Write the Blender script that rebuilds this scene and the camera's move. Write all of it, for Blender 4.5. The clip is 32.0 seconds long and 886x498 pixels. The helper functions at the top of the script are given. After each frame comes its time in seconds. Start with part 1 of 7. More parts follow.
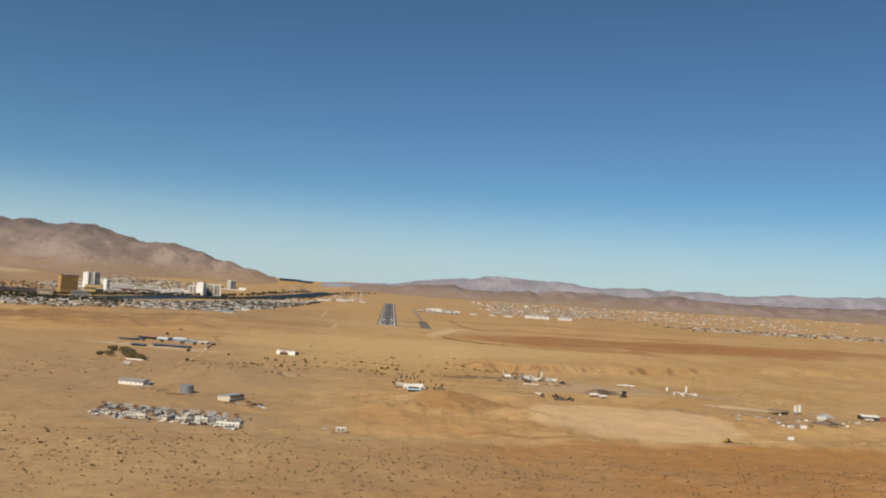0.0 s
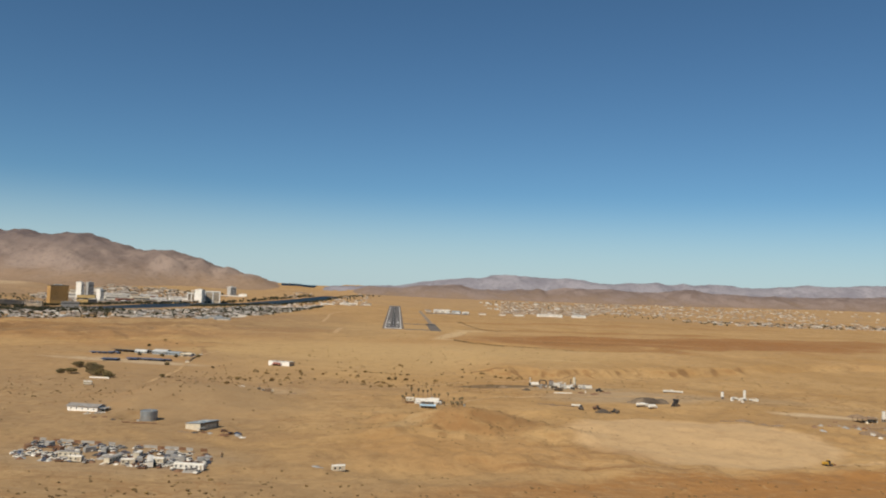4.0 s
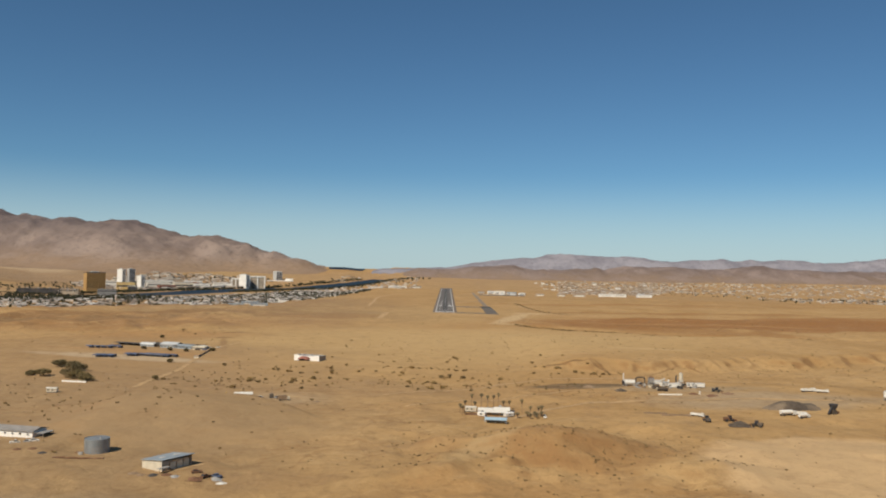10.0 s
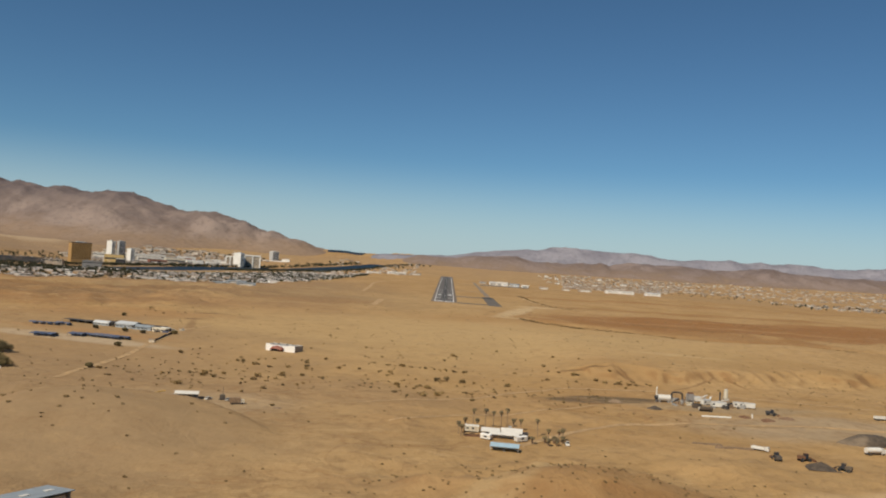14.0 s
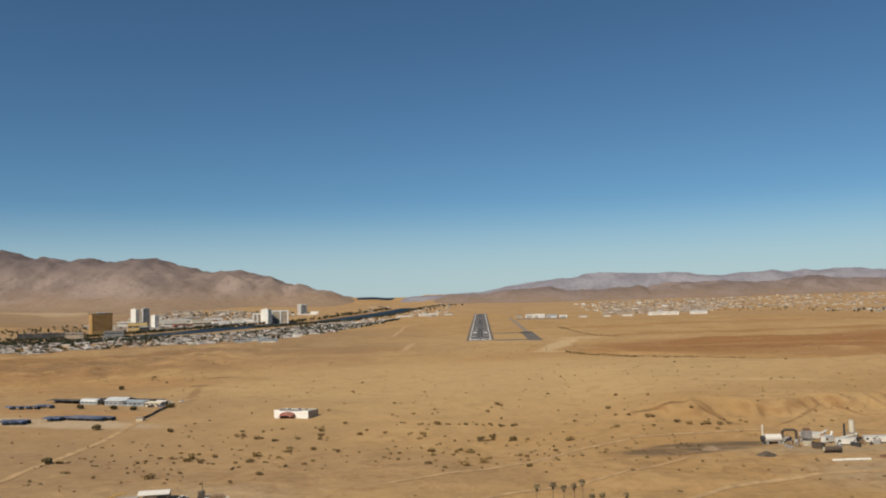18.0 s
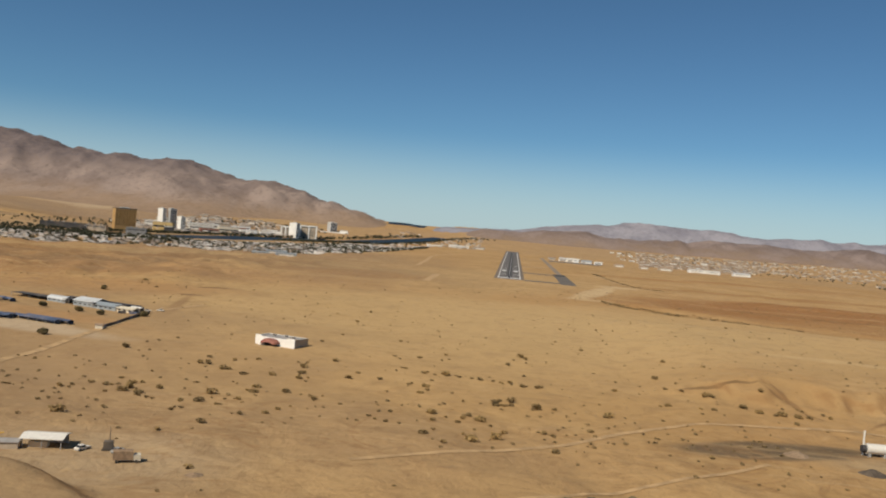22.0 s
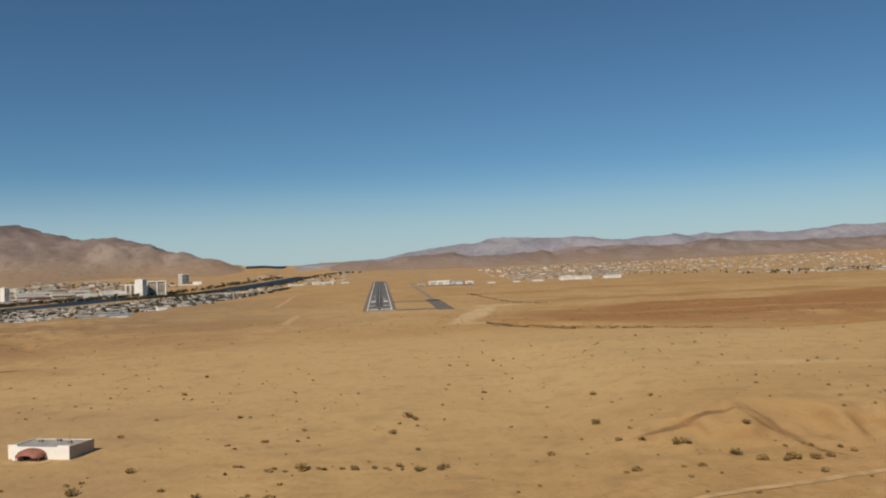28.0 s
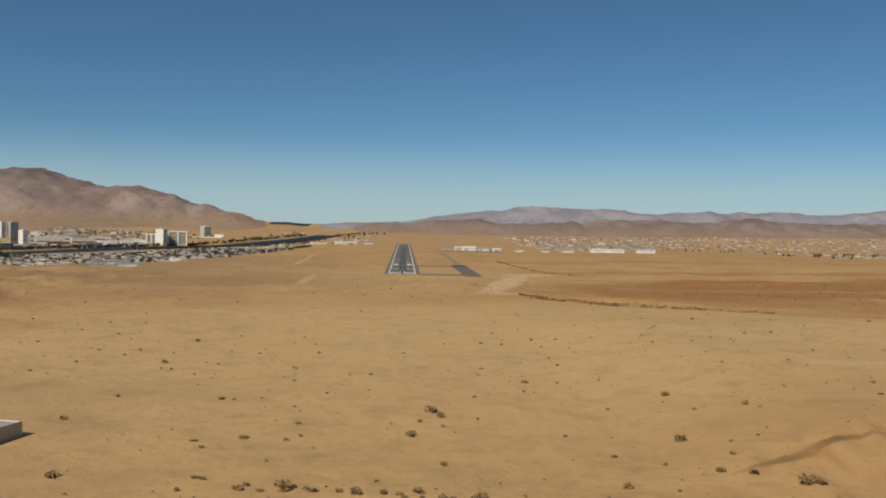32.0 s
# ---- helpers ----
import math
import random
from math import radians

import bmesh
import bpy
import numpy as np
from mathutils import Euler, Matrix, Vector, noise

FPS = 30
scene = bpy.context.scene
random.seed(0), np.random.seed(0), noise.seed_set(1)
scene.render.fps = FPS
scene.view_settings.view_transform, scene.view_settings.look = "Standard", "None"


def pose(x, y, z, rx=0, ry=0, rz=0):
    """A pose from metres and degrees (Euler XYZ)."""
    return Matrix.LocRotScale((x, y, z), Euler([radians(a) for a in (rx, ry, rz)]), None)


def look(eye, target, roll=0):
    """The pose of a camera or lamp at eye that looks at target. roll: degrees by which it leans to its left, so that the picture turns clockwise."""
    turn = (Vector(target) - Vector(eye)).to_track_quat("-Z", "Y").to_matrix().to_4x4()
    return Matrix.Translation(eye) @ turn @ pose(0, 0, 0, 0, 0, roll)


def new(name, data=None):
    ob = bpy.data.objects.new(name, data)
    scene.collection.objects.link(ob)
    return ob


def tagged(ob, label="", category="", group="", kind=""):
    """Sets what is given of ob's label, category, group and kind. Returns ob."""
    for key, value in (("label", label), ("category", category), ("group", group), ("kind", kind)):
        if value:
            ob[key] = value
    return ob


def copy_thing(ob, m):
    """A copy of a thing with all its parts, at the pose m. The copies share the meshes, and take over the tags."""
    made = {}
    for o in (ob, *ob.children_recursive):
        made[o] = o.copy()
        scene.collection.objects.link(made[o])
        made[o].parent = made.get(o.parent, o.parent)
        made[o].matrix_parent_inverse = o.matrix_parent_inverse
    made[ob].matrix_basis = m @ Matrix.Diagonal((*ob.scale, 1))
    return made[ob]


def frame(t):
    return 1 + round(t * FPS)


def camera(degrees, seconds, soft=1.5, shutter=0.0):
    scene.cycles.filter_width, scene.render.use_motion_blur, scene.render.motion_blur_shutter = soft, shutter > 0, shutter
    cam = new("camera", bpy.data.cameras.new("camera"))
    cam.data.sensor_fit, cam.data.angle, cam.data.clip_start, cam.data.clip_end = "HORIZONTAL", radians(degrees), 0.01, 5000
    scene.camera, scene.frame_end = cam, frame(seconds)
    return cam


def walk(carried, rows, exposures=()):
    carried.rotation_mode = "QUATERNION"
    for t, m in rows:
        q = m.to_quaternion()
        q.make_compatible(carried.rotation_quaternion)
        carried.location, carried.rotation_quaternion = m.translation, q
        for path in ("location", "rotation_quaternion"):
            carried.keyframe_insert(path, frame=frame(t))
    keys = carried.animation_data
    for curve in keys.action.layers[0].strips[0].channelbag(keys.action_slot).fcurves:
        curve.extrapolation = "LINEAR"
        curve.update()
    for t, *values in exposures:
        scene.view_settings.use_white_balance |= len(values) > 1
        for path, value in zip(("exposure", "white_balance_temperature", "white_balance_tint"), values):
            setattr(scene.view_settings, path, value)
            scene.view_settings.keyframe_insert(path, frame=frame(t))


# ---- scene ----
# camera: a light aircraft on final approach
cam = camera(56.76, 32.0, soft=2.0)
FLIGHT = [
    (0.0, 5.81, -1871.36, 100.22, 92.496, -3.929, -3.526),
    (0.5, 5.69, -1855.22, 99.48, 92.300, -1.372, -2.551),
    (1.0, 5.57, -1839.19, 98.75, 92.303, -0.484, -2.044),
    (1.5, 5.46, -1823.27, 98.02, 92.701, -2.825, -2.974),
    (2.0, 5.34, -1807.46, 97.29, 92.916, -3.730, -5.436),
    (2.5, 5.23, -1791.77, 96.57, 92.450, -3.210, -6.633),
    (3.0, 5.12, -1776.18, 95.86, 92.217, -3.641, -7.171),
    (3.5, 5.01, -1760.70, 95.14, 93.450, -1.310, -6.033),
    (4.0, 4.91, -1745.33, 94.43, 92.568, -2.275, -3.198),
    (4.5, 4.80, -1730.07, 93.73, 91.942, -2.783, -2.064),
    (6.5, 4.41, -1670.14, 90.95, 90.253, -1.243, -1.766),
    (7.0, 4.31, -1655.43, 90.26, 90.917, -2.979, -2.166),
    (7.5, 4.22, -1640.84, 89.58, 92.716, -3.920, -1.482),
    (8.0, 4.13, -1626.35, 88.90, 92.836, -3.106, -1.087),
    (8.5, 4.04, -1611.97, 88.23, 92.473, -1.020, -1.205),
    (9.0, 3.95, -1597.71, 87.56, 91.964, -2.156, -1.165),
    (9.5, 3.87, -1583.55, 86.90, 91.468, -5.569, -0.532),
    (10.0, 3.79, -1569.50, 86.23, 91.258, -1.195, 0.322),
    (10.5, 3.71, -1555.57, 85.58, 90.292, 1.377, -0.419),
    (11.0, 3.63, -1541.74, 84.92, 89.208, 0.733, -1.210),
    (11.5, 3.55, -1528.03, 84.27, 88.358, -0.439, -1.457),
    (12.0, 3.48, -1514.42, 83.63, 88.257, -0.705, -1.294),
    (12.5, 3.40, -1500.92, 82.98, 88.520, -0.720, -1.382),
    (13.0, 3.33, -1487.54, 82.34, 89.368, -0.444, -1.646),
    (13.5, 3.26, -1474.26, 81.71, 90.055, -2.095, -1.491),
    (14.0, 3.20, -1461.10, 81.08, 90.484, -3.906, 0.416),
    (14.5, 3.13, -1448.04, 80.45, 91.033, -4.032, 2.125),
    (16.5, 2.89, -1396.93, 77.99, 91.603, -1.300, 2.183),
    (17.0, 2.84, -1384.42, 77.38, 91.860, -0.985, 3.056),
    (17.5, 2.79, -1372.03, 76.78, 92.519, -0.022, 2.706),
    (18.0, 2.74, -1359.75, 76.18, 93.198, 1.490, 2.621),
    (18.5, 2.69, -1347.57, 75.58, 93.786, 2.576, 1.594),
    (19.0, 2.64, -1335.51, 74.99, 93.786, 2.908, 1.678),
    (19.5, 2.59, -1323.56, 74.40, 92.806, -2.653, 3.121),
    (20.0, 2.55, -1311.71, 73.82, 91.193, -2.876, 5.013),
    (20.5, 2.51, -1299.98, 73.24, 90.245, -3.795, 6.622),
    (21.0, 2.47, -1288.36, 72.66, 89.720, -3.064, 6.698),
    (21.5, 2.43, -1276.85, 72.09, 88.619, -3.216, 5.943),
    (22.0, 2.40, -1265.44, 71.52, 88.431, -4.778, 5.008),
    (22.5, 2.36, -1254.15, 70.96, 89.344, -4.069, 3.296),
    (23.0, 2.33, -1242.97, 70.40, 90.361, -2.657, 3.450),
    (23.5, 2.30, -1231.90, 69.84, 91.334, 0.982, 4.955),
    (24.0, 2.28, -1220.94, 69.29, 91.639, 0.934, 4.602),
    (24.5, 2.25, -1210.08, 68.74, 91.155, -1.548, 4.890),
    (25.0, 2.23, -1199.34, 68.20, 90.016, 0.313, 4.441),
    (25.5, 2.21, -1188.71, 67.66, 89.667, 1.405, 2.909),
    (26.0, 2.19, -1178.19, 67.12, 90.432, 4.771, 1.183),
    (26.5, 2.17, -1167.78, 66.59, 91.217, 7.930, -2.195),
    (28.5, 2.12, -1127.24, 64.50, 90.314, 0.787, -4.434),
    (29.0, 2.11, -1117.38, 63.98, 89.722, 0.980, -3.613),
    (29.5, 2.11, -1107.63, 63.48, 90.593, 0.832, -3.273),
    (30.0, 2.10, -1097.99, 62.97, 90.558, 0.130, -3.668),
    (30.5, 2.10, -1088.46, 62.47, 91.165, 2.260, -3.676),
    (31.0, 2.10, -1079.04, 61.97, 91.098, 1.723, -2.696),
    (31.5, 2.10, -1069.73, 61.48, 89.361, 0.227, -2.084),
    (32.0, 2.11, -1060.53, 60.99, 88.485, -0.967, -2.684),
]
walk(cam, [(t, pose(x, y, z, rx, ry, rz)) for t, x, y, z, rx, ry, rz in FLIGHT],
     exposures=[(0.0, 0.08), (6.0, 0.02), (11.0, -0.01), (13.0, -0.10), (18.0, -0.03), (20.0, 0.02), (23.0, -0.06), (26.0, -0.09), (32.0, -0.17)])

# sky and sun: clear afternoon, sun behind the left shoulder
SUN_TO = Vector((-0.52, -0.80, 0.98)).normalized()
SUN_ELEV = math.asin(SUN_TO.z)
SUN_AZ = math.atan2(SUN_TO.x, SUN_TO.y)
world = bpy.data.worlds.new("clear_sky")
scene.world = world
world.use_nodes = True
wn = world.node_tree
wn.nodes.clear()
sky = wn.nodes.new("ShaderNodeTexSky")
sky.sky_type = "NISHITA"
sky.sun_disc = False
sky.sun_elevation = SUN_ELEV
sky.sun_rotation = SUN_AZ
sky.altitude = 2600
sky.air_density = 1.0
sky.dust_density = 1.3
sky.ozone_density = 2.5
bg = wn.nodes.new("ShaderNodeBackground")
bg.inputs["Strength"].default_value = 0.09
wout = wn.nodes.new("ShaderNodeOutputWorld")
tone = wn.nodes.new("ShaderNodeMix")
tone.data_type, tone.blend_type = "RGBA", "MULTIPLY"
tone.inputs[0].default_value = 1.0
tone.inputs[7].default_value = (0.52, 0.74, 0.80, 1)
wn.links.new(sky.outputs[0], tone.inputs[6])
# the air pales towards the horizon
way = wn.nodes.new("ShaderNodeTexCoord")
split = wn.nodes.new("ShaderNodeSeparateXYZ")
wn.links.new(way.outputs["Generated"], split.inputs[0])
ramp = wn.nodes.new("ShaderNodeMapRange")
ramp.interpolation_type = "SMOOTHSTEP"
ramp.inputs[1].default_value, ramp.inputs[2].default_value = 0.0, 0.12
ramp.inputs[3].default_value, ramp.inputs[4].default_value = 0.74, 0.0
wn.links.new(split.outputs[2], ramp.inputs[0])
pale = wn.nodes.new("ShaderNodeMix")
pale.data_type = "RGBA"
pale.inputs[7].default_value = (5.2, 6.4, 6.8, 1)
wn.links.new(ramp.outputs[0], pale.inputs[0])
wn.links.new(tone.outputs[2], pale.inputs[6])
wn.links.new(pale.outputs[2], bg.inputs[0])
wn.links.new(bg.outputs[0], wout.inputs[0])
sun_data = bpy.data.lights.new("sun", "SUN")
sun_data.energy = 4.5
sun_data.angle = radians(0.53)
sun_data.color = (1.0, 0.90, 0.74)
sun = new("sun", sun_data)
sun.matrix_world = look((0, 0, 3000), Vector((0, 0, 3000)) - SUN_TO)

# ---- materials ----
def nodes_of(name):
    m = bpy.data.materials.new(name)
    m.use_nodes = True
    nt = m.node_tree
    return m, nt, nt.nodes["Principled BSDF"]


def link(nt, a, b):
    nt.links.new(a, b)


def math_node(nt, op, a, b=None, third=None, clamp=False):
    n = nt.nodes.new("ShaderNodeMath")
    n.operation = op
    n.use_clamp = clamp
    for i, v in enumerate((a, b, third)):
        if v is None:
            continue
        if isinstance(v, (int, float)):
            n.inputs[i].default_value = v
        else:
            link(nt, v, n.inputs[i])
    return n.outputs[0]


def noise_node(nt, vec, scale, detail=4, rough=0.55, distort=0.0):
    n = nt.nodes.new("ShaderNodeTexNoise")
    n.inputs["Scale"].default_value = scale
    n.inputs["Detail"].default_value = detail
    n.inputs["Roughness"].default_value = rough
    n.inputs["Distortion"].default_value = distort
    link(nt, vec, n.inputs["Vector"])
    return n.outputs[0]


def span(nt, v, lo, hi, to_lo=0.0, to_hi=1.0):
    n = nt.nodes.new("ShaderNodeMapRange")
    n.inputs[1].default_value, n.inputs[2].default_value = lo, hi
    n.inputs[3].default_value, n.inputs[4].default_value = to_lo, to_hi
    n.interpolation_type = "SMOOTHSTEP"
    link(nt, v, n.inputs[0])
    return n.outputs[0]


def blend(nt, fac, a, b, kind="MIX"):
    n = nt.nodes.new("ShaderNodeMix")
    n.data_type = "RGBA"
    n.blend_type = kind
    for i, v in ((0, fac), (6, a), (7, b)):
        if isinstance(v, (int, float)):
            n.inputs[i].default_value = v
        elif isinstance(v, tuple):
            n.inputs[i].default_value = (*v, 1)
        else:
            link(nt, v, n.inputs[i])
    return n.outputs[2]


def world_pos(nt):
    return nt.nodes.new("ShaderNodeNewGeometry").outputs["Position"]


def surface(name, colour, rough=0.7, metal=0.0, vary=0.18, grain=0.6, big=0.05, bump=0.0, tint=None, per_object=0.0):
    """A painted, metal or mineral surface: two scales of variation, dust and slight relief."""
    m, nt, b = nodes_of(name)
    p = world_pos(nt)
    fine = noise_node(nt, p, grain, 4)
    wide = noise_node(nt, p, big, 3)
    dark = tuple(c * (1 - vary) for c in colour)
    lite = tuple(min(1, c * (1 + vary)) for c in colour)
    c = blend(nt, span(nt, fine, 0.3, 0.7), dark, lite)
    dust = tint or (0.42, 0.31, 0.20)
    c = blend(nt, span(nt, wide, 0.45, 0.75, 0.0, vary * 1.3), c, dust)
    if per_object:
        info = nt.nodes.new("ShaderNodeObjectInfo")
        c = blend(nt, 1.0, c, blend(nt, info.outputs["Random"], (1 - per_object,) * 3, (1, 1, 1)), "MULTIPLY")
    link(nt, c, b.inputs["Base Color"])
    b.inputs["Roughness"].default_value = rough
    b.inputs["Metallic"].default_value = metal
    if bump:
        bn = nt.nodes.new("ShaderNodeBump")
        bn.inputs["Strength"].default_value = bump
        bn.inputs["Distance"].default_value = 0.3
        link(nt, fine, bn.inputs["Height"])
        link(nt, bn.outputs[0], b.inputs["Normal"])
    return m


def patch(nt, xy, cx, cy, rx, ry, turn=0.0, rag=0.25, soft=0.25, wob=None, amount=1.0):
    """A value inside a ragged-edged ellipse on the ground, nought outside."""
    x, y = xy
    co, si = math.cos(radians(turn)), math.sin(radians(turn))
    u = math_node(nt, "MULTIPLY_ADD", x, co / rx, math_node(nt, "MULTIPLY_ADD", y, si / rx, -(co * cx + si * cy) / rx))
    v = math_node(nt, "MULTIPLY_ADD", x, -si / ry, math_node(nt, "MULTIPLY_ADD", y, co / ry, (si * cx - co * cy) / ry))
    d = math_node(nt, "SQRT", math_node(nt, "MULTIPLY_ADD", u, u, math_node(nt, "MULTIPLY", v, v)))
    d = math_node(nt, "MULTIPLY_ADD", wob, rag * 4, math_node(nt, "SUBTRACT", d, rag * 2))
    return span(nt, d, 1 - soft, 1 + soft, amount, 0.0)


SAND = (0.428, 0.262, 0.114)
PALE = (0.50, 0.338, 0.172)
RED = (0.335, 0.158, 0.055)
BROWN = (0.262, 0.164, 0.086)


def ground_material():
    m, nt, b = nodes_of("desert_soil")
    p = world_pos(nt)
    flat = nt.nodes.new("ShaderNodeVectorMath")
    flat.operation = "MULTIPLY"
    flat.inputs[1].default_value = (1, 1, 0.0)
    link(nt, p, flat.inputs[0])
    p = flat.outputs[0]
    parts_xy = nt.nodes.new("ShaderNodeSeparateXYZ")
    link(nt, p, parts_xy.inputs[0])
    xy = parts_xy.outputs[0], parts_xy.outputs[1]
    n_huge = noise_node(nt, p, 0.0022, 5, 0.6, 0.6)
    n_big = noise_node(nt, p, 0.010, 6, 0.6, 0.8)
    n_mid = noise_node(nt, p, 0.055, 6, 0.65, 0.4)
    n_fine = noise_node(nt, p, 0.45, 5, 0.7)
    wob = n_big
    # washes run slightly across the valley: noise stretched along x
    st = nt.nodes.new("ShaderNodeMapping")
    st.inputs["Scale"].default_value = (0.25, 1.6, 1)
    st.inputs["Rotation"].default_value = (0, 0, radians(9))
    link(nt, p, st.inputs["Vector"])
    n_streak = noise_node(nt, st.outputs[0], 0.012, 5, 0.6, 0.5)
    c = blend(nt, span(nt, n_big, 0.34, 0.66), tuple(v * 0.88 for v in SAND), tuple(0.5 * (a + b2) for a, b2 in zip(SAND, PALE)))
    c = blend(nt, span(nt, n_streak, 0.50, 0.74, 0.0, 0.45), c, (0.365, 0.222, 0.108))
    c = blend(nt, span(nt, n_huge, 0.52, 0.70, 0.0, 0.42), c, RED)
    for args, col, amount in PATCHES:
        c = blend(nt, patch(nt, xy, *args, wob=wob, amount=amount), c, col)
    # wind-smoothed flats carry fewer rills
    calm = patch(nt, xy, 40, -590, 330, 300, 0, 0.25, 0.35, wob=wob)
    for args in ((207, -1212, 92, 78, 8, 0.10, 0.08), (-135, -1135, 90, 55, 0, 0.2, 0.35), (-150, -880, 160, 90, 0, 0.3, 0.5)):
        calm = math_node(nt, "MAXIMUM", calm, patch(nt, xy, *args, wob=wob))
    thin = math_node(nt, "SUBTRACT", 1.0, math_node(nt, "MULTIPLY", calm, 0.8))
    # rills and dry stream lines, only in broken stretches
    broken = span(nt, noise_node(nt, p, 0.006, 3, 0.5, 0.3), 0.42, 0.62)
    rill = math_node(nt, "ABSOLUTE", math_node(nt, "SUBTRACT", noise_node(nt, p, 0.016, 4, 0.55, 1.2), 0.5))
    c = blend(nt, math_node(nt, "MULTIPLY", math_node(nt, "MULTIPLY", span(nt, rill, 0.0, 0.022, 0.5, 0.0), thin), broken), c, (0.275, 0.15, 0.068))
    rill = math_node(nt, "ABSOLUTE", math_node(nt, "SUBTRACT", noise_node(nt, st.outputs[0], 0.020, 4, 0.6, 1.5), 0.48))
    c = blend(nt, math_node(nt, "MULTIPLY", math_node(nt, "MULTIPLY", span(nt, rill, 0.0, 0.03, 0.36, 0.0), thin), broken), c, (0.53, 0.37, 0.20))
    soft_m = math_node(nt, "SUBTRACT", 1.0, math_node(nt, "MULTIPLY", calm, 0.4))
    c = blend(nt, math_node(nt, "MULTIPLY", span(nt, n_mid, 0.48, 0.68, 0.0, 0.68), soft_m), c, blend(nt, 0.68, c, BROWN))
    n_pat = noise_node(nt, p, 0.16, 5, 0.7, 0.6)
    soft_k = math_node(nt, "SUBTRACT", 1.0, math_node(nt, "MULTIPLY", calm, 0.45))
    c = blend(nt, math_node(nt, "MULTIPLY", span(nt, n_pat, 0.50, 0.65, 0.0, 0.55), soft_k), c, blend(nt, 0.6, c, (0.20, 0.115, 0.055)))
    c = blend(nt, math_node(nt, "MULTIPLY", span(nt, n_pat, 0.30, 0.46, 0.42, 0.0), soft_k), c, PALE)
    c = blend(nt, span(nt, n_mid, 0.25, 0.42, 0.3, 0.0), c, PALE)
    c = blend(nt, span(nt, n_fine, 0.55, 0.72, 0.0, 0.26), c, blend(nt, 0.6, c, (0.16, 0.105, 0.06)))
    # steep cut faces turn redder like subsoil; the darkening paints in relief shading
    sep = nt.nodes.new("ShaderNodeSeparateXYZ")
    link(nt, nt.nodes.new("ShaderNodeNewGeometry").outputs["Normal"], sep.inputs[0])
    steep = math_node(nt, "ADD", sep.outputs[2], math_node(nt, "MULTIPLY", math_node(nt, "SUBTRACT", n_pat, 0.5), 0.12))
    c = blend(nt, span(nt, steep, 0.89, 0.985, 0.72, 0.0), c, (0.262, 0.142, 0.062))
    c = blend(nt, 1.0, c, (1.0, 0.985, 0.915), "MULTIPLY")
    link(nt, c, b.inputs["Base Color"])
    b.inputs["Roughness"].default_value = 0.95
    b.inputs["Specular IOR Level"].default_value = 0.15
    bn = nt.nodes.new("ShaderNodeBump")
    bn.inputs["Strength"].default_value = 0.75
    bn.inputs["Distance"].default_value = 2.4
    h = math_node(nt, "ADD", n_mid, math_node(nt, "MULTIPLY", n_fine, 0.22))
    link(nt, math_node(nt, "MULTIPLY", h, soft_k), bn.inputs["Height"])
    link(nt, bn.outputs[0], b.inputs["Normal"])
    return m


# tones of the ground, soil and some painted shade: centre, half sizes, turn, raggedness, softness; colour; amount
PATCHES = []


def ground_tone(cx, cy, rx, ry, turn, rag, soft, colour, amount):
    PATCHES.append(((cx, cy, rx, ry, turn, rag, soft), colour, amount))


# red plain east of the airfield: a strong core, looser bands north of it
ground_tone(560, -190, 430, 150, 8, 0.25, 0.25, (0.285, 0.128, 0.046), 0.85)
ground_tone(330, -365, 200, 84, -40, 0.22, 0.2, (0.30, 0.15, 0.056), 0.72)
ground_tone(360, -300, 130, 9, -22, 0.14, 0.4, (0.225, 0.118, 0.052), 0.65)
ground_tone(430, -255, 190, 10, -6, 0.14, 0.4, (0.42, 0.25, 0.115), 0.6)
ground_tone(470, -130, 230, 12, 6, 0.14, 0.4, (0.23, 0.12, 0.052), 0.6)
ground_tone(900, -20, 720, 130, 10, 0.35, 0.4, (0.30, 0.142, 0.052), 0.75)
ground_tone(390, -20, 200, 26, 12, 0.3, 0.4, (0.46, 0.30, 0.145), 0.6)
ground_tone(520, 130, 330, 30, 12, 0.35, 0.4, (0.30, 0.15, 0.058), 0.6)
ground_tone(640, 330, 420, 45, 8, 0.35, 0.4, (0.44, 0.285, 0.14), 0.5)
ground_tone(760, 520, 480, 50, 8, 0.35, 0.5, (0.31, 0.165, 0.07), 0.55)
ground_tone(430, 420, 300, 40, 4, 0.4, 0.5, RED, 0.45)
ground_tone(900, 800, 520, 60, 6, 0.35, 0.5, (0.33, 0.19, 0.085), 0.45)
ground_tone(207, -1212, 92, 78, 8, 0.10, 0.08, (0.53, 0.365, 0.208), 0.88)
ground_tone(330, -1472, 430, 192, 6, 0.05, 0.05, (0.345, 0.170, 0.058), 0.95)
ground_tone(70, -1188, 46, 40, 10, 0.22, 0.16, (0.34, 0.195, 0.085), 0.65)
ground_tone(30, -1180, 8, 52, -28, 0.12, 0.4, (0.50, 0.345, 0.178), 0.7)
ground_tone(60, -1275, 85, 45, 0, 0.3, 0.3, (0.37, 0.205, 0.085), 0.5)
# two thin dark lines along the cut bank of the wash
ground_tone(109, -855, 24, 1.1, 23, 0.06, 0.4, (0.13, 0.072, 0.035), 0.95)
ground_tone(138, -872, 22, 1.1, -71, 0.06, 0.4, (0.17, 0.095, 0.045), 0.9)
ground_tone(205, -735, 42, 7, -8, 0.25, 0.4, (0.54, 0.385, 0.215), 0.6)
ground_tone(-215, -190, 140, 66, 20, 0.35, 0.3, (0.315, 0.172, 0.075), 0.75)
# dark streak paints the shadow along the red plain's front edge
ground_tone(230, -395, 150, 12, -30, 0.15, 0.4, (0.23, 0.135, 0.062), 0.55)
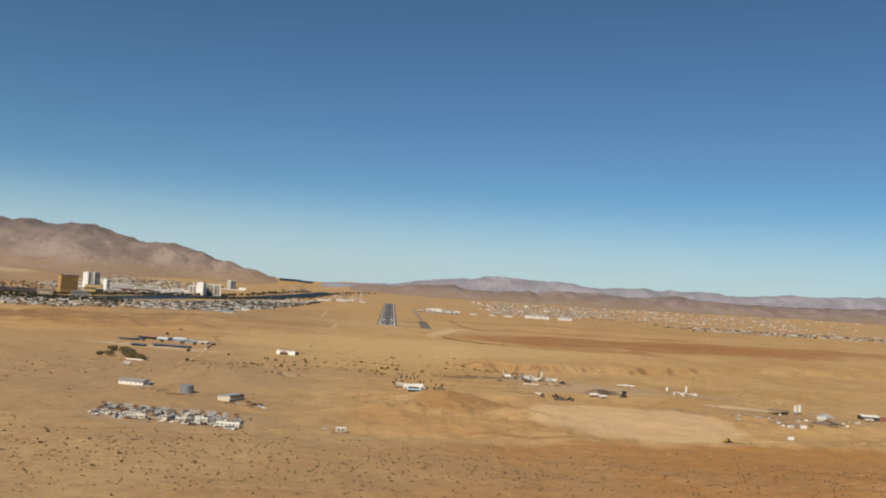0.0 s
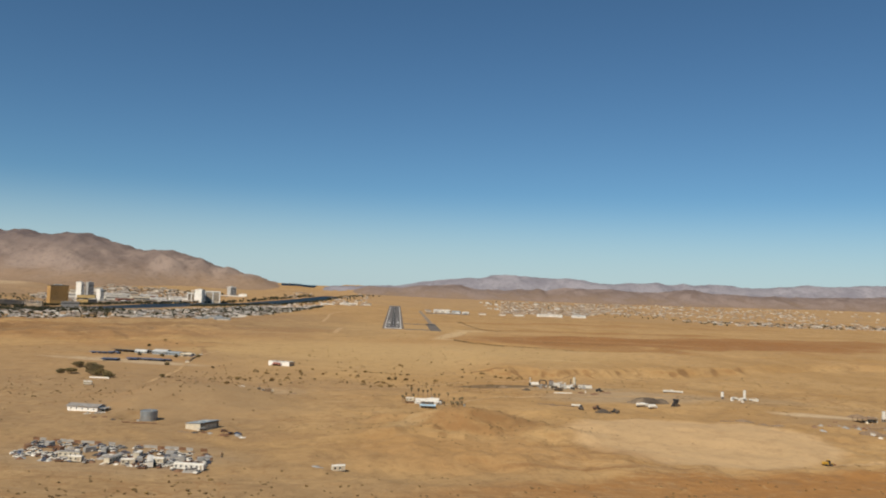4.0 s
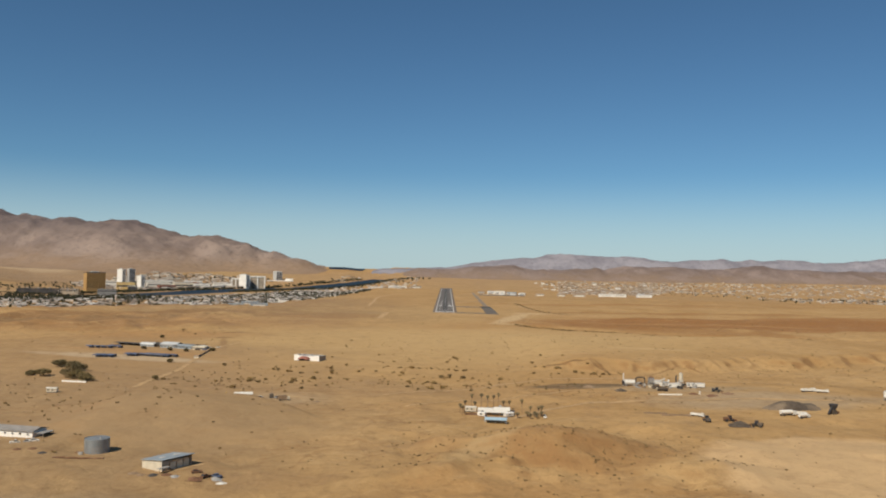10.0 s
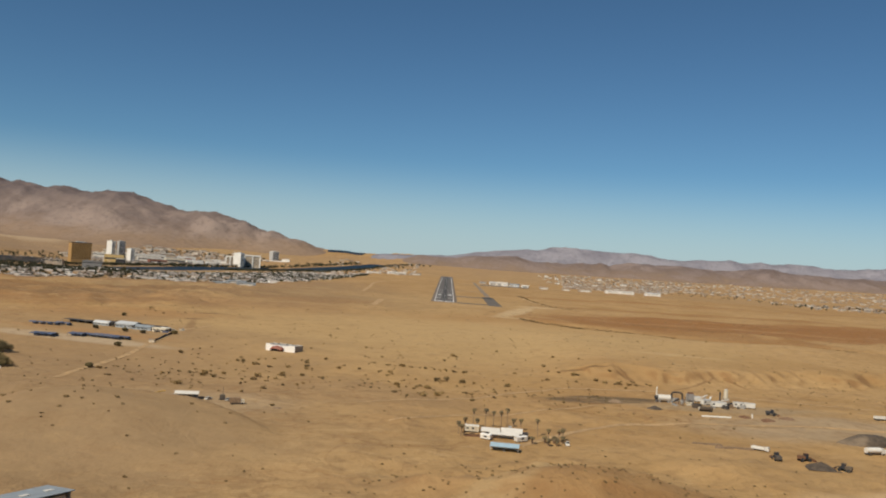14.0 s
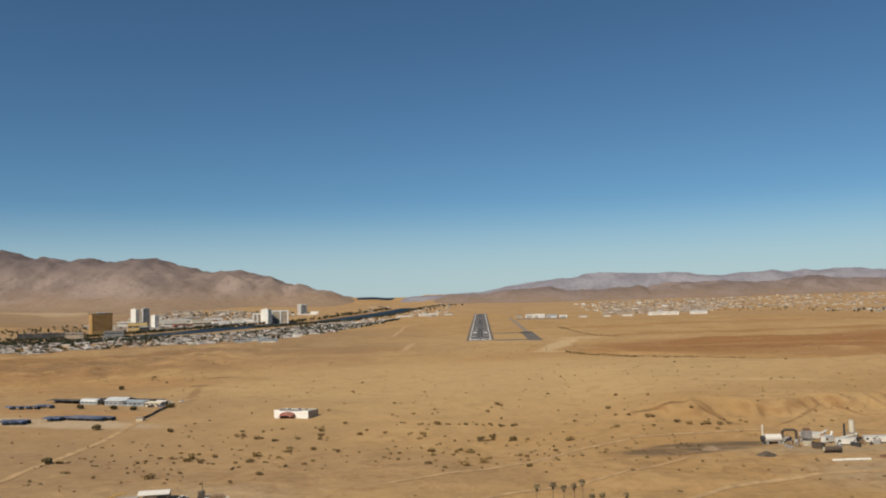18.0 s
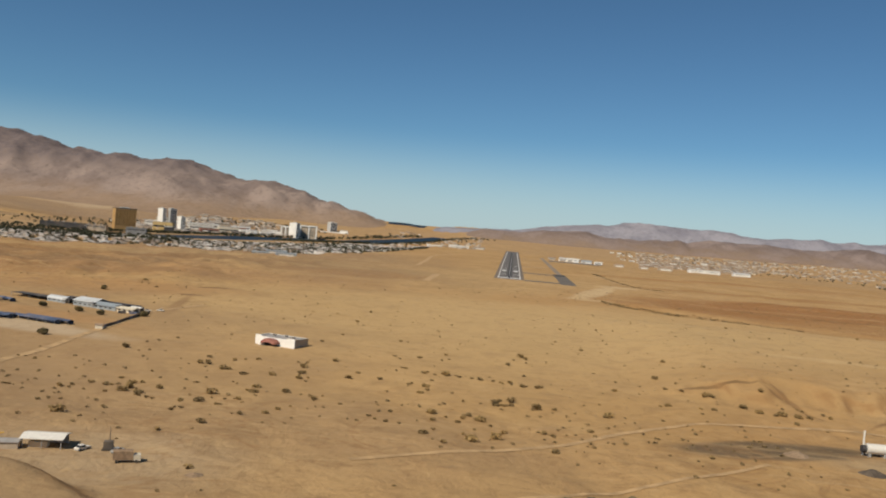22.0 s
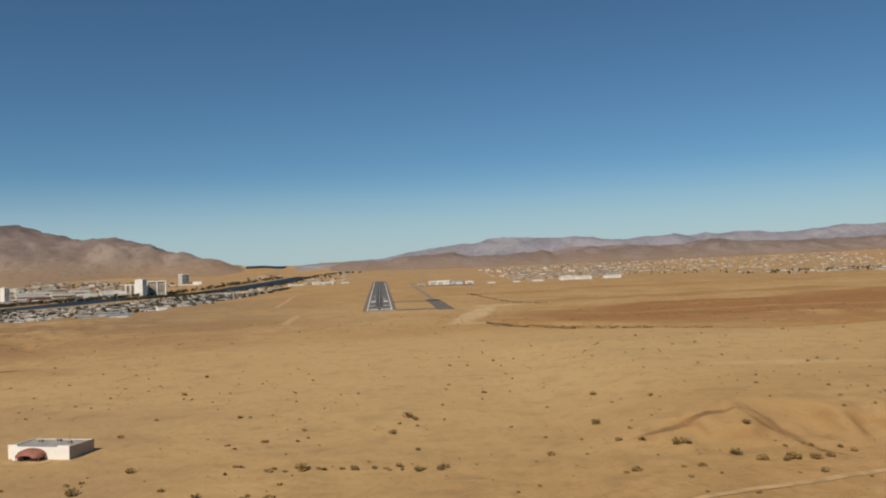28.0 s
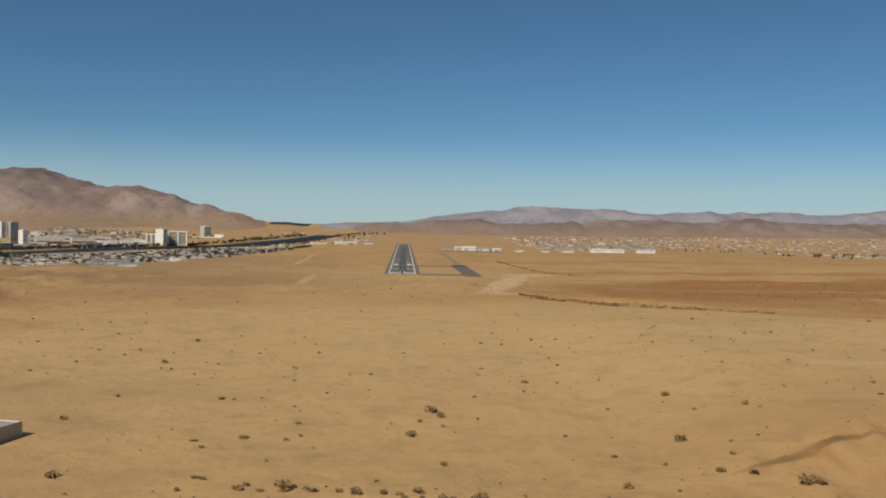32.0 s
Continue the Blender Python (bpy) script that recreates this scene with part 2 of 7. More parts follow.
ground_tone(-40, -640, 270, 210, 0, 0.3, 0.5, (0.495, 0.342, 0.172), 0.6)
ground_tone(150, -560, 220, 160, 0, 0.3, 0.5, (0.495, 0.342, 0.172), 0.5)
ground_tone(20, -60, 150, 260, 0, 0.35, 0.5, (0.47, 0.318, 0.158), 0.55)
ground_tone(106, -958, 40, 11, 18, 0.2, 0.25, (0.125, 0.09, 0.058), 0.95)
ground_tone(180, -962, 60, 14, 6, 0.3, 0.4, (0.33, 0.255, 0.17), 0.7)
ground_tone(215, -1010, 75, 34, 5, 0.3, 0.4, (0.375, 0.28, 0.185), 0.85)
ground_tone(330, -1005, 60, 20, 0, 0.4, 0.5, (0.36, 0.26, 0.16), 0.6)
ground_tone(400, -1120, 80, 40, 0, 0.4, 0.5, (0.30, 0.205, 0.125), 0.55)
ground_tone(352, -1085, 30, 10, -20, 0.3, 0.4, (0.58, 0.45, 0.31), 0.75)
ground_tone(118, -150, 16, 150, -14, 0.16, 0.3, (0.56, 0.41, 0.245), 0.85)
ground_tone(165, 0, 36, 30, 20, 0.25, 0.3, (0.54, 0.395, 0.235), 0.75)
ground_tone(92, -305, 26, 18, 0, 0.25, 0.35, (0.52, 0.37, 0.205), 0.7)
ground_tone(-420, -420, 260, 130, 20, 0.4, 0.5, (0.385, 0.215, 0.098), 0.6)
ground_tone(-560, -60, 260, 52, 33, 0.25, 0.35, (0.30, 0.165, 0.075), 0.85)
# rust-brown broken ground along the western rim
ground_tone(-540, -310, 190, 60, 35, 0.35, 0.3, (0.27, 0.145, 0.064), 0.85)
ground_tone(-400, -180, 170, 55, 48, 0.35, 0.3, (0.285, 0.155, 0.068), 0.75)
ground_tone(-440, -520, 150, 70, 30, 0.4, 0.4, (0.30, 0.168, 0.078), 0.7)
# dark brown bluff soil, deepened to paint in lens falloff at lower left
ground_tone(-640, -470, 200, 80, 25, 0.4, 0.4, (0.20, 0.122, 0.064), 0.8)
ground_tone(-480, -410, 90, 26, 30, 0.4, 0.4, (0.22, 0.125, 0.06), 0.7)
ground_tone(-330, -620, 110, 45, 25, 0.35, 0.4, (0.36, 0.20, 0.09), 0.65)
# two dark spots and a thin line at the gullies near the compound
ground_tone(-258, -560, 14, 5, 30, 0.2, 0.4, (0.17, 0.098, 0.05), 0.8)
ground_tone(-252, -628, 9, 4, 10, 0.2, 0.4, (0.15, 0.088, 0.046), 0.85)
ground_tone(-232, -700, 70, 4, 105, 0.12, 0.5, (0.25, 0.145, 0.07), 0.7)
ground_tone(-49, -104, 8, 9, 0, 0.2, 0.3, (0.29, 0.19, 0.10), 0.8)
ground_tone(-135, -1140, 80, 40, 0, 0.3, 0.4, (0.345, 0.232, 0.128), 0.7)
ground_tone(-110, -1110, 9, 2.4, 5, 0.15, 0.4, (0.30, 0.195, 0.10), 0.6)
ground_tone(-62, -1240, 26, 14, 10, 0.25, 0.3, (0.33, 0.20, 0.095), 0.6)
# dark strip puts the shaded bank below the pale lot into colour
ground_tone(120, -1302, 60, 4, 6, 0.15, 0.4, (0.25, 0.13, 0.055), 0.75)
ground_tone(-330, 260, 55, 260, -10, 0.3, 0.4, (0.35, 0.2, 0.095), 0.6)
ground_tone(-160, 420, 90, 300, 0, 0.35, 0.4, (0.37, 0.225, 0.105), 0.5)
# three brown-grey soil patches, their colour deepened to carry the lens's corner darkening
ground_tone(-230, -1110, 190, 190, 0, 0.4, 0.5, (0.312, 0.212, 0.122), 0.8)
ground_tone(-150, -1420, 270, 120, 0, 0.35, 0.5, (0.33, 0.222, 0.124), 0.75)
ground_tone(-330, -880, 230, 200, 0, 0.4, 0.5, (0.335, 0.22, 0.122), 0.65)
ground_tone(-90, -1010, 120, 50, 5, 0.4, 0.5, (0.35, 0.225, 0.12), 0.6)
ground_tone(-135, -1310, 60, 38, -4, 0.3, 0.3, (0.33, 0.245, 0.16), 0.6)
ground_tone(-120, -1050, 50, 26, 0, 0.35, 0.5, (0.40, 0.30, 0.195), 0.6)
ground_tone(-500, 300, 330, 700, 20, 0.3, 0.4, (0.26, 0.19, 0.125), 0.45)
ground_tone(-1000, 950, 520, 420, 35, 0.3, 0.4, (0.30, 0.22, 0.15), 0.5)
ground_tone(-1750, 1700, 950, 420, 20, 0.3, 0.5, (0.275, 0.195, 0.138), 0.8)
ground_tone(-1900, 2080, 330, 120, -28, 0.3, 0.3, (0.47, 0.36, 0.25), 0.75)
ground_tone(-1500, 1350, 300, 90, 15, 0.35, 0.4, (0.25, 0.165, 0.098), 0.7)
ground_tone(-950, 2330, 260, 110, 20, 0.3, 0.35, (0.40, 0.27, 0.135), 0.8)
ground_tone(-1500, 1080, 190, 60, 20, 0.3, 0.4, (0.21, 0.15, 0.10), 0.6)
ground_tone(1150, 1150, 900, 260, 8, 0.35, 0.5, (0.34, 0.225, 0.125), 0.5)
ground_tone(1300, 2100, 1500, 500, 5, 0.35, 0.5, (0.36, 0.25, 0.155), 0.5)
ground_tone(200, 2400, 1200, 330, 0, 0.35, 0.5, (0.35, 0.235, 0.14), 0.55)
ground_tone(-285, -836, 92, 15, -15, 0.2, 0.3, (0.47, 0.36, 0.25), 0.9)
ground_tone(-300, -790, 95, 14, -17, 0.25, 0.35, (0.39, 0.225, 0.105), 0.7)
# thin dark lines in place of gullies on the bank
ground_tone(139, -861, 17, 1.6, -81, 0.08, 0.5, (0.24, 0.135, 0.062), 0.8)
ground_tone(186, -870, 39, 1.6, 51, 0.08, 0.5, (0.24, 0.135, 0.062), 0.8)
ground_tone(220, -856, 14, 1.6, -75, 0.08, 0.5, (0.24, 0.135, 0.062), 0.8)


def rock_material(name, low, high, scale, fan=None, z0=0, z1=1, cap=None):
    m, nt, b = nodes_of(name)
    p = world_pos(nt)
    a = noise_node(nt, p, scale, 7, 0.65, 0.4)
    f = noise_node(nt, p, scale * 9, 5, 0.65)
    c = blend(nt, span(nt, a, 0.36, 0.64), low, high)
    c = blend(nt, span(nt, f, 0.5, 0.7, 0, 0.45), c, tuple(v * 0.55 for v in low))
    if fan:
        # gravel fans mantle the lower slopes
        sep = nt.nodes.new("ShaderNodeSeparateXYZ")
        link(nt, p, sep.inputs[0])
        zz = math_node(nt, "ADD", sep.outputs[2], math_node(nt, "MULTIPLY", math_node(nt, "SUBTRACT", a, 0.5), 180))
        if cap:
            # darker, purplish rock in the upper cliffs
            c = blend(nt, span(nt, zz, z1 + 20, z1 + 130, 0.0, 0.9), c, blend(nt, span(nt, f, 0.35, 0.7), cap, low))
        c = blend(nt, span(nt, zz, z0, z1, 0.85, 0.0), c, blend(nt, span(nt, f, 0.4, 0.7, 0, 0.5), fan, tuple(v * 0.72 for v in fan)))
    link(nt, c, b.inputs["Base Color"])
    b.inputs["Roughness"].default_value = 0.95
    b.inputs["Specular IOR Level"].default_value = 0.1
    bn = nt.nodes.new("ShaderNodeBump")
    bn.inputs["Strength"].default_value = 0.7
    bn.inputs["Distance"].default_value = 12
    link(nt, math_node(nt, "ADD", a, math_node(nt, "MULTIPLY", f, 0.35)), bn.inputs["Height"])
    link(nt, bn.outputs[0], b.inputs["Normal"])
    return m


def water_material():
    m, nt, b = nodes_of("river_water")
    p = world_pos(nt)
    c = blend(nt, span(nt, noise_node(nt, p, 0.01, 3), 0.3, 0.7), (0.010, 0.022, 0.034), (0.016, 0.034, 0.050))
    link(nt, c, b.inputs["Base Color"])
    b.inputs["Roughness"].default_value = 0.55
    b.inputs["Specular IOR Level"].default_value = 0.22
    bn = nt.nodes.new("ShaderNodeBump")
    bn.inputs["Strength"].default_value = 0.5
    bn.inputs["Distance"].default_value = 0.2
    link(nt, noise_node(nt, p, 0.5, 3), bn.inputs["Height"])
    link(nt, bn.outputs[0], b.inputs["Normal"])
    return m


def asphalt_material(name, base, streak=False):
    m, nt, b = nodes_of(name)
    p = world_pos(nt)
    c = blend(nt, span(nt, noise_node(nt, p, 0.06, 5), 0.3, 0.7), tuple(v * 0.8 for v in base), tuple(v * 1.25 for v in base))
    c = blend(nt, span(nt, noise_node(nt, p, 1.2, 4), 0.5, 0.75, 0, 0.3), c, (0.16, 0.13, 0.10))
    if streak:
        # rubber left by wheels along the centre line
        sep = nt.nodes.new("ShaderNodeSeparateXYZ")
        link(nt, p, sep.inputs[0])
        off = math_node(nt, "ABSOLUTE", sep.outputs[0])
        st = nt.nodes.new("ShaderNodeMapping")
        st.inputs["Scale"].default_value = (0.6, 0.012, 1)
        link(nt, p, st.inputs["Vector"])
        ns = noise_node(nt, st.outputs[0], 1.0, 4)
        k = math_node(nt, "MULTIPLY", span(nt, off, 1.0, 6.5, 1.0, 0.0), span(nt, ns, 0.25, 0.6, 0.45, 1.0))
        c = blend(nt, math_node(nt, "MULTIPLY", k, 0.8), c, (0.018, 0.018, 0.02))
    link(nt, c, b.inputs["Base Color"])
    b.inputs["Roughness"].default_value = 0.9
    return m


def leaf_material(name, a, b2):
    m, nt, b = nodes_of(name)
    g = nt.nodes.new("ShaderNodeNewGeometry")
    info = nt.nodes.new("ShaderNodeObjectInfo")
    c = blend(nt, g.outputs["Random Per Island"], a, b2)
    c = blend(nt, 1.0, c, blend(nt, info.outputs["Random"], (0.7, 0.7, 0.75), (1.15, 1.1, 1.0)), "MULTIPLY")
    link(nt, c, b.inputs["Base Color"])
    b.inputs["Roughness"].default_value = 0.8
    return m


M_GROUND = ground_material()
M_ROCK = rock_material("range_rock", (0.178, 0.137, 0.122), (0.288, 0.222, 0.186), 0.0045, (0.300, 0.204, 0.130), 40, 170, (0.112, 0.092, 0.096))
# distance haze is put into this rock's blue-mauve base colour
M_FAR_HAZED = rock_material("hazed_far_range_rock", (0.205, 0.195, 0.222), (0.290, 0.275, 0.300), 0.007)
M_HILL = rock_material("brown_hill_rock", (0.155, 0.118, 0.108), (0.250, 0.192, 0.168), 0.009, (0.33, 0.228, 0.145), -30, 110)
M_WATER = water_material()
M_RUNWAY = asphalt_material("runway_asphalt", (0.118, 0.105, 0.092), True)
M_SHOULDER = asphalt_material("shoulder_asphalt", (0.165, 0.125, 0.088))
M_FADED = asphalt_material("faded_asphalt", (0.245, 0.182, 0.122))
M_TAXI = asphalt_material("taxiway_asphalt", (0.125, 0.105, 0.083))
M_APRON = asphalt_material("dark_apron", (0.035, 0.034, 0.035))
M_DIRT = surface("packed_dirt", (0.432, 0.278, 0.131), 0.95, vary=0.22, grain=0.16, big=0.06, bump=0.3, tint=(0.33, 0.205, 0.095))
M_PAINT = surface("worn_white_paint", (0.66, 0.64, 0.60), 0.8, vary=0.10, grain=0.8)
M_WHITE = surface("white_plaster", (0.80, 0.77, 0.71), 0.8, vary=0.05, grain=0.5, big=0.04)
M_WHITE_METAL = surface("white_sheet_metal", (0.73, 0.69, 0.61), 0.5, vary=0.07, grain=0.8, big=0.08, per_object=0.15)
M_CREAM = surface("cream_paint", (0.66, 0.58, 0.44), 0.75, vary=0.08, grain=0.5, per_object=0.2)
M_BEIGE = surface("beige_stucco", (0.52, 0.42, 0.31), 0.85, vary=0.1, grain=0.5, per_object=0.25)
M_GREY = surface("grey_metal", (0.34, 0.325, 0.30), 0.6, metal=0.1, vary=0.15, grain=0.5)
M_ZINC = surface("galvanised_steel", (0.25, 0.265, 0.27), 0.5, metal=0.3, vary=0.16, grain=0.35, big=0.12)
M_BLUEGREY = surface("blue_grey_roof", (0.33, 0.365, 0.38), 0.5, metal=0.2, vary=0.1, grain=0.3)
M_PALEROOF = surface("pale_blue_roof", (0.56, 0.57, 0.56), 0.5, metal=0.1, vary=0.08, grain=0.3)
M_BLUE = surface("blue_tarpaulin", (0.085, 0.115, 0.19), 0.6, vary=0.25, grain=0.8, per_object=0.4)
M_DARK = surface("dark_shade", (0.045, 0.042, 0.042), 0.8, vary=0.25, grain=0.6)
M_REDCLAY = surface("red_canopy", (0.27, 0.095, 0.065), 0.7, vary=0.15, grain=0.7)
M_RUST = surface("rusted_steel", (0.19, 0.095, 0.05), 0.85, metal=0.2, vary=0.3, grain=0.9)
M_GRAVEL = surface("dark_gravel", (0.085, 0.064, 0.046), 0.98, vary=0.3, grain=0.5, bump=0.8)
M_YELLOW = surface("yellow_plant_paint", (0.52, 0.30, 0.04), 0.6, vary=0.2, grain=0.7)
M_GLASS = surface("tinted_window", (0.03, 0.034, 0.042), 0.3, vary=0.1, grain=0.3)
M_GLASS.node_tree.nodes["Principled BSDF"].inputs["Specular IOR Level"].default_value = 0.25
M_GOLD = surface("gold_facade", (0.47, 0.27, 0.095), 0.45, vary=0.12, grain=0.15, big=0.02)
M_GOLDPANE = surface("gold_window", (0.23, 0.125, 0.04), 0.2, metal=0.4, vary=0.15, grain=0.2)
M_OCHRE = surface("ochre_stucco", (0.50, 0.36, 0.15), 0.8, vary=0.12, grain=0.2)
M_TOWER = surface("white_tower_concrete", (0.74, 0.71, 0.65), 0.75, vary=0.06, grain=0.1, big=0.02)
M_TOWERGREY = surface("grey_tower_concrete", (0.46, 0.45, 0.43), 0.75, vary=0.08, grain=0.1, big=0.02)
M_ROOFGREY = surface("grey_roofing", (0.30, 0.28, 0.26), 0.85, vary=0.15, grain=0.3, per_object=0.3)
M_ROOFTAN = surface("tan_roofing", (0.40, 0.29, 0.20), 0.9, vary=0.15, grain=0.3, per_object=0.3)
M_TYRE = surface("black_rubber", (0.025, 0.025, 0.025), 0.9, vary=0.2)
M_BARK = surface("dry_bark", (0.16, 0.11, 0.07), 0.95, vary=0.25, grain=2.0)
M_FROND = leaf_material("palm_frond", (0.12, 0.094, 0.042), (0.22, 0.16, 0.078))
M_BUSH = leaf_material("creosote_leaf", (0.205, 0.138, 0.052), (0.37, 0.252, 0.105))
M_TREE = leaf_material("tree_leaf", (0.030, 0.036, 0.015), (0.080, 0.076, 0.034))
M_PALMTRUNK = surface("palm_trunk", (0.27, 0.18, 0.10), 0.95, vary=0.2, grain=1.5)
M_MESQUITE = leaf_material("mesquite_leaf", (0.115, 0.090, 0.037), (0.24, 0.185, 0.078))
M_SKYROOF = surface("sky_blue_sheet", (0.40, 0.54, 0.62), 0.5, vary=0.08, grain=0.4)
M_WOOD = surface("weathered_wood", (0.24, 0.16, 0.095), 0.9, vary=0.25, grain=1.0)

# ---- building helpers ----
class Solid:
    """Collects boxes, drums, prisms and sheets into one mesh."""

    def __init__(self):
        self.v, self.f = [], []

    def add(self, verts, faces):
        k = len(self.v)
        self.v.extend(tuple(p) for p in verts)
        self.f.extend(tuple(i + k for i in f) for f in faces)
        return self

    def box(self, x0, y0, z0, x1, y1, z1, turn=0.0, at=(0, 0, 0)):
        c, s = math.cos(radians(turn)), math.sin(radians(turn))
        pts = [(x, y, z) for z in (z0, z1) for x, y in ((x0, y0), (x1, y0), (x1, y1), (x0, y1))]
        pts = [(at[0] + x * c - y * s, at[1] + x * s + y * c, at[2] + z) for x, y, z in pts]
        return self.add(pts, [(3, 2, 1, 0), (4, 5, 6, 7), (0, 1, 5, 4), (1, 2, 6, 5), (2, 3, 7, 6), (3, 0, 4, 7)])

    def drum(self, x, y, z0, z1, r0, r1=None, n=16, top=True):
        r1 = r0 if r1 is None else r1
        pts = [(x + r * math.cos(2 * math.pi * i / n), y + r * math.sin(2 * math.pi * i / n), z) for r, z in ((r0, z0), (r1, z1)) for i in range(n)]
        faces = [(i, (i + 1) % n, n + (i + 1) % n, n + i) for i in range(n)]
        faces.append(tuple(range(n - 1, -1, -1)))
        if top:
            faces.append(tuple(range(n, 2 * n)))
        return self.add(pts, faces)

    def tube(self, pts, r, n=8, r_end=None):
        pts = [Vector(p) for p in pts]
        rings = []
        for i, p in enumerate(pts):
            d = (pts[min(i + 1, len(pts) - 1)] - pts[max(i - 1, 0)]).normalized()
            a = d.cross(Vector((0.3, 0.2, 1))).normalized()
            if a.length < 0.1:
                a = Vector((1, 0, 0))
            b = d.cross(a)
            rr = r + ((r_end if r_end is not None else r) - r) * i / max(1, len(pts) - 1)
            rings.append([p + (a * math.cos(2 * math.pi * j / n) + b * math.sin(2 * math.pi * j / n)) * rr for j in range(n)])
        verts = [q for ring in rings for q in ring]
        faces = [(i * n + j, i * n + (j + 1) % n, (i + 1) * n + (j + 1) % n, (i + 1) * n + j) for i in range(len(pts) - 1) for j in range(n)]
        faces += [tuple(range(n)), tuple(range((len(pts) - 1) * n, len(pts) * n))]
        return self.add(verts, faces)

    def gable(self, x0, y0, z0, x1, y1, rise, over=0.4, thick=0.25):
        """A pitched roof with its ridge along x, as two slabs with thickness."""
        x0, x1, y0, y1 = x0 - over, x1 + over, y0 - over, y1 + over
        ym = (y0 + y1) / 2
        up = [(x0, y0, z0), (x1, y0, z0), (x1, ym, z0 + rise), (x0, ym, z0 + rise), (x1, y1, z0), (x0, y1, z0)]
        lo = [(x, y, z - thick) for x, y, z in up]
        return self.add(up + lo, [(0, 1, 2, 3), (3, 2, 4, 5), (7, 6, 9, 8), (8, 9, 11, 10), (0, 6, 7, 1), (5, 4, 10, 11), (0, 3, 9, 6), (3, 5, 11, 9), (1, 7, 8, 2), (2, 8, 10, 4)])

    def vault(self, x0, y0, z0, x1, y1, rise, n=10, thick=0.25):
        """A barrel roof with its axis along x."""
        verts, faces = [], []
        for d in (0, thick):
            for i in range(n + 1):
                a = math.pi * i / n
                y = (y0 + y1) / 2 - ((y1 - y0) / 2 - d) * math.cos(a)
                z = z0 + (rise - d) * math.sin(a)
                verts += [(x0, y, z), (x1, y, z)]
        m = 2 * (n + 1)
        for i in range(n):
            faces += [(2 * i, 2 * i + 1, 2 * i + 3, 2 * i + 2), (m + 2 * i + 2, m + 2 * i + 3, m + 2 * i + 1, m + 2 * i)]
            faces += [(2 * i, 2 * i + 2, m + 2 * i + 2, m + 2 * i), (2 * i + 3, 2 * i + 1, m + 2 * i + 1, m + 2 * i + 3)]
        return self.add(verts, faces)

    def mesh(self, name):
        me = bpy.data.meshes.new(name)
        me.from_pydata(self.v, [], self.f)
        me.update()
        return me


def part(name, solid, material, parent=None, label=""):
    me = solid.mesh(name) if isinstance(solid, Solid) else solid
    if not me.materials:
        me.materials.append(material)
    ob = new(name, me)
    if parent is not None:
        ob.parent = parent
    if label:
        ob["label"] = label
    return ob


def thing(name, x, y, turn, label, category, group="", z=None):
    ob = new(name)
    ob.empty_display_size = 1
    ob.matrix_world = pose(x, y, height(x, y) if z is None else z, 0, 0, turn)
    return tagged(ob, label, category, group)


def smooth(a, b, v):
    t = np.clip((np.asarray(v, float) - a) / (b - a), 0, 1)
    return t * t * (3 - 2 * t)


# ---- the lie of the land ----
LATTICE = np.random.RandomState(7).rand(256, 256)


def lattice(x, y):
    xi, yi = np.floor(x).astype(int), np.floor(y).astype(int)
    fx, fy = x - xi, y - yi
    fx, fy = fx * fx * (3 - 2 * fx), fy * fy * (3 - 2 * fy)
    g = lambda i, j: LATTICE[i % 256, j % 256]
    return (g(xi, yi) * (1 - fx) + g(xi + 1, yi) * fx) * (1 - fy) + (g(xi, yi + 1) * (1 - fx) + g(xi + 1, yi + 1) * fx) * fy


def fractal(x, y, size, octaves=4, ridged=False):
    x, y = np.asarray(x, float) / size, np.asarray(y, float) / size
    x, y = 0.86 * x - 0.51 * y, 0.51 * x + 0.86 * y
    total, amp, norm = 0.0, 1.0, 0.0
    for o in range(octaves):
        n = lattice(x + 17.3 * o, y + 9.1 * o)
        if ridged:
            n = 1 - np.abs(2 * n - 1)
        total = total + amp * n
        norm += amp
        amp *= 0.5
        x, y = 2.03 * (0.8 * x - 0.6 * y), 2.03 * (0.6 * x + 0.8 * y)
    return total / norm


RIVER = [(-2300, -250), (-1750, 120), (-1330, 420), (-1050, 660), (-900, 1000), (-820, 1400), (-755, 1560), (-690, 1770), (-590, 1900), (-490, 2060), (-400, 2200), (-300, 2330), (-420, 2960)]
RIVER_HALF = 62


def river_x(y):
    return np.interp(y, [p[1] for p in RIVER], [p[0] for p in RIVER])


def river_half(y):
    return RIVER_HALF + 18 * smooth(1150, 1450, y)


def plateau_edge(y):
    return np.interp(y, [-800, -400, -160, 0, 150, 400, 1000, 2000, 3000], [-1500, -1000, -660, -450, -365, -290, -230, -210, -200])


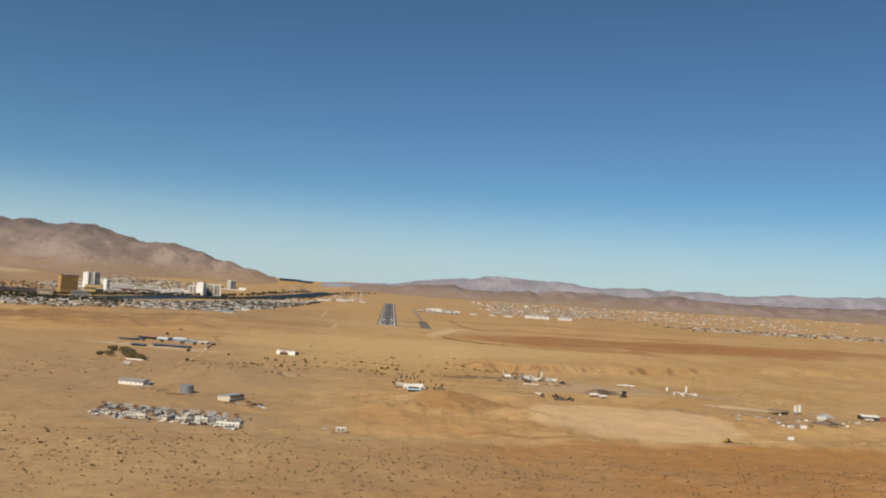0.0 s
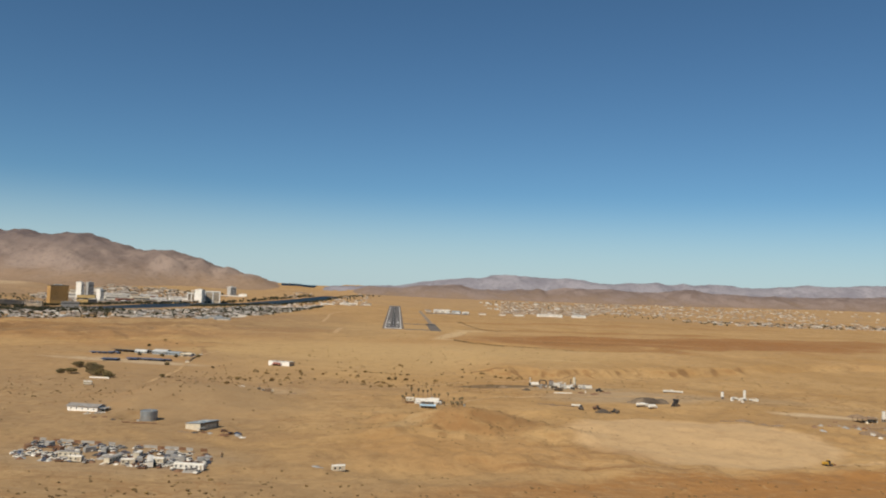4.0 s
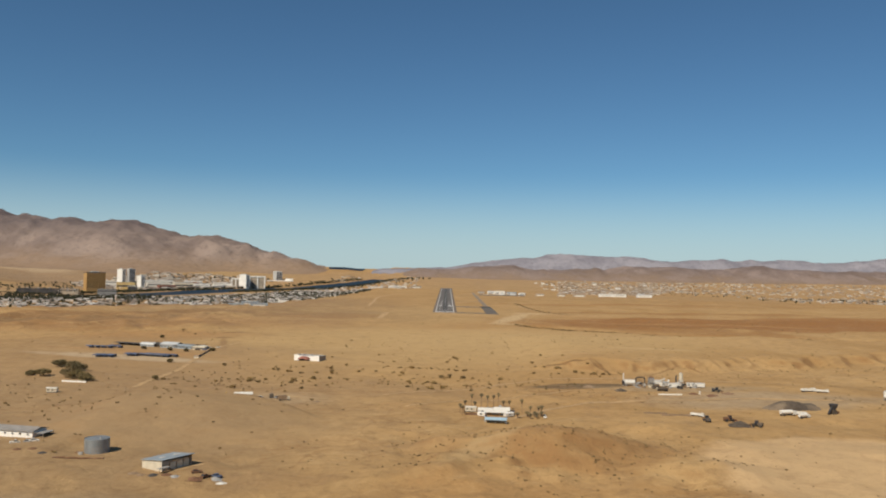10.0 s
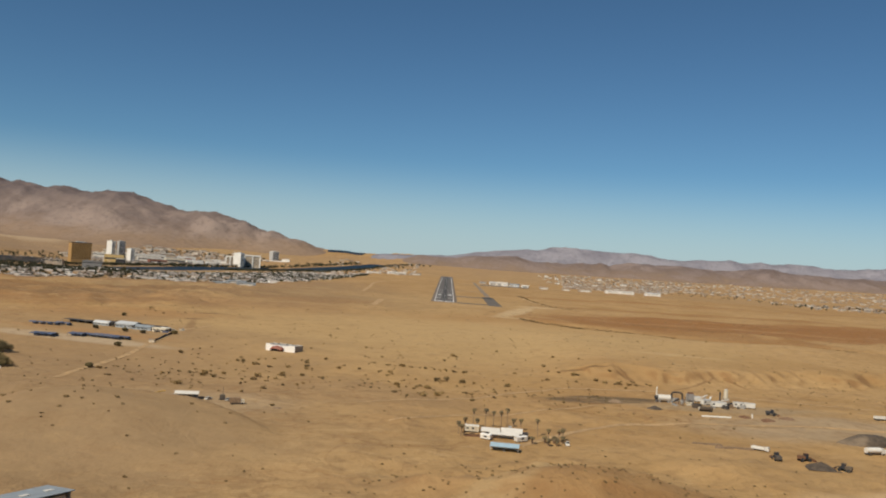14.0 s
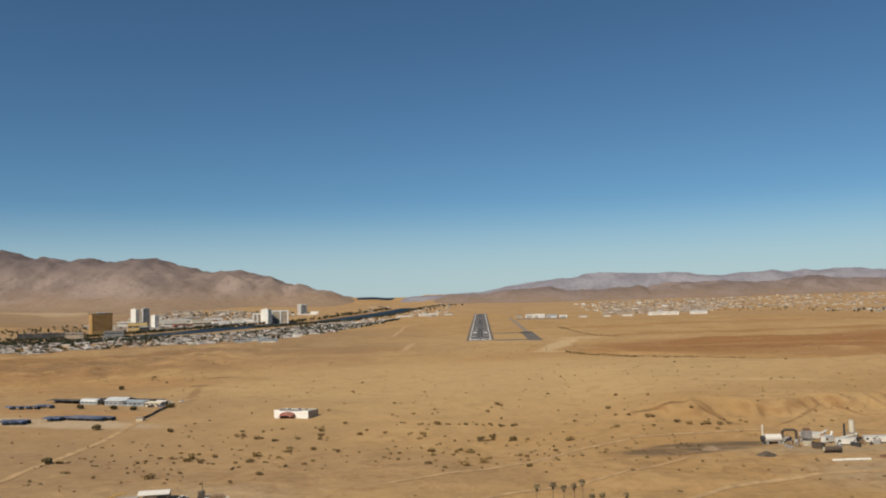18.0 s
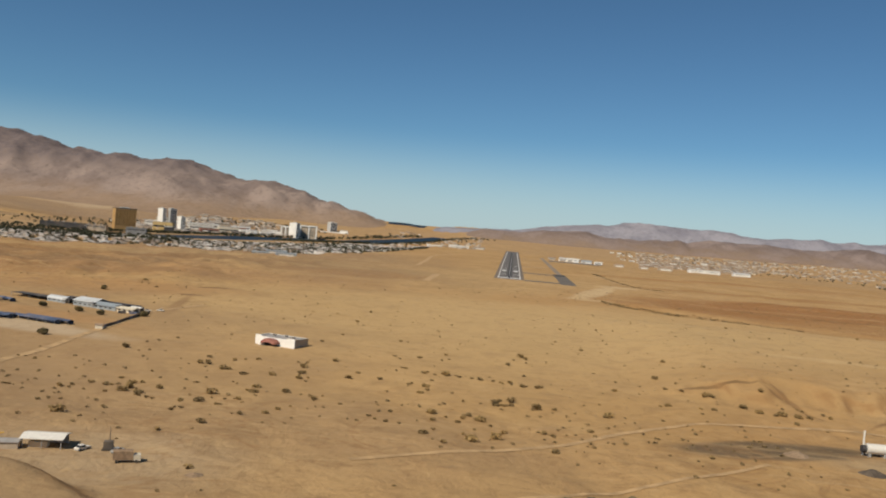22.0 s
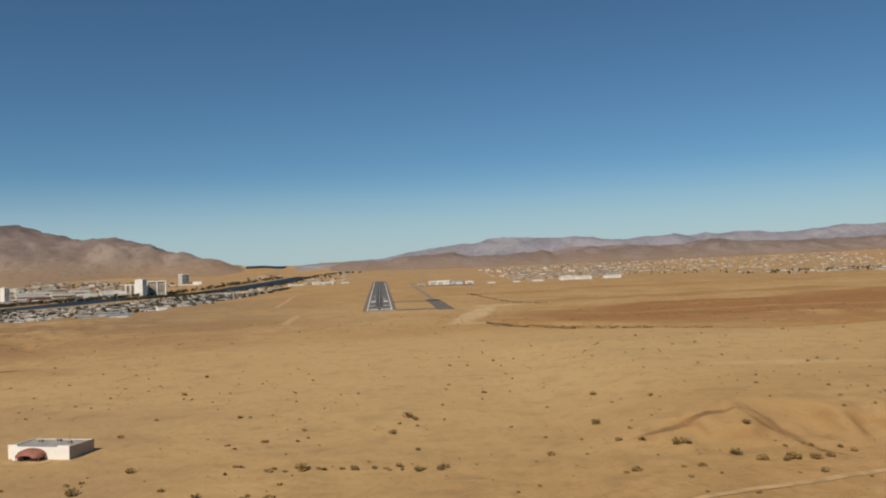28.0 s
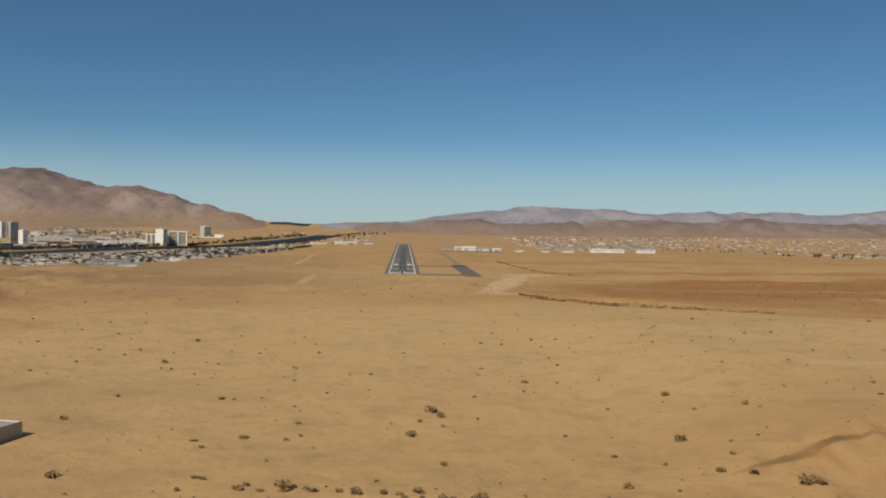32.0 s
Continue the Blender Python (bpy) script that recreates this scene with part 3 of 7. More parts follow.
def land(x, y):
    x, y = np.asarray(x, float), np.asarray(y, float)
    # the valley floor climbs away from the airfield
    d = y + 1430 + 0.10 * np.maximum(0, np.abs(x) - 700)
    u = np.clip((d - 3250) / 1150, 0, 1)
    z = 78 * u ** 1.25
    # bench down to the river on the west, alluvial fan beyond it
    e = plateau_edge(y)
    west = smooth(0, 170, e - x)
    z = z - 15 * west * (1 - 0.75 * u)
    rx = river_x(y)
    z = z + 52 * smooth(150, 1500, rx - x) * (1 - u)
    z = z + (fractal(x, y, 300, 5) - 0.42) * 46 * smooth(480, 900, rx - x) * smooth(500, 1000, y) * (1 - u)
    near_river = np.abs(x - rx)
    z = z - 6 * (1 - smooth(0, 1, (near_river / river_half(y) - 0.9))) * (y > -400)
    # rough ground: gullied hills before the airfield, softer elsewhere
    airfield = smooth(-260, -60, y) * (1 - smooth(90, 160, np.abs(x - 30)))
    rough = 0.35 + 0.65 * smooth(-700, -1150, y)
    z = z + (fractal(x, y, 90, 5) - 0.5) * 9.0 * rough * (1 - airfield) * (1 - 0.9 * west)
    z = z + (fractal(x, y, 14, 3) - 0.5) * 0.7 * (1 - airfield)
    z = z + ((fractal(x, y, 38, 4, True) - 0.6) * 5.0 + (fractal(x * 1.3, y, 17, 3, True) - 0.6) * 2.0) * (1 - 0.4 * smooth(1.1, 0.6, np.sqrt(((x - 58) / 74) ** 2 + ((y + 1186) / 62) ** 2))) * smooth(-1090, -1170, y) * (1 - 0.85 * smooth(-1285, -1325, y)) * smooth(-60, 10, x) * (1 - 0.8 * smooth(1.0, 0.75, np.sqrt(((x - 207) / 98) ** 2 + ((y + 1212) / 84) ** 2)))

    def hill(cx, cy, sx, sy, top, turn=0.0, rag=0.75):
        c, s = math.cos(radians(turn)), math.sin(radians(turn))
        dx, dy = x - cx, y - cy
        a, b = (dx * c + dy * s) / sx, (-dx * s + dy * c) / sy
        r = np.sqrt(a * a + b * b) + (fractal(x, y, 26, 4, True) - 0.55) * rag * min(1, 70 / sx)
        return top * (1 - smooth(0.0, 1.0, r))

    z = z + hill(54, -1182, 80, 60, 13.5, 12, 0.42) + hill(116, -1215, 45, 30, 6.0, 0, 0.5) + hill(8, -1230, 36, 30, 4.0, 0, 0.4)
    z = z + hill(120, -1120, 46, 24, 3.0) - hill(205, -1225, 100, 66, 1.2)
    z = z + hill(300, -1490, 330, 165, 13.0) - hill(20, -1330, 70, 40, 3.0) + hill(70, -1290, 60, 26, 3.5)
    # bank behind the batch plant: the flat in front of the runway lies higher
    crest = np.interp(x, [60, 136, 250, 380, 545, 800], [-846, -836, -812, -766, -650, -600])
    bank = smooth(-40, 2, y - crest + 44 * (fractal(x, y * 0.35, 30, 4, True) - 0.55)) * smooth(60, 140, x) * (1 - smooth(-600, -470, y))
    z = z + 7.5 * bank * (1 - airfield)
    # cut bank of a dry wash, and shallow rills above it
    off = (y + 865 - (x - 85) * 0.42 + 8 * (fractal(x, y, 16, 4) - 0.5)) * 0.92
    z = z + 1.3 * smooth(-1.6, 1.6, off) * (1 - smooth(4, 60, off)) * smooth(70, 92, x) * (1 - smooth(128, 150, x))
    gully = np.abs(x - 137 + 5 * (fractal(x, y, 24, 3) - 0.5) + (y + 870) * 0.33)
    z = z - 1.2 * (1 - smooth(0.5, 5, gully)) * smooth(-898, -884, y) * (1 - smooth(-860, -848, y))
    # wash with brush along it to the east
    wash = np.abs(y + 325 + (x - 118) * 0.66 * (x < 350) + (x >= 350) * 153 + 30 * (fractal(x, y, 120, 3) - 0.5))
    z = z - 3.5 * (1 - smooth(5, 38, wash)) * smooth(95, 150, x)
    z = z + (fractal(x, y, 240, 4, True) - 0.5) * 9 * smooth(230, 420, x) * (1 - smooth(900, 1400, y)) * smooth(-760, -500, y)
    # gullied slope below the western rim
    rim = smooth(-40, 60, e - x) * (1 - smooth(100, 240, e - x))
    z = z + (fractal(x, y, 40, 4, True) - 0.5) * 10 * rim
    # broken rolling ground just inside the western rim
    broken = smooth(-640, -540, y) * (1 - smooth(-20, 160, y)) * (1 - smooth(-340, -240, x)) * (1 - smooth(10, 70, e - x))
    z = z + ((fractal(x, y, 80, 5, True) - 0.45) * 13 + (fractal(x, y, 34, 3, True) - 0.5) * 6) * broken
    pad = np.zeros_like(z)
    for px, py, rx2, ry2 in PADS:
        pad = np.maximum(pad, 1 - smooth(0.75, 1.25, np.sqrt(((x - px) / rx2) ** 2 + ((y - py) / ry2) ** 2)))
    # low terrace above the equipment yard: it climbs gently and breaks off in a steep northern bank
    lip = np.interp(x, [-260, -110, -85, -60], [-1084, -1080, -1092, -1125]) + 7 * (fractal(x, y, 22, 3) - 0.5)
    terrace = smooth(-1190, -1100, y) * (1 - smooth(-3, 9, y - lip)) * smooth(-215, -172, x) * (1 - smooth(-142, -42, x))
    return z * (1 - pad) + 9.4 * terrace


# levelled ground under yards and buildings
PADS = [(-120, -826, 34, 30), (-152, -1196, 18, 18), (-112, -1226, 26, 20), (-205, -1172, 30, 20), (-140, -1308, 75, 45), (30, -1088, 34, 40),
        (160, -960, 60, 26), (235, -1042, 50, 40), (330, -1000, 50, 22), (390, -1118, 70, 40), (-300, -735, 95, 40), (-270, -845, 85, 32),
        (-122, -1052, 40, 24), (-250, -1039, 10, 10), (20, 600, 95, 900), (190, 1120, 110, 160)]


def height(x, y):
    return float(land(np.array([x], float), np.array([y], float))[0])


def grid_sheet(name, xs, ys, fn, material, flat=False):
    gx, gy = np.meshgrid(xs, ys)
    gz = fn(gx, gy)
    nx, ny = len(xs), len(ys)
    co = np.stack([gx, gy, gz], -1).reshape(-1, 3)
    i = np.arange(nx * ny).reshape(ny, nx)
    q = np.stack([i[:-1, :-1], i[:-1, 1:], i[1:, 1:], i[1:, :-1]], -1).reshape(-1, 4)
    me = bpy.data.meshes.new(name)
    me.vertices.add(len(co))
    me.vertices.foreach_set("co", co.ravel())
    me.loops.add(q.size)
    me.loops.foreach_set("vertex_index", q.ravel().astype(np.int32))
    me.polygons.add(len(q))
    me.polygons.foreach_set("loop_start", np.arange(0, q.size, 4, dtype=np.int32))
    me.polygons.foreach_set("use_smooth", np.full(len(q), not flat))
    me.update()
    me.validate()
    me.materials.append(material)
    return new(name, me)


def steps(*runs):
    out = [runs[0][0]]
    for a, b, d in runs:
        n = max(1, round((b - a) / d))
        out += [a + (b - a) * (k + 1) / n for k in range(n)]
    return np.array(out)


GX = steps((-4600, -1800, 70), (-1800, -700, 22), (-700, -420, 9), (-420, -60, 4), (-60, 330, 3), (330, 460, 4), (460, 900, 10), (900, 1800, 25), (1800, 4600, 70))
GY = steps((-2700, -1750, 40), (-1750, -1500, 10), (-1500, -1330, 4), (-1330, -800, 3), (-800, -700, 4), (-700, -250, 6), (-250, 500, 11), (500, 2000, 22), (2000, 2965, 22))
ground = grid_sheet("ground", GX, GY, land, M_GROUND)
tagged(ground, "tan and reddish desert soil with washes, hills and pale worn patches", "ground", kind="structure")


# ---- mountains ----
def mountain(name, ridge, y_front, y_ridge, y_back, material, label, rugged, bay=0.0, cell=16):
    rx, rz = [p[0] for p in ridge], [p[1] for p in ridge]
    xs = steps((rx[0], rx[-1], cell))
    ys = steps((y_front, y_back, cell))

    def shape(x, y):
        top = np.interp(x + 60 * (fractal(x, y, 260, 3) - 0.5), rx, rz) + (fractal(x, x * 0 + 3, 90, 5) - 0.5) * 26 * rugged
        base = land(x, y) - 3
        wob = 0.12 * (fractal(x, y, 330, 3) - 0.5)
        front = y_front + bay * smooth(-1500, -950, x)
        t = np.clip((y + 900 * wob - front) / (y_ridge - front), 0, 1)
        t = t * t * (3 - 2 * t)
        t = np.where(y > y_ridge, 1 - 0.5 * smooth(y_ridge, y_back + 120, y), t ** (1.25 if bay == 0 else 1.7))
        cliff = 1.0 if bay == 0 else 0.3 + 0.7 * smooth(0.2, 0.6, t)
        edge = smooth(rx[0], rx[0] + 120, x) * (1 - smooth(rx[-1] - 160, rx[-1], x))
        spur = (fractal(x, y, 300, 6, True) - 0.5) * 2
        z = base + (top - base) * np.clip(t + 0.30 * rugged * spur * cliff * t * (1 - t) * 2.2, 0, 1.0)
        z = z + (fractal(x, y, 120, 5, True) - 0.62) * 40 * rugged * cliff * np.clip(t, 0, 1) ** 0.7
        return base * (1 - edge) + np.maximum(z, base) * edge

    ob = grid_sheet(name, xs, ys, shape, material)
    return tagged(ob, label, "mountains", kind="structure")


mountain("mountain_range", [(-4300, 330), (-3700, 400), (-3250, 440), (-2960, 412), (-2850, 388), (-2660, 400), (-2300, 316), (-1920, 288), (-1690, 298), (-1400, 216),
                            (-1240, 228), (-1040, 170), (-880, 128), (-780, 100), (-700, 76), (-600, 60)],
         1900, 2800, 2960, M_ROCK, "rugged purple-brown desert mountain range beyond the river town", 1.2, bay=520)
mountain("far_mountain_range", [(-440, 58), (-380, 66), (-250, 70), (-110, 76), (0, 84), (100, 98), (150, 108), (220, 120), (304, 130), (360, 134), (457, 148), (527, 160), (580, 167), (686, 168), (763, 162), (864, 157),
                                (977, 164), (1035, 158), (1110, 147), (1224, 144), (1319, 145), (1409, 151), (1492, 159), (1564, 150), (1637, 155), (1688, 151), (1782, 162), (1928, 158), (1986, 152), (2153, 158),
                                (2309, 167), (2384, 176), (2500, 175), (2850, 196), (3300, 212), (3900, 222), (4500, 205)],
         2600, 2910, 2965, M_FAR_HAZED, "far desert range on the skyline, haze painted in as grey-mauve", 0.45, cell=12)
mountain("brown_hills", [(-250, 58), (-230, 72), (-143, 78), (25, 74), (206, 92), (315, 98), (431, 84), (545, 80), (720, 90), (755, 100), (808, 86), (900, 114), (965, 108), (1037, 102), (1153, 106), (1207, 100),
                         (1340, 94), (1464, 108), (1600, 120), (1700, 104), (1907, 112), (2100, 100), (2381, 114), (3000, 130), (3900, 140)],
         2330, 2650, 2760, M_HILL, "low dark brown hills along the far edge of the valley", 0.6, cell=12)

# ---- river ----
def ribbon(path, half, lift, step=14.0, rows=1):
    """A strip draped along a path of (x, y) points."""
    pts = []
    ext = [path[0], *path, path[-1]]
    for (xa, ya), (x0, y0), (x1, y1), (xb, yb) in zip(ext, ext[1:], ext[2:], ext[3:]):
        n = max(1, int(math.hypot(x1 - x0, y1 - y0) / step))
        for k in range(n):
            t = k / n
            a, b, c, d = -t + 2 * t * t - t ** 3, 2 - 5 * t * t + 3 * t ** 3, t + 4 * t * t - 3 * t ** 3, t ** 3 - t * t
            pts.append(((a * xa + b * x0 + c * x1 + d * xb) / 2, (a * ya + b * y0 + c * y1 + d * yb) / 2))
    pts.append(path[-1])
    s = Solid()
    rows_ = []
    for i, (x, y) in enumerate(pts):
        a, b = pts[max(0, i - 1)], pts[min(len(pts) - 1, i + 1)]
        dx, dy = b[0] - a[0], b[1] - a[1]
        ln = math.hypot(dx, dy)
        nx, ny = -dy / ln, dx / ln
        rows_.append([(x + nx * half * w, y + ny * half * w) for w in np.linspace(-1, 1, rows + 1)])
    flat = np.array([p for r in rows_ for p in r])
    z = land(flat[:, 0], flat[:, 1]) + lift
    s.v = [(float(a), float(b), float(c)) for (a, b), c in zip(flat, z)]
    w = rows + 1
    s.f = [(i * w + j, i * w + j + 1, (i + 1) * w + j + 1, (i + 1) * w + j) for i in range(len(pts) - 1) for j in range(rows)]
    return s


def river():
    s = Solid()
    pts = []
    for k in range(120):
        y = -250 + (2330 + 250) * k / 119
        x = float(river_x(y))
        level = float(land(np.array([x]), np.array([y]))[0])
        pts.append((x, y, level + 3.2))
    for i, (x, y, z) in enumerate(pts):
        a, b = pts[max(0, i - 1)], pts[min(119, i + 1)]
        dx, dy = b[0] - a[0], b[1] - a[1]
        ln = math.hypot(dx, dy)
        h = float(river_half(y)) * 1.35 * (1 - 0.35 * float(smooth(1700, 2200, y)))
        s.v += [(x + dy / ln * h, y - dx / ln * h, z), (x - dy / ln * h, y + dx / ln * h, z)]
    s.f = [(2 * i, 2 * i + 1, 2 * i + 3, 2 * i + 2)[::-1] for i in range(119)]
    ob = part("water", s, M_WATER)
    tagged(ob, "dark blue river winding through the desert valley", "river", kind="structure")


river()
lake = part("lake_water", ribbon([(-640, 2885), (-580, 2892), (-520, 2894), (-450, 2890)], 58, 1.0, 8.0, 6), M_WATER)
tagged(lake, "dark blue reservoir at the far end of the valley", "lake", kind="structure")

# ---- runway, taxiways, dirt roads ----
RW_HALF, RW_LONG = 18.2, 1720.0


def slab(x0, y0, x1, y1, z0, z1):
    return Solid().box(x0, y0, z0, x1, y1, z1)


runway = part("runway", slab(-RW_HALF, -8, RW_HALF, RW_LONG, -0.5, 0.16), M_RUNWAY)
tagged(runway, "dark asphalt runway with white markings and rubber streaks", "runway", kind="structure")
shoulder = part("shoulder", slab(-23.5, -11, 23.5, RW_LONG + 15, -0.5, 0.10), M_SHOULDER)
tagged(shoulder, "dusty grey asphalt shoulder round the runway", "runway shoulder", kind="structure")
for sx in (-1, 1):
    part("edge_line", slab(sx * 17.2 - 0.7, 0, sx * 17.2 + 0.7, RW_LONG - 20, 0.16, 0.19), M_PAINT, runway)
    part("aiming_point", slab(sx * 10.4 - 3.6, 238, sx * 10.4 + 3.6, 280, 0.16, 0.19), M_PAINT, runway)
    for k in range(3):
        for y in (115, 350, 470):
            if y == 115 or k < 2:
                part("touchdown_bar", slab(sx * (7.5 + 3.4 * k) - 0.8, y, sx * (7.5 + 3.4 * k) + 0.8, y + 17, 0.16, 0.185), M_PAINT, runway)
part("threshold_line", slab(-17.2, -2, 17.2, 0.8, 0.16, 0.19), M_PAINT, runway)
stripe = slab(-0.75, 4, 0.75, 36, 0.16, 0.19).mesh("threshold_stripe")
stripe.materials.append(M_PAINT)
for k in range(12):
    ob = part("threshold_stripe", stripe, M_PAINT, runway)
    ob.location.x = (k - 5.5) * 2.75 + (1.0 if k > 5 else -1.0)
dash = slab(-0.35, 0, 0.35, 30, 0.16, 0.185).mesh("centre_dash")
dash.materials.append(M_PAINT)
for k in range(26):
    ob = part("centre_dash", dash, M_PAINT, runway)
    ob.location.y = 95 + k * 61
# worn designation marks, as plain bars
for k in (-1, 1):
    part("designation_mark", slab(k * 2.6 - 0.5, 52, k * 2.6 + 0.5, 70, 0.16, 0.185), M_PAINT, runway)
    part("designation_mark", slab(k * 2.6 - 1.5, 52, k * 2.6 + 1.5, 54, 0.1601, 0.1855), M_PAINT, runway)
far_edge = part("runway_end_patch", slab(-23.5, RW_LONG + 15, 23.5, RW_LONG + 90, -0.5, 0.08), M_SHOULDER)
tagged(far_edge, "faded asphalt overrun at the far runway end", "overrun", kind="structure")


def tarmac(name, boxes, mat, label):
    s = Solid()
    for i, b in enumerate(boxes):
        s.box(b[0], b[1], -0.5, b[2], b[3], 0.12 + 0.004 * i)
    ob = part(name, s, mat)
    return tagged(ob, label, "taxiway", kind="structure")


tarmac("taxiway", [(78, -42, 101, 262), (23.5, -24, 78, 2), (23.5, 228, 78, 246), (23.5, 200, 78, 209)], M_TAXI,
       "grey asphalt parallel taxiway with cross links to the runway")
tarmac("old_taxiway", [(86, 262, 97, 900), (23.5, 520, 86, 527), (23.5, 1000, 86, 1008), (86, 900, 96, 1250)], M_FADED, "sun-faded asphalt taxiway towards the hangars")
apron = part("dark_pad", Solid().box(77, 205, 0.13, 99, 258, 0.17), M_APRON)
tagged(apron, "nearly black fresh asphalt holding pad", "pad", kind="structure")
apron = part("terminal_apron", Solid().box(104, 1000, -0.4, 250, 1085, 0.11), M_TAXI)
tagged(apron, "grey asphalt aircraft parking apron", "apron", kind="structure")

for k, (path, half, lab) in enumerate((
        ([(-209, -1010), (-211, -945), (-213, -890), (-222, -800), (-229, -745), (-215, -690)], 2.0, "pale dirt track past the fenced yards"),
        ([(-20, -1072), (20, -1042), (62, -1008), (95, -980)], 1.0, "pale dirt road across the desert"),
        ([(-40, -1030), (-4, -1005), (28, -978), (56, -948), (80, -930), (112, -920), (156, -909), (200, -912), (240, -922), (330, -945), (420, -960)], 1.4, "pale gravel road behind the batch plant"),
        ([(40, -1100), (80, -1052), (140, -1015), (220, -1005), (330, -1015), (480, -1040)], 1.8, "dirt service road through the gravel yards"),
        ([(262, -1275), (330, -1262), (430, -1240), (560, -1235)], 2.2, "pale dirt road below the yard"),
        ([(-108, -200), (-107, -120), (-108, -50)], 5.0, "short pale concrete channel beside the runway"),
        ([(-163, 180), (-172, 400), (-183, 680), (-150, 900)], 3.5, "dirt perimeter track west of the runway"),
        ([(168, 418), (170, 330), (174, 230), (184, 120), (196, 40), (222, 6), (262, -6)], 3.0, "sunken wash track east of the airfield"))):
    ob = part("dirt_road", ribbon(path, half, 0.15, 5.0, 2), M_DIRT)
    tagged(ob, lab, "dirt road", kind="structure")

# ---- things near the flight line ----
rng = random.Random(11)


def shared(solid, name, material):
    me = solid.mesh(name)
    me.materials.append(material)
    return me


# -- the white hall on the flat --
def white_hall():
    t = thing("hall", -118.6, -828.6, -15.4, "white plastered hall with grey flat roof and red-brown entrance canopy", "building")
    w, d, h = 12.2, 7.2, 4.4
    front = Solid().box(-w, -d, -1, w, -d + 0.4, h)
    front.box(-w, -d, h, -w + 3.8, -d + 0.4, h + 0.7).box(w - 4.6, -d, h, w, -d + 0.4, h + 0.55)
    part("front_wall", front, M_WHITE, t)
    for s in (-1, 1):
        side = Solid()
        x0, x1 = (s * w - 0.4, s * w) if s > 0 else (s * w, s * w + 0.4)
        side.add([(x, y, z) for x in (x0, x1) for y, z in ((-d + 0.4, -1), (d, -1), (d, h - 0.15), (-d + 0.4, h + 0.25))],
                 [(3, 2, 1, 0), (4, 5, 6, 7), (0, 1, 5, 4), (1, 2, 6, 5), (2, 3, 7, 6), (3, 0, 4, 7)])
        # right wall's shade is painted: beige on an otherwise white-plastered hall
        part("side_wall", side, M_BEIGE if s > 0 else M_WHITE, t)
    part("back_wall", Solid().box(-w + 0.4, d - 0.4, -1, w - 0.4, d, h - 0.25), M_WHITE, t)
    part("roof", Solid().box(-w + 0.4, -d + 0.4, h - 0.7, w - 0.4, d - 0.4, h - 0.4), M_ROOFGREY, t, "grey gravelled flat roof")
    for x, y in ((-6, 2), (0.5, 3.5), (6.5, 1.0)):
        unit = part("roof_unit", Solid().box(x - 0.7, y - 0.6, h - 0.4, x + 0.7, y + 0.6, h + 0.6), M_GREY, t)
        part("vent_grille", Solid().box(x - 0.55, y - 0.63, h - 0.2, x + 0.55, y - 0.6, h + 0.4), M_DARK, unit)
    part("mast", Solid().drum(4.0, 4.5, h - 0.4, h + 3.2, 0.08, 0.05, 8), M_GREY, t)
    can = Solid()
    n, verts = 12, []
    for ring, (y, r, top) in enumerate(((-d, 1.0, 3.9), (-d - 2.4, 0.97, 3.8), (-d - 3.8, 0.78, 3.0), (-d - 4.4, 0.55, 2.2))):
        for i in range(n + 1):
            a = math.pi * i / n
            verts.append((-2.0 - 5.2 * r * math.cos(a), y, 1.3 + (top - 1.3) * math.sin(a) ** 0.8))
    faces = [(r * (n + 1) + i, r * (n + 1) + i + 1, (r + 1) * (n + 1) + i + 1, (r + 1) * (n + 1) + i) for r in range(3) for i in range(n)]
    can.add(verts, faces)
    canopy = part("entrance_canopy", can, M_REDCLAY, t, "rounded red-brown canopy")
    mod = canopy.modifiers.new("thick", "SOLIDIFY")
    mod.thickness = 0.18
    for x in (-6.6, -3.6, -0.4, 2.6):
        part("canopy_post", Solid().drum(x, -d - 3.4, -0.5, 2.1, 0.12, n=8), M_WOOD, t)
    # thin dark panel on the front wall beneath the canopy
    part("entrance_panel", Solid().box(-6.4, -d - 0.06, 0, 2.4, -d, 2.7), M_GLASS, t, "dark entrance panel beneath the canopy")
    part("white_kiosk", Solid().box(-8.9, -d - 2.2, -0.4, -6.9, -d - 0.4, 1.7), M_WHITE, t)
    part("forecourt", Solid().box(-9.5, -d - 7, -1.0, 6, -d, 0.06), M_DIRT, t)


white_hall()


# -- riveted water tank --
def water_tank():
    t = thing("water_tank", -152, -1200, 0, "squat galvanised steel water tank with a low conical roof", "tank")
    shell = Solid()
    for k in range(5):
        shell.drum(0, 0, -0.6 if k == 0 else k * 1.26, (k + 1) * 1.26, 5.4 - 0.04 * (k % 2), n=36, top=False)
    part("shell", shell, M_ZINC, t)
    part("roof", Solid().drum(0, 0, 6.1, 6.55, 5.3, 0.6, 36), M_ZINC, t)
    part("hatch", Solid().drum(2.2, -1.5, 6.1, 6.9, 0.5, n=12), M_GREY, t)
    ladder = Solid()
    for s in (-0.25, 0.25):
        ladder.box(-5.55, s - 0.04, 0, -5.45, s + 0.04, 6.8)
    for k in range(16):
        ladder.box(-5.53, -0.25, 0.4 + k * 0.4, -5.47, 0.25, 0.45 + k * 0.4)
    part("ladder", ladder, M_GREY, t)
    part("outlet_pipe", Solid().tube([(-5.5, -2.5, 0.5), (-8.0, -3.2, 0.4), (-8.4, -3.4, -0.4)], 0.22), M_RUST, t)
    part("pump_box", Solid().box(-5.8, -6.4, -0.4, -3.9, -5.0, 1.1), M_GREY, t)


water_tank()


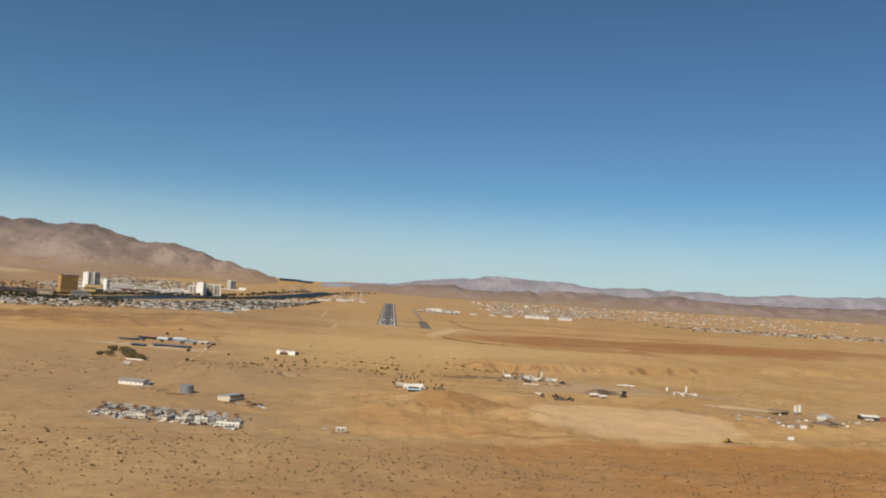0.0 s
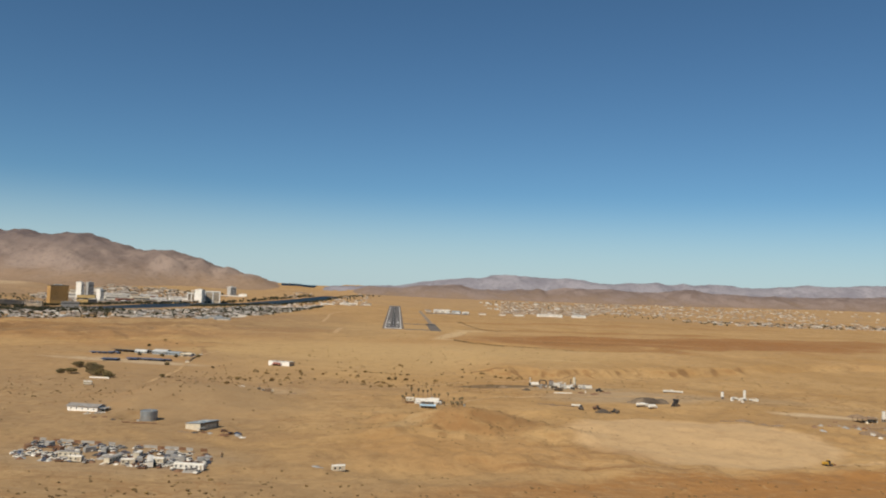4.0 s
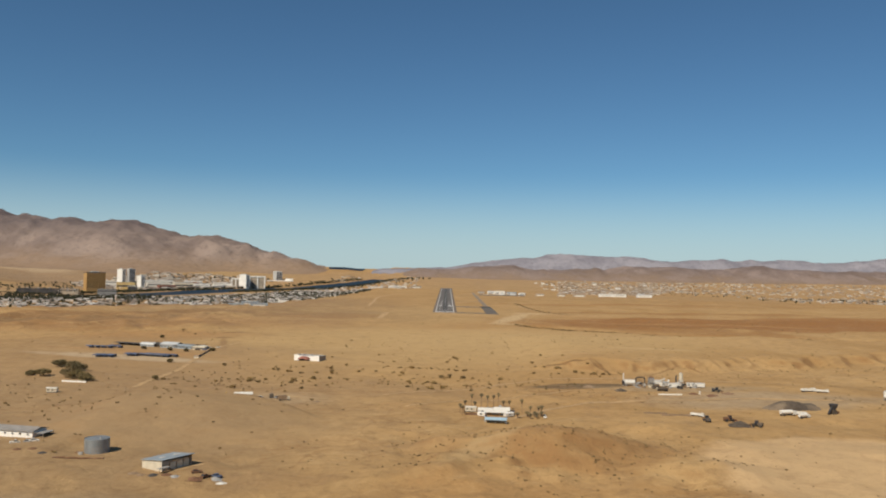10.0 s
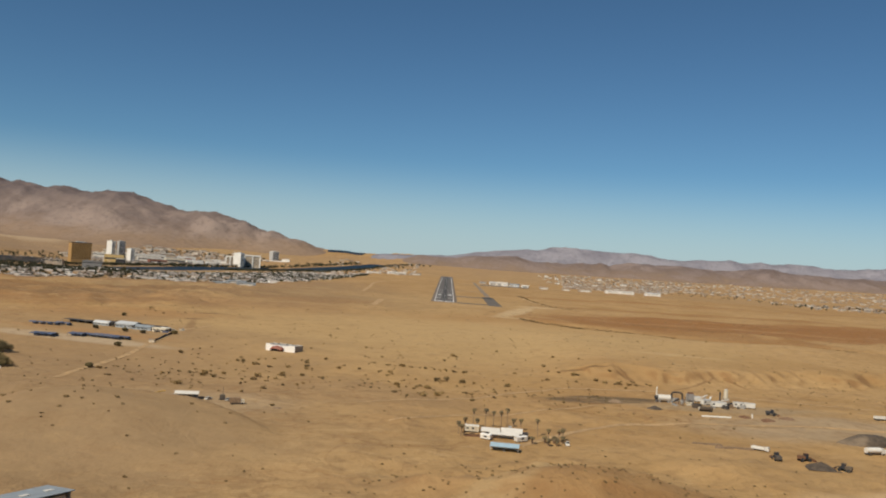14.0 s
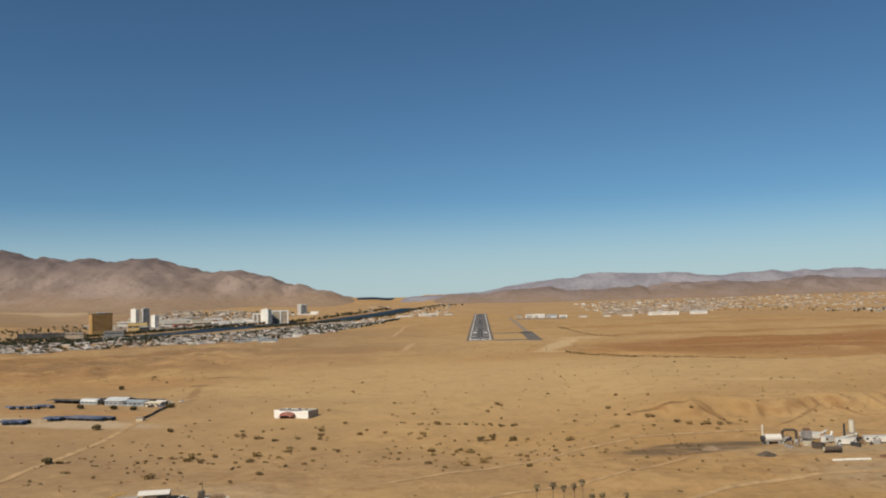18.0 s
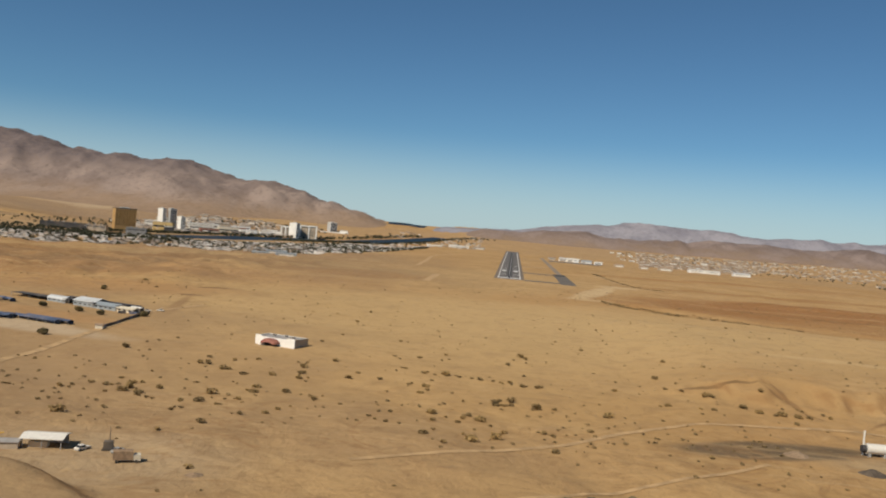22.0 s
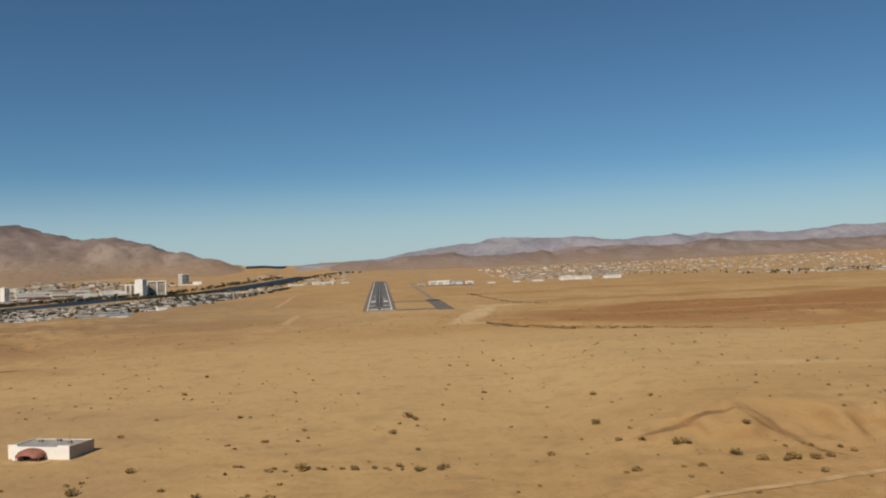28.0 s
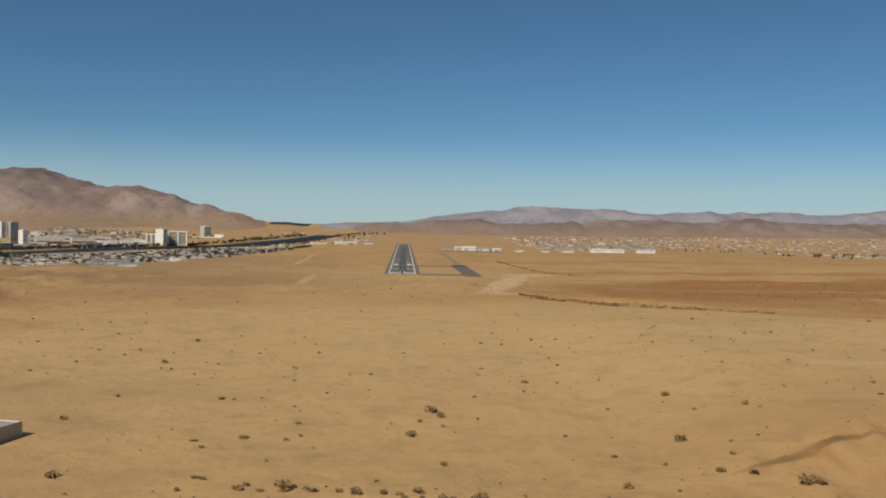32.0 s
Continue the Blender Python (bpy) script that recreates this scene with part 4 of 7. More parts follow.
# -- shed with a mono-pitch roof --
def workshop():
    t = thing("workshop_shed", -112.5, -1223, 58, "cream block shed with a sloping grey metal roof, dark front", "shed")
    w, d = 7.8, 6.2
    # sun side put into the paint: sunlit end wall cream, other walls beige
    end = Solid().add([(x, y, z) for x in (-w, -w + 0.25) for y, z in ((-d, -1), (d, -1), (d, 3.4), (-d, 4.6))],
                      [(3, 2, 1, 0), (4, 5, 6, 7), (0, 1, 5, 4), (1, 2, 6, 5), (2, 3, 7, 6), (3, 0, 4, 7)])
    part("end_wall", end, M_CREAM, t)
    part("end_wall", Solid().add([(x, y, z) for x in (w - 0.25, w) for y, z in ((-d, -1), (d, -1), (d, 3.4), (-d, 4.6))],
                                 [(3, 2, 1, 0), (4, 5, 6, 7), (0, 1, 5, 4), (1, 2, 6, 5), (2, 3, 7, 6), (3, 0, 4, 7)]), M_BEIGE, t)
    part("back_wall", Solid().box(-w + 0.25, d - 0.25, -1, w - 0.25, d, 3.3), M_BEIGE, t)
    part("front_wall", Solid().box(-w + 0.25, -d + 0.3, -1, -3.8, -d + 0.5, 3.7).box(-3.8, -d + 0.3, 3.0, 6.2, -d + 0.5, 3.7), M_BEIGE, t)
    for x in (-3.2, 0.2, 3.6):
        part("roller_door", Solid().box(x, -d + 0.36, -0.4, x + 3.0, -d + 0.44, 2.95), M_CREAM, t)
    part("roof", Solid().add([(x, y, z + k) for k in (0, 0.22) for x, y, z in ((-w - 0.5, -d - 1.0, 4.75), (w + 0.7, -d - 1.0, 4.75), (w + 0.7, d + 0.5, 3.3), (-w - 0.5, d + 0.5, 3.3))],
                             [(3, 2, 1, 0), (4, 5, 6, 7), (0, 1, 5, 4), (1, 2, 6, 5), (2, 3, 7, 6), (3, 0, 4, 7)]), M_BLUEGREY, t, "grey-blue corrugated roof")
    for x in (-4.5, 3.0):
        part("skylight", Solid().add([(x + a, y, 4.42 + (1.9 - (y + 2.9)) * 0.121 * 1.0 + k) for k in (0, 0.1) for a, y in ((0, -1.9), (2.4, -1.9), (2.4, 0.3), (0, 0.3))],
                                     [(3, 2, 1, 0), (4, 5, 6, 7), (0, 1, 5, 4), (1, 2, 6, 5), (2, 3, 7, 6), (3, 0, 4, 7)]), M_WHITE_METAL, t)
    lean = part("lean_to_roof", Solid().box(-w - 3.0, -d - 2.6, 2.0, -w + 2.6, -d - 0.4, 2.15), M_GREY, t)
    for x in (-w - 2.8, -w + 2.4):
        part("post", Solid().box(x - 0.1, -d - 2.4, -1.0, x + 0.1, -d - 2.2, 2.0), M_WOOD, lean)
    part("concrete_apron", Solid().box(-w + 1, -d - 3.6, -1, w + 4, -d + 0.2, 0.1), M_DIRT, t)


workshop()


def long_shed():
    t = thing("long_shed", -203, -1169, -12, "long low shed with a white windowed wall and grey pitched roof", "shed")
    part("wall", Solid().box(-11, -5, -1, 11, 5, 3.2), M_WHITE, t)
    part("roof", Solid().gable(-11, -5, 3.25, 11, 5, 1.3, 0.7), M_ROOFGREY, t)
    for k in range(5):
        win = part("window", Solid().box(-8.9 + k * 4.2, -5.05, 1.3, -7.9 + k * 4.2, -5.0, 2.1), M_GLASS, t)
        part("sill", Solid().box(-9.0 + k * 4.2, -5.15, 1.2, -7.8 + k * 4.2, -5.0, 1.3), M_BEIGE, win)
    part("end_porch", Solid().box(11.05, -4, 2.2, 16, 4, 2.4), M_GREY, t)
    for y in (-3.7, 3.5):
        part("porch_post", Solid().box(15.6, y, -1, 15.8, y + 0.2, 2.2), M_GREY, t)


long_shed()


# -- kinds that repeat --
def make_car(name, paint, label, pickup=False):
    t = thing(name, 0, 0, 0, label, "car" if not pickup else "pickup truck", z=0)
    body = Solid()
    prof = [(-2.2, 0.35), (2.2, 0.35), (2.25, 0.75), (1.9, 0.95), (-2.0, 1.0), (-2.25, 0.8)]
    body.add([(x, y, z) for y in (-0.88, 0.88) for x, z in prof], [tuple(range(5, -1, -1)), tuple(range(6, 12))] + [(i, (i + 1) % 6, 6 + (i + 1) % 6, 6 + i) for i in range(6)])
    part("body", body, paint, t)
    cab = [(-1.6, 0.98), (0.9, 0.96), (0.35, 1.48), (-1.1, 1.5)] if not pickup else [(-0.3, 0.98), (1.3, 0.96), (0.9, 1.62), (-0.2, 1.65)]
    part("cabin", Solid().add([(x, y, z) for y in (-0.76, 0.76) for x, z in cab], [(3, 2, 1, 0), (4, 5, 6, 7)] + [(i, (i + 1) % 4, 4 + (i + 1) % 4, 4 + i) for i in range(4)]), M_GLASS, t)
    part("roof_panel", Solid().box(cab[3][0] + 0.02, -0.74, cab[2][1] + 0.01, cab[2][0] - 0.02, 0.74, cab[2][1] + 0.06), paint, t)
    wheel = Solid().tube([(0, -0.1, 0), (0, 0.1, 0)], 0.33, 12)
    me = shared(wheel, "wheel", M_TYRE)
    for x in (-1.4, 1.4):
        for y in (-0.85, 0.85):
            ob = part("wheel", me, M_TYRE, t)
            ob.location = (x, y, 0.33)
    return t


def make_trailer(name, length, wall, roof, label, category="trailer"):
    t = thing(name, 0, 0, 0, label, category, z=0)
    a = length / 2
    part("body", Solid().box(-a, -1.5, 0.5, a, 1.5, 2.9), wall, t)
    part("roof", Solid().vault(-a - 0.1, -1.6, 2.88, a + 0.1, 1.6, 0.45, 6, 0.1), roof, t)
    for k in range(int(length // 2.6)):
        part("window", Solid().box(-a + 0.7 + k * 2.6, -1.54, 1.4, -a + 1.7 + k * 2.6, -1.5, 2.3), M_GLASS, t)
    part("door", Solid().box(a - 1.8, -1.54, 0.55, a - 0.9, -1.5, 2.5), M_BEIGE, t)
    part("skirt", Solid().box(-a + 0.2, -1.4, -0.5, a - 0.2, 1.4, 0.5), M_DARK, t)
    return t


def make_truck(name, label, tank=False):
    t = thing(name, 0, 0, 0, label, "truck", z=0)
    cab = [(3.2, 0.6), (5.4, 0.6), (5.4, 1.7), (4.9, 2.9), (3.2, 2.95)]
    part("cab", Solid().add([(x, y, z) for y in (-1.2, 1.2) for x, z in cab], [(4, 3, 2, 1, 0), (5, 6, 7, 8, 9)] + [(i, (i + 1) % 5, 5 + (i + 1) % 5, 5 + i) for i in range(5)]), M_WHITE_METAL, t)
    part("windscreen", Solid().box(5.06, -1.05, 1.8, 5.2, 1.05, 2.55), M_GLASS, t)
    part("chassis", Solid().box(-5, -0.6, 0.7, 3.2, 0.6, 1.0), M_DARK, t)
    if tank:
        part("tank", Solid().tube([(-5, 0, 2.3), (-4.7, 0, 2.3), (2.6, 0, 2.3), (2.9, 0, 2.3)], 1.3, 16), M_WHITE_METAL, t)
    else:
        part("load_bed", Solid().box(-5, -1.25, 1.0, 2.9, 1.25, 1.2).box(-5, -1.25, 1.2, 2.9, -1.15, 2.4).box(-5, 1.15, 1.2, 2.9, 1.25, 2.4).box(2.8, -1.15, 1.2, 2.9, 1.15, 2.7), M_WHITE_METAL, t)
    me = shared(Solid().tube([(0, -0.18, 0), (0, 0.18, 0)], 0.5, 12), "wheel", M_TYRE)
    for x in (-4, -2.7, 4.1):
        for y in (-1.05, 1.05):
            ob = part("wheel", me, M_TYRE, t)
            ob.location = (x, y, 0.5)
    return t


def make_container(name, paint, label):
    t = thing(name, 0, 0, 0, label, "container", z=0)
    body = Solid().box(-3.0, -1.2, 0, 3.0, 1.2, 2.6)
    part("body", body, paint, t)
    for k in range(9):
        for s in (-1, 1):
            y0, y1 = sorted((s * 1.2, s * 1.26))
            part("rib", Solid().box(-2.8 + k * 0.68, y0, 0.15, -2.55 + k * 0.68, y1, 2.45), paint, t)
    part("door", Solid().box(2.98, -1.1, 0.1, 3.05, 1.1, 2.5), paint, t)
    return t


def heap_mesh(name, r, h, material, seed, cap=99.0):
    xs = np.linspace(-1.15, 1.15, 19)
    s = Solid()
    for j in xs:
        for i in xs:
            rr = math.hypot(i, j) + 0.28 * (float(fractal(i * 3 + seed, j * 3, 1.0, 3)) - 0.5)
            z = min(cap, h * max(0.0, 1 - rr) ** 0.9) - 0.3 + 0.25 * (float(fractal(i * 9, j * 9 + seed, 1.0, 2)) - 0.5)
            s.v.append((i * r, j * r, z))
    s.f = [(b * 19 + a, b * 19 + a + 1, (b + 1) * 19 + a + 1, (b + 1) * 19 + a) for a in range(18) for b in range(18)]
    return shared(s, name, material)


def drop_copy(ob, x, y, turn, group="", scale=1.0):
    c = copy_thing(ob, pose(x, y, height(x, y), 0, 0, turn))
    if scale != 1.0:
        c.scale = (scale,) * 3
    if group:
        c["group"] = group
    return c


def place_first(ob, x, y, turn, group=""):
    ob.matrix_world = pose(x, y, height(x, y), 0, 0, turn)
    if group:
        ob["group"] = group


# -- wrecking yard --
def wrecking_yard():
    g = "wrecked vehicles in the yard"
    cars = [make_car("car", M_WHITE_METAL, "dusty white wrecked saloon car parked in the yard"), make_car("car", M_RUST, "rusty brown wrecked car without plates in the yard"),
            make_car("car", M_GREY, "faded grey wrecked car standing in the yard"), make_car("pickup_truck", M_WHITE_METAL, "dusty white pickup truck in the yard", True),
            make_car("car", M_BLUE, "faded dark blue wrecked car in the yard")]
    homes = [make_trailer("trailer_home", 11, M_CREAM, M_ROOFGREY, "cream mobile home with a rounded grey roof"),
             make_trailer("travel_trailer", 6.5, M_CREAM, M_WHITE_METAL, "small cream travel trailer with a white roof"),
             make_trailer("trailer_home", 15, M_WHITE_METAL, M_WHITE_METAL, "long white mobile home among wrecks")]
    boxes = [make_container("container", M_GREY, "grey ribbed steel container"), make_container("container", M_RUST, "rusted brown steel container")]

    def spot(u, v):
        # along the yard (u) and across it (v), both 0 to 1
        return (-190 + 102 * u + 3 * v, -1277 - 20 * u - 44 * v)

    for k, (u, v, turn, kind) in enumerate(((0.93, 0.88, -8, 2), (0.30, 0.72, -6, 0), (0.36, 0.92, -4, 1), (0.76, 0.72, -14, 1), (0.62, 0.88, 12, 1))):
        x, y = spot(u, v)
        drop_copy(homes[kind], x, y, turn, "trailers in the yard")
    r = random.Random(5)
    for k in range(140):
        u, v = r.random(), r.random()
        x, y = spot(u, v)
        drop_copy(r.choice(cars), x, y, r.choice((80, 95, 10, -8, 45, 120)) + r.uniform(-12, 12), g)
    for k in range(9):
        x, y = spot(r.random(), r.uniform(0.0, 0.8))
        drop_copy(r.choice(boxes), x, y, r.uniform(0, 180), "containers in the yard")
    junk = [heap_mesh("scrap_mound", 3.2, 1.5, M_GREY, 1), heap_mesh("scrap_mound", 2.6, 1.4, M_RUST, 5), heap_mesh("scrap_mound", 2.2, 1.1, M_WHITE_METAL, 9),
            heap_mesh("scrap_mound", 2.8, 1.3, M_DARK, 13), heap_mesh("scrap_mound", 3.0, 1.2, M_WOOD, 17)]
    labs = ("grey heap of scrap metal in the yard", "rusty heap of scrap steel in the yard", "pale heap of sheet metal scrap in the yard", "dark heap of tyres and oily scrap in the yard", "brown heap of splintered timber in the yard")
    for k in range(150):
        x, y = spot(r.random(), r.random())
        i = r.randrange(5)
        ob = part("scrap_mound", junk[i], M_GREY)
        ob.matrix_world = pose(x, y, height(x, y), 0, 0, r.uniform(0, 360))
        tagged(ob, labs[i], "scrap heap", "scrap heaps in the yard")
    # stock used elsewhere
    for x, y, turn, c in ((-104, -1043, 80, cars[2]), (-97, -1233, 20, cars[1]), (-92, -1238, 60, cars[1]), (-88, -1236, -20, cars[4]), (62, -1092, 85, cars[3]),
                          (-232, -748, 30, cars[0]), (-226, -742, 10, cars[3]), (-114, -1044, 70, cars[0]), (-186, -1189, 25, cars[0]), (-190, -1186, 15, cars[2]), (-196, -1187, 30, cars[3])):
        drop_copy(c, x, y, turn, "parked vehicles")
    for x, y, turn, c in ((-250, -1039, 5, homes[1]), (19.5, -1076.5, -6, homes[1]), (-21, -1324, 20, homes[1])):
        drop_copy(c, x, y, turn, "lone trailers")
    for k, ob in enumerate(cars + homes + boxes):
        x, y = spot(0.06 + 0.095 * k, 0.5 + 0.3 * (k % 2))
        place_first(ob, x, y, 15 * k, "wrecked vehicles in the yard" if k < 5 else "trailers in the yard")
    fence = thing("yard_fence", -140, -1308, 0, "low broken sheet-metal fence round the wrecking yard", "fence")
    ring = [spot(-0.03, -0.06), spot(1.03, -0.06), spot(1.04, 0.2)]
    for (xa, ya), (xb, yb) in zip(ring, ring[1:]):
        n = int(math.hypot(xb - xa, yb - ya) / 4)
        for k in range(n):
            if r.random() < 0.25:
                continue
            x, y = xa + (xb - xa) * (k + 0.5) / n, ya + (yb - ya) * (k + 0.5) / n
            ob = part("fence_panel", Solid().box(-1.9, -0.05, -0.4, 1.9, 0.05, 1.5 + 0.3 * r.random()), M_GREY if k % 3 else M_RUST, fence)
            ob.matrix_world = pose(x, y, height(x, y), 0, 0, math.degrees(math.atan2(yb - ya, xb - xa)))


wrecking_yard()


# -- palms --
def palm_mesh(height_m, spread, seed, fronds=26):
    r = random.Random(seed)
    trunk = Solid().tube([(0, 0, -0.6), (0.15, 0.05, height_m * 0.5), (0.3, 0.1, height_m)], 0.26, 8, 0.15)
    crown = Solid()
    for k in range(fronds):
        a = 2 * math.pi * k / fronds + r.uniform(-0.2, 0.2)
        up = r.uniform(-0.75, 0.95)
        ln = spread * r.uniform(0.8, 1.15)
        pts = []
        for q in range(5):
            s = q / 4
            rad = ln * s * math.cos(up * 0.8)
            z = height_m + ln * s * math.sin(up * 0.8) - ln * 0.55 * s * s
            pts.append((0.3 + rad * math.cos(a), 0.1 + rad * math.sin(a), z))
        wid = (0.10, 0.55, 0.75, 0.5, 0.05)
        vs = []
        for (x, y, z), w in zip(pts, wid):
            vs += [(x - math.sin(a) * w, y + math.cos(a) * w, z - 0.12 * w), (x, y, z + 0.1), (x + math.sin(a) * w, y - math.cos(a) * w, z - 0.12 * w)]
        crown.add(vs, [f for q in range(4) for f in ((3 * q, 3 * q + 1, 3 * q + 4, 3 * q + 3), (3 * q + 1, 3 * q + 2, 3 * q + 5, 3 * q + 4))])
    skirt = Solid().drum(0.28, 0.09, height_m - 2.2, height_m - 0.1, 0.35, 0.75, 8)
    return shared(trunk, "trunk", M_PALMTRUNK), shared(crown, "crown", M_FROND), shared(skirt, "dead_frond_skirt", M_BARK)


def palms():
    kinds = [palm_mesh(9.2, 1.45, 1, 18), palm_mesh(8.0, 1.3, 2, 18), palm_mesh(3.0, 1.5, 3, 20), palm_mesh(5.6, 1.35, 4, 18)]
    for k, (x, y, i) in enumerate(((20, -1069, 0), (26, -1067, 0), (30, -1066, 1), (34, -1064, 1), (37, -1063, 0), (39.5, -1068, 3), (43, -1067, 3), (14, -1089, 3), (15.5, -1086, 1), (13, -1083, 3),
                                   (22, -1074, 3), (50, -1078, 1), (52, -1091, 2), (54, -1086, 3), (56, -1090, 2), (58.5, -1087, 3), (60, -1089, 2), (61, -1084, 3), (57, -1095, 2), (53, -1096, 2), (46, -1094, 2))):
        t = thing("palm_tree", x, y, (k * 47) % 360, ("tall fan palm with a slender trunk beside the trailers" if i < 2 else "short bushy palm in a clump near the trailers") if i != 3
                  else "medium fan palm with a shaggy crown near the trailers", "palm tree", "palms round the homestead")
        for n, me in zip(("trunk", "crown", "dead_frond_skirt"), kinds[i]):
            part(n, me, M_FROND, t)


palms()


# -- homestead beside the palms --
def homestead():
    t = thing("ranch_house", 33, -1082, -5, "low ranch house with long white metal roofs and a shaded porch", "house")
    part("wall", Solid().box(-9, -3.5, -0.6, 9, 3.5, 2.5), M_CREAM, t)
    part("roof", Solid().gable(-9, -3.5, 2.55, -1.2, 3.5, 1.0, 0.5).gable(0.2, -3.9, 2.75, 9, 3.3, 1.4, 0.5), M_WHITE_METAL, t)
    porch = part("porch_roof", Solid().add([(a, b, c + k) for k in (0, 0.15) for a, b, c in ((-5.5, -7.0, 1.9), (8.0, -7.0, 1.9), (8.0, -4.2, 2.6), (-5.5, -4.2, 2.6))],
                                         [(3, 2, 1, 0), (4, 5, 6, 7), (0, 1, 5, 4), (1, 2, 6, 5), (2, 3, 7, 6), (3, 0, 4, 7)]), M_WHITE_METAL, t)
    for x in (-5.2, -0.8, 3.4, 7.6):
        part("porch_post", Solid().box(x - 0.09, -6.8, -0.6, x + 0.09, -6.6, 1.95), M_WOOD, porch)
    for k in range(4):
        part("window", Solid().box(-7.4 + k * 4.1, -3.56, 0.9, -5.9 + k * 4.1, -3.5, 2.0), M_GLASS, t)
    part("annex", Solid().box(9.1, -2.6, -0.6, 12.2, 2.2, 2.3), M_DARK, t)
    part("evaporative_cooler", Solid().box(3.0, 0.4, 3.4, 4.4, 1.8, 4.8), M_GREY, t)
    t = thing("open_shelter", 32.5, -1110, -7, "open shelter with a pale blue sheet-metal roof", "shelter")
    roof = part("roof", Solid().add([(x, y, z + k) for k in (0, 0.15) for x, y, z in ((-6.2, -3.6, 2.1), (6.2, -3.6, 2.1), (6.2, 1.6, 2.7), (-6.2, 1.6, 2.7))],
                                    [(3, 2, 1, 0), (4, 5, 6, 7), (0, 1, 5, 4), (1, 2, 6, 5), (2, 3, 7, 6), (3, 0, 4, 7)]), M_SKYROOF, t)
    for x in (-5.8, 0, 5.8):
        for y, h in ((-3.3, 2.1), (1.3, 2.6)):
            part("post", Solid().box(x - 0.1, y - 0.1, -0.8, x + 0.1, y + 0.1, h), M_GREY, t)
    part("back_wall", Solid().box(-6, 1.45, -0.8, 6, 1.55, 2.6), M_BEIGE, t)
    for x, y, turn, w, lab in ((41, -1091, 35, 6.0, "small white caravan beside the ranch house"), (25.5, -1091, -28, 5.0, "small white trailer at the porch")):
        t = thing("travel_trailer", x, y, turn, lab, "trailer", "homestead trailers")
        part("body", Solid().box(-w / 2, -1.2, 0.5, w / 2, 1.2, 2.3), M_WHITE_METAL, t)
        part("roof", Solid().vault(-w / 2, -1.25, 2.28, w / 2, 1.25, 0.4, 6, 0.1), M_WHITE, t)
        part("window", Solid().box(-0.8, -1.25, 1.2, 0.8, -1.2, 1.9), M_GLASS, t)
        part("axle", Solid().tube([(0, -1.1, 0.3), (0, 1.1, 0.3)], 0.35, 10), M_TYRE, t)
    t = thing("timber_pile", 20, -1086, 3, "stack of orange-brown weathered boards", "timber")
    for k in range(6):
        part("board", Solid().box(-4, -1.3 + 0.45 * k, 0, 4, -0.9 + 0.45 * k, 0.35 + 0.15 * (k % 3)), M_RUST, t)


homestead()


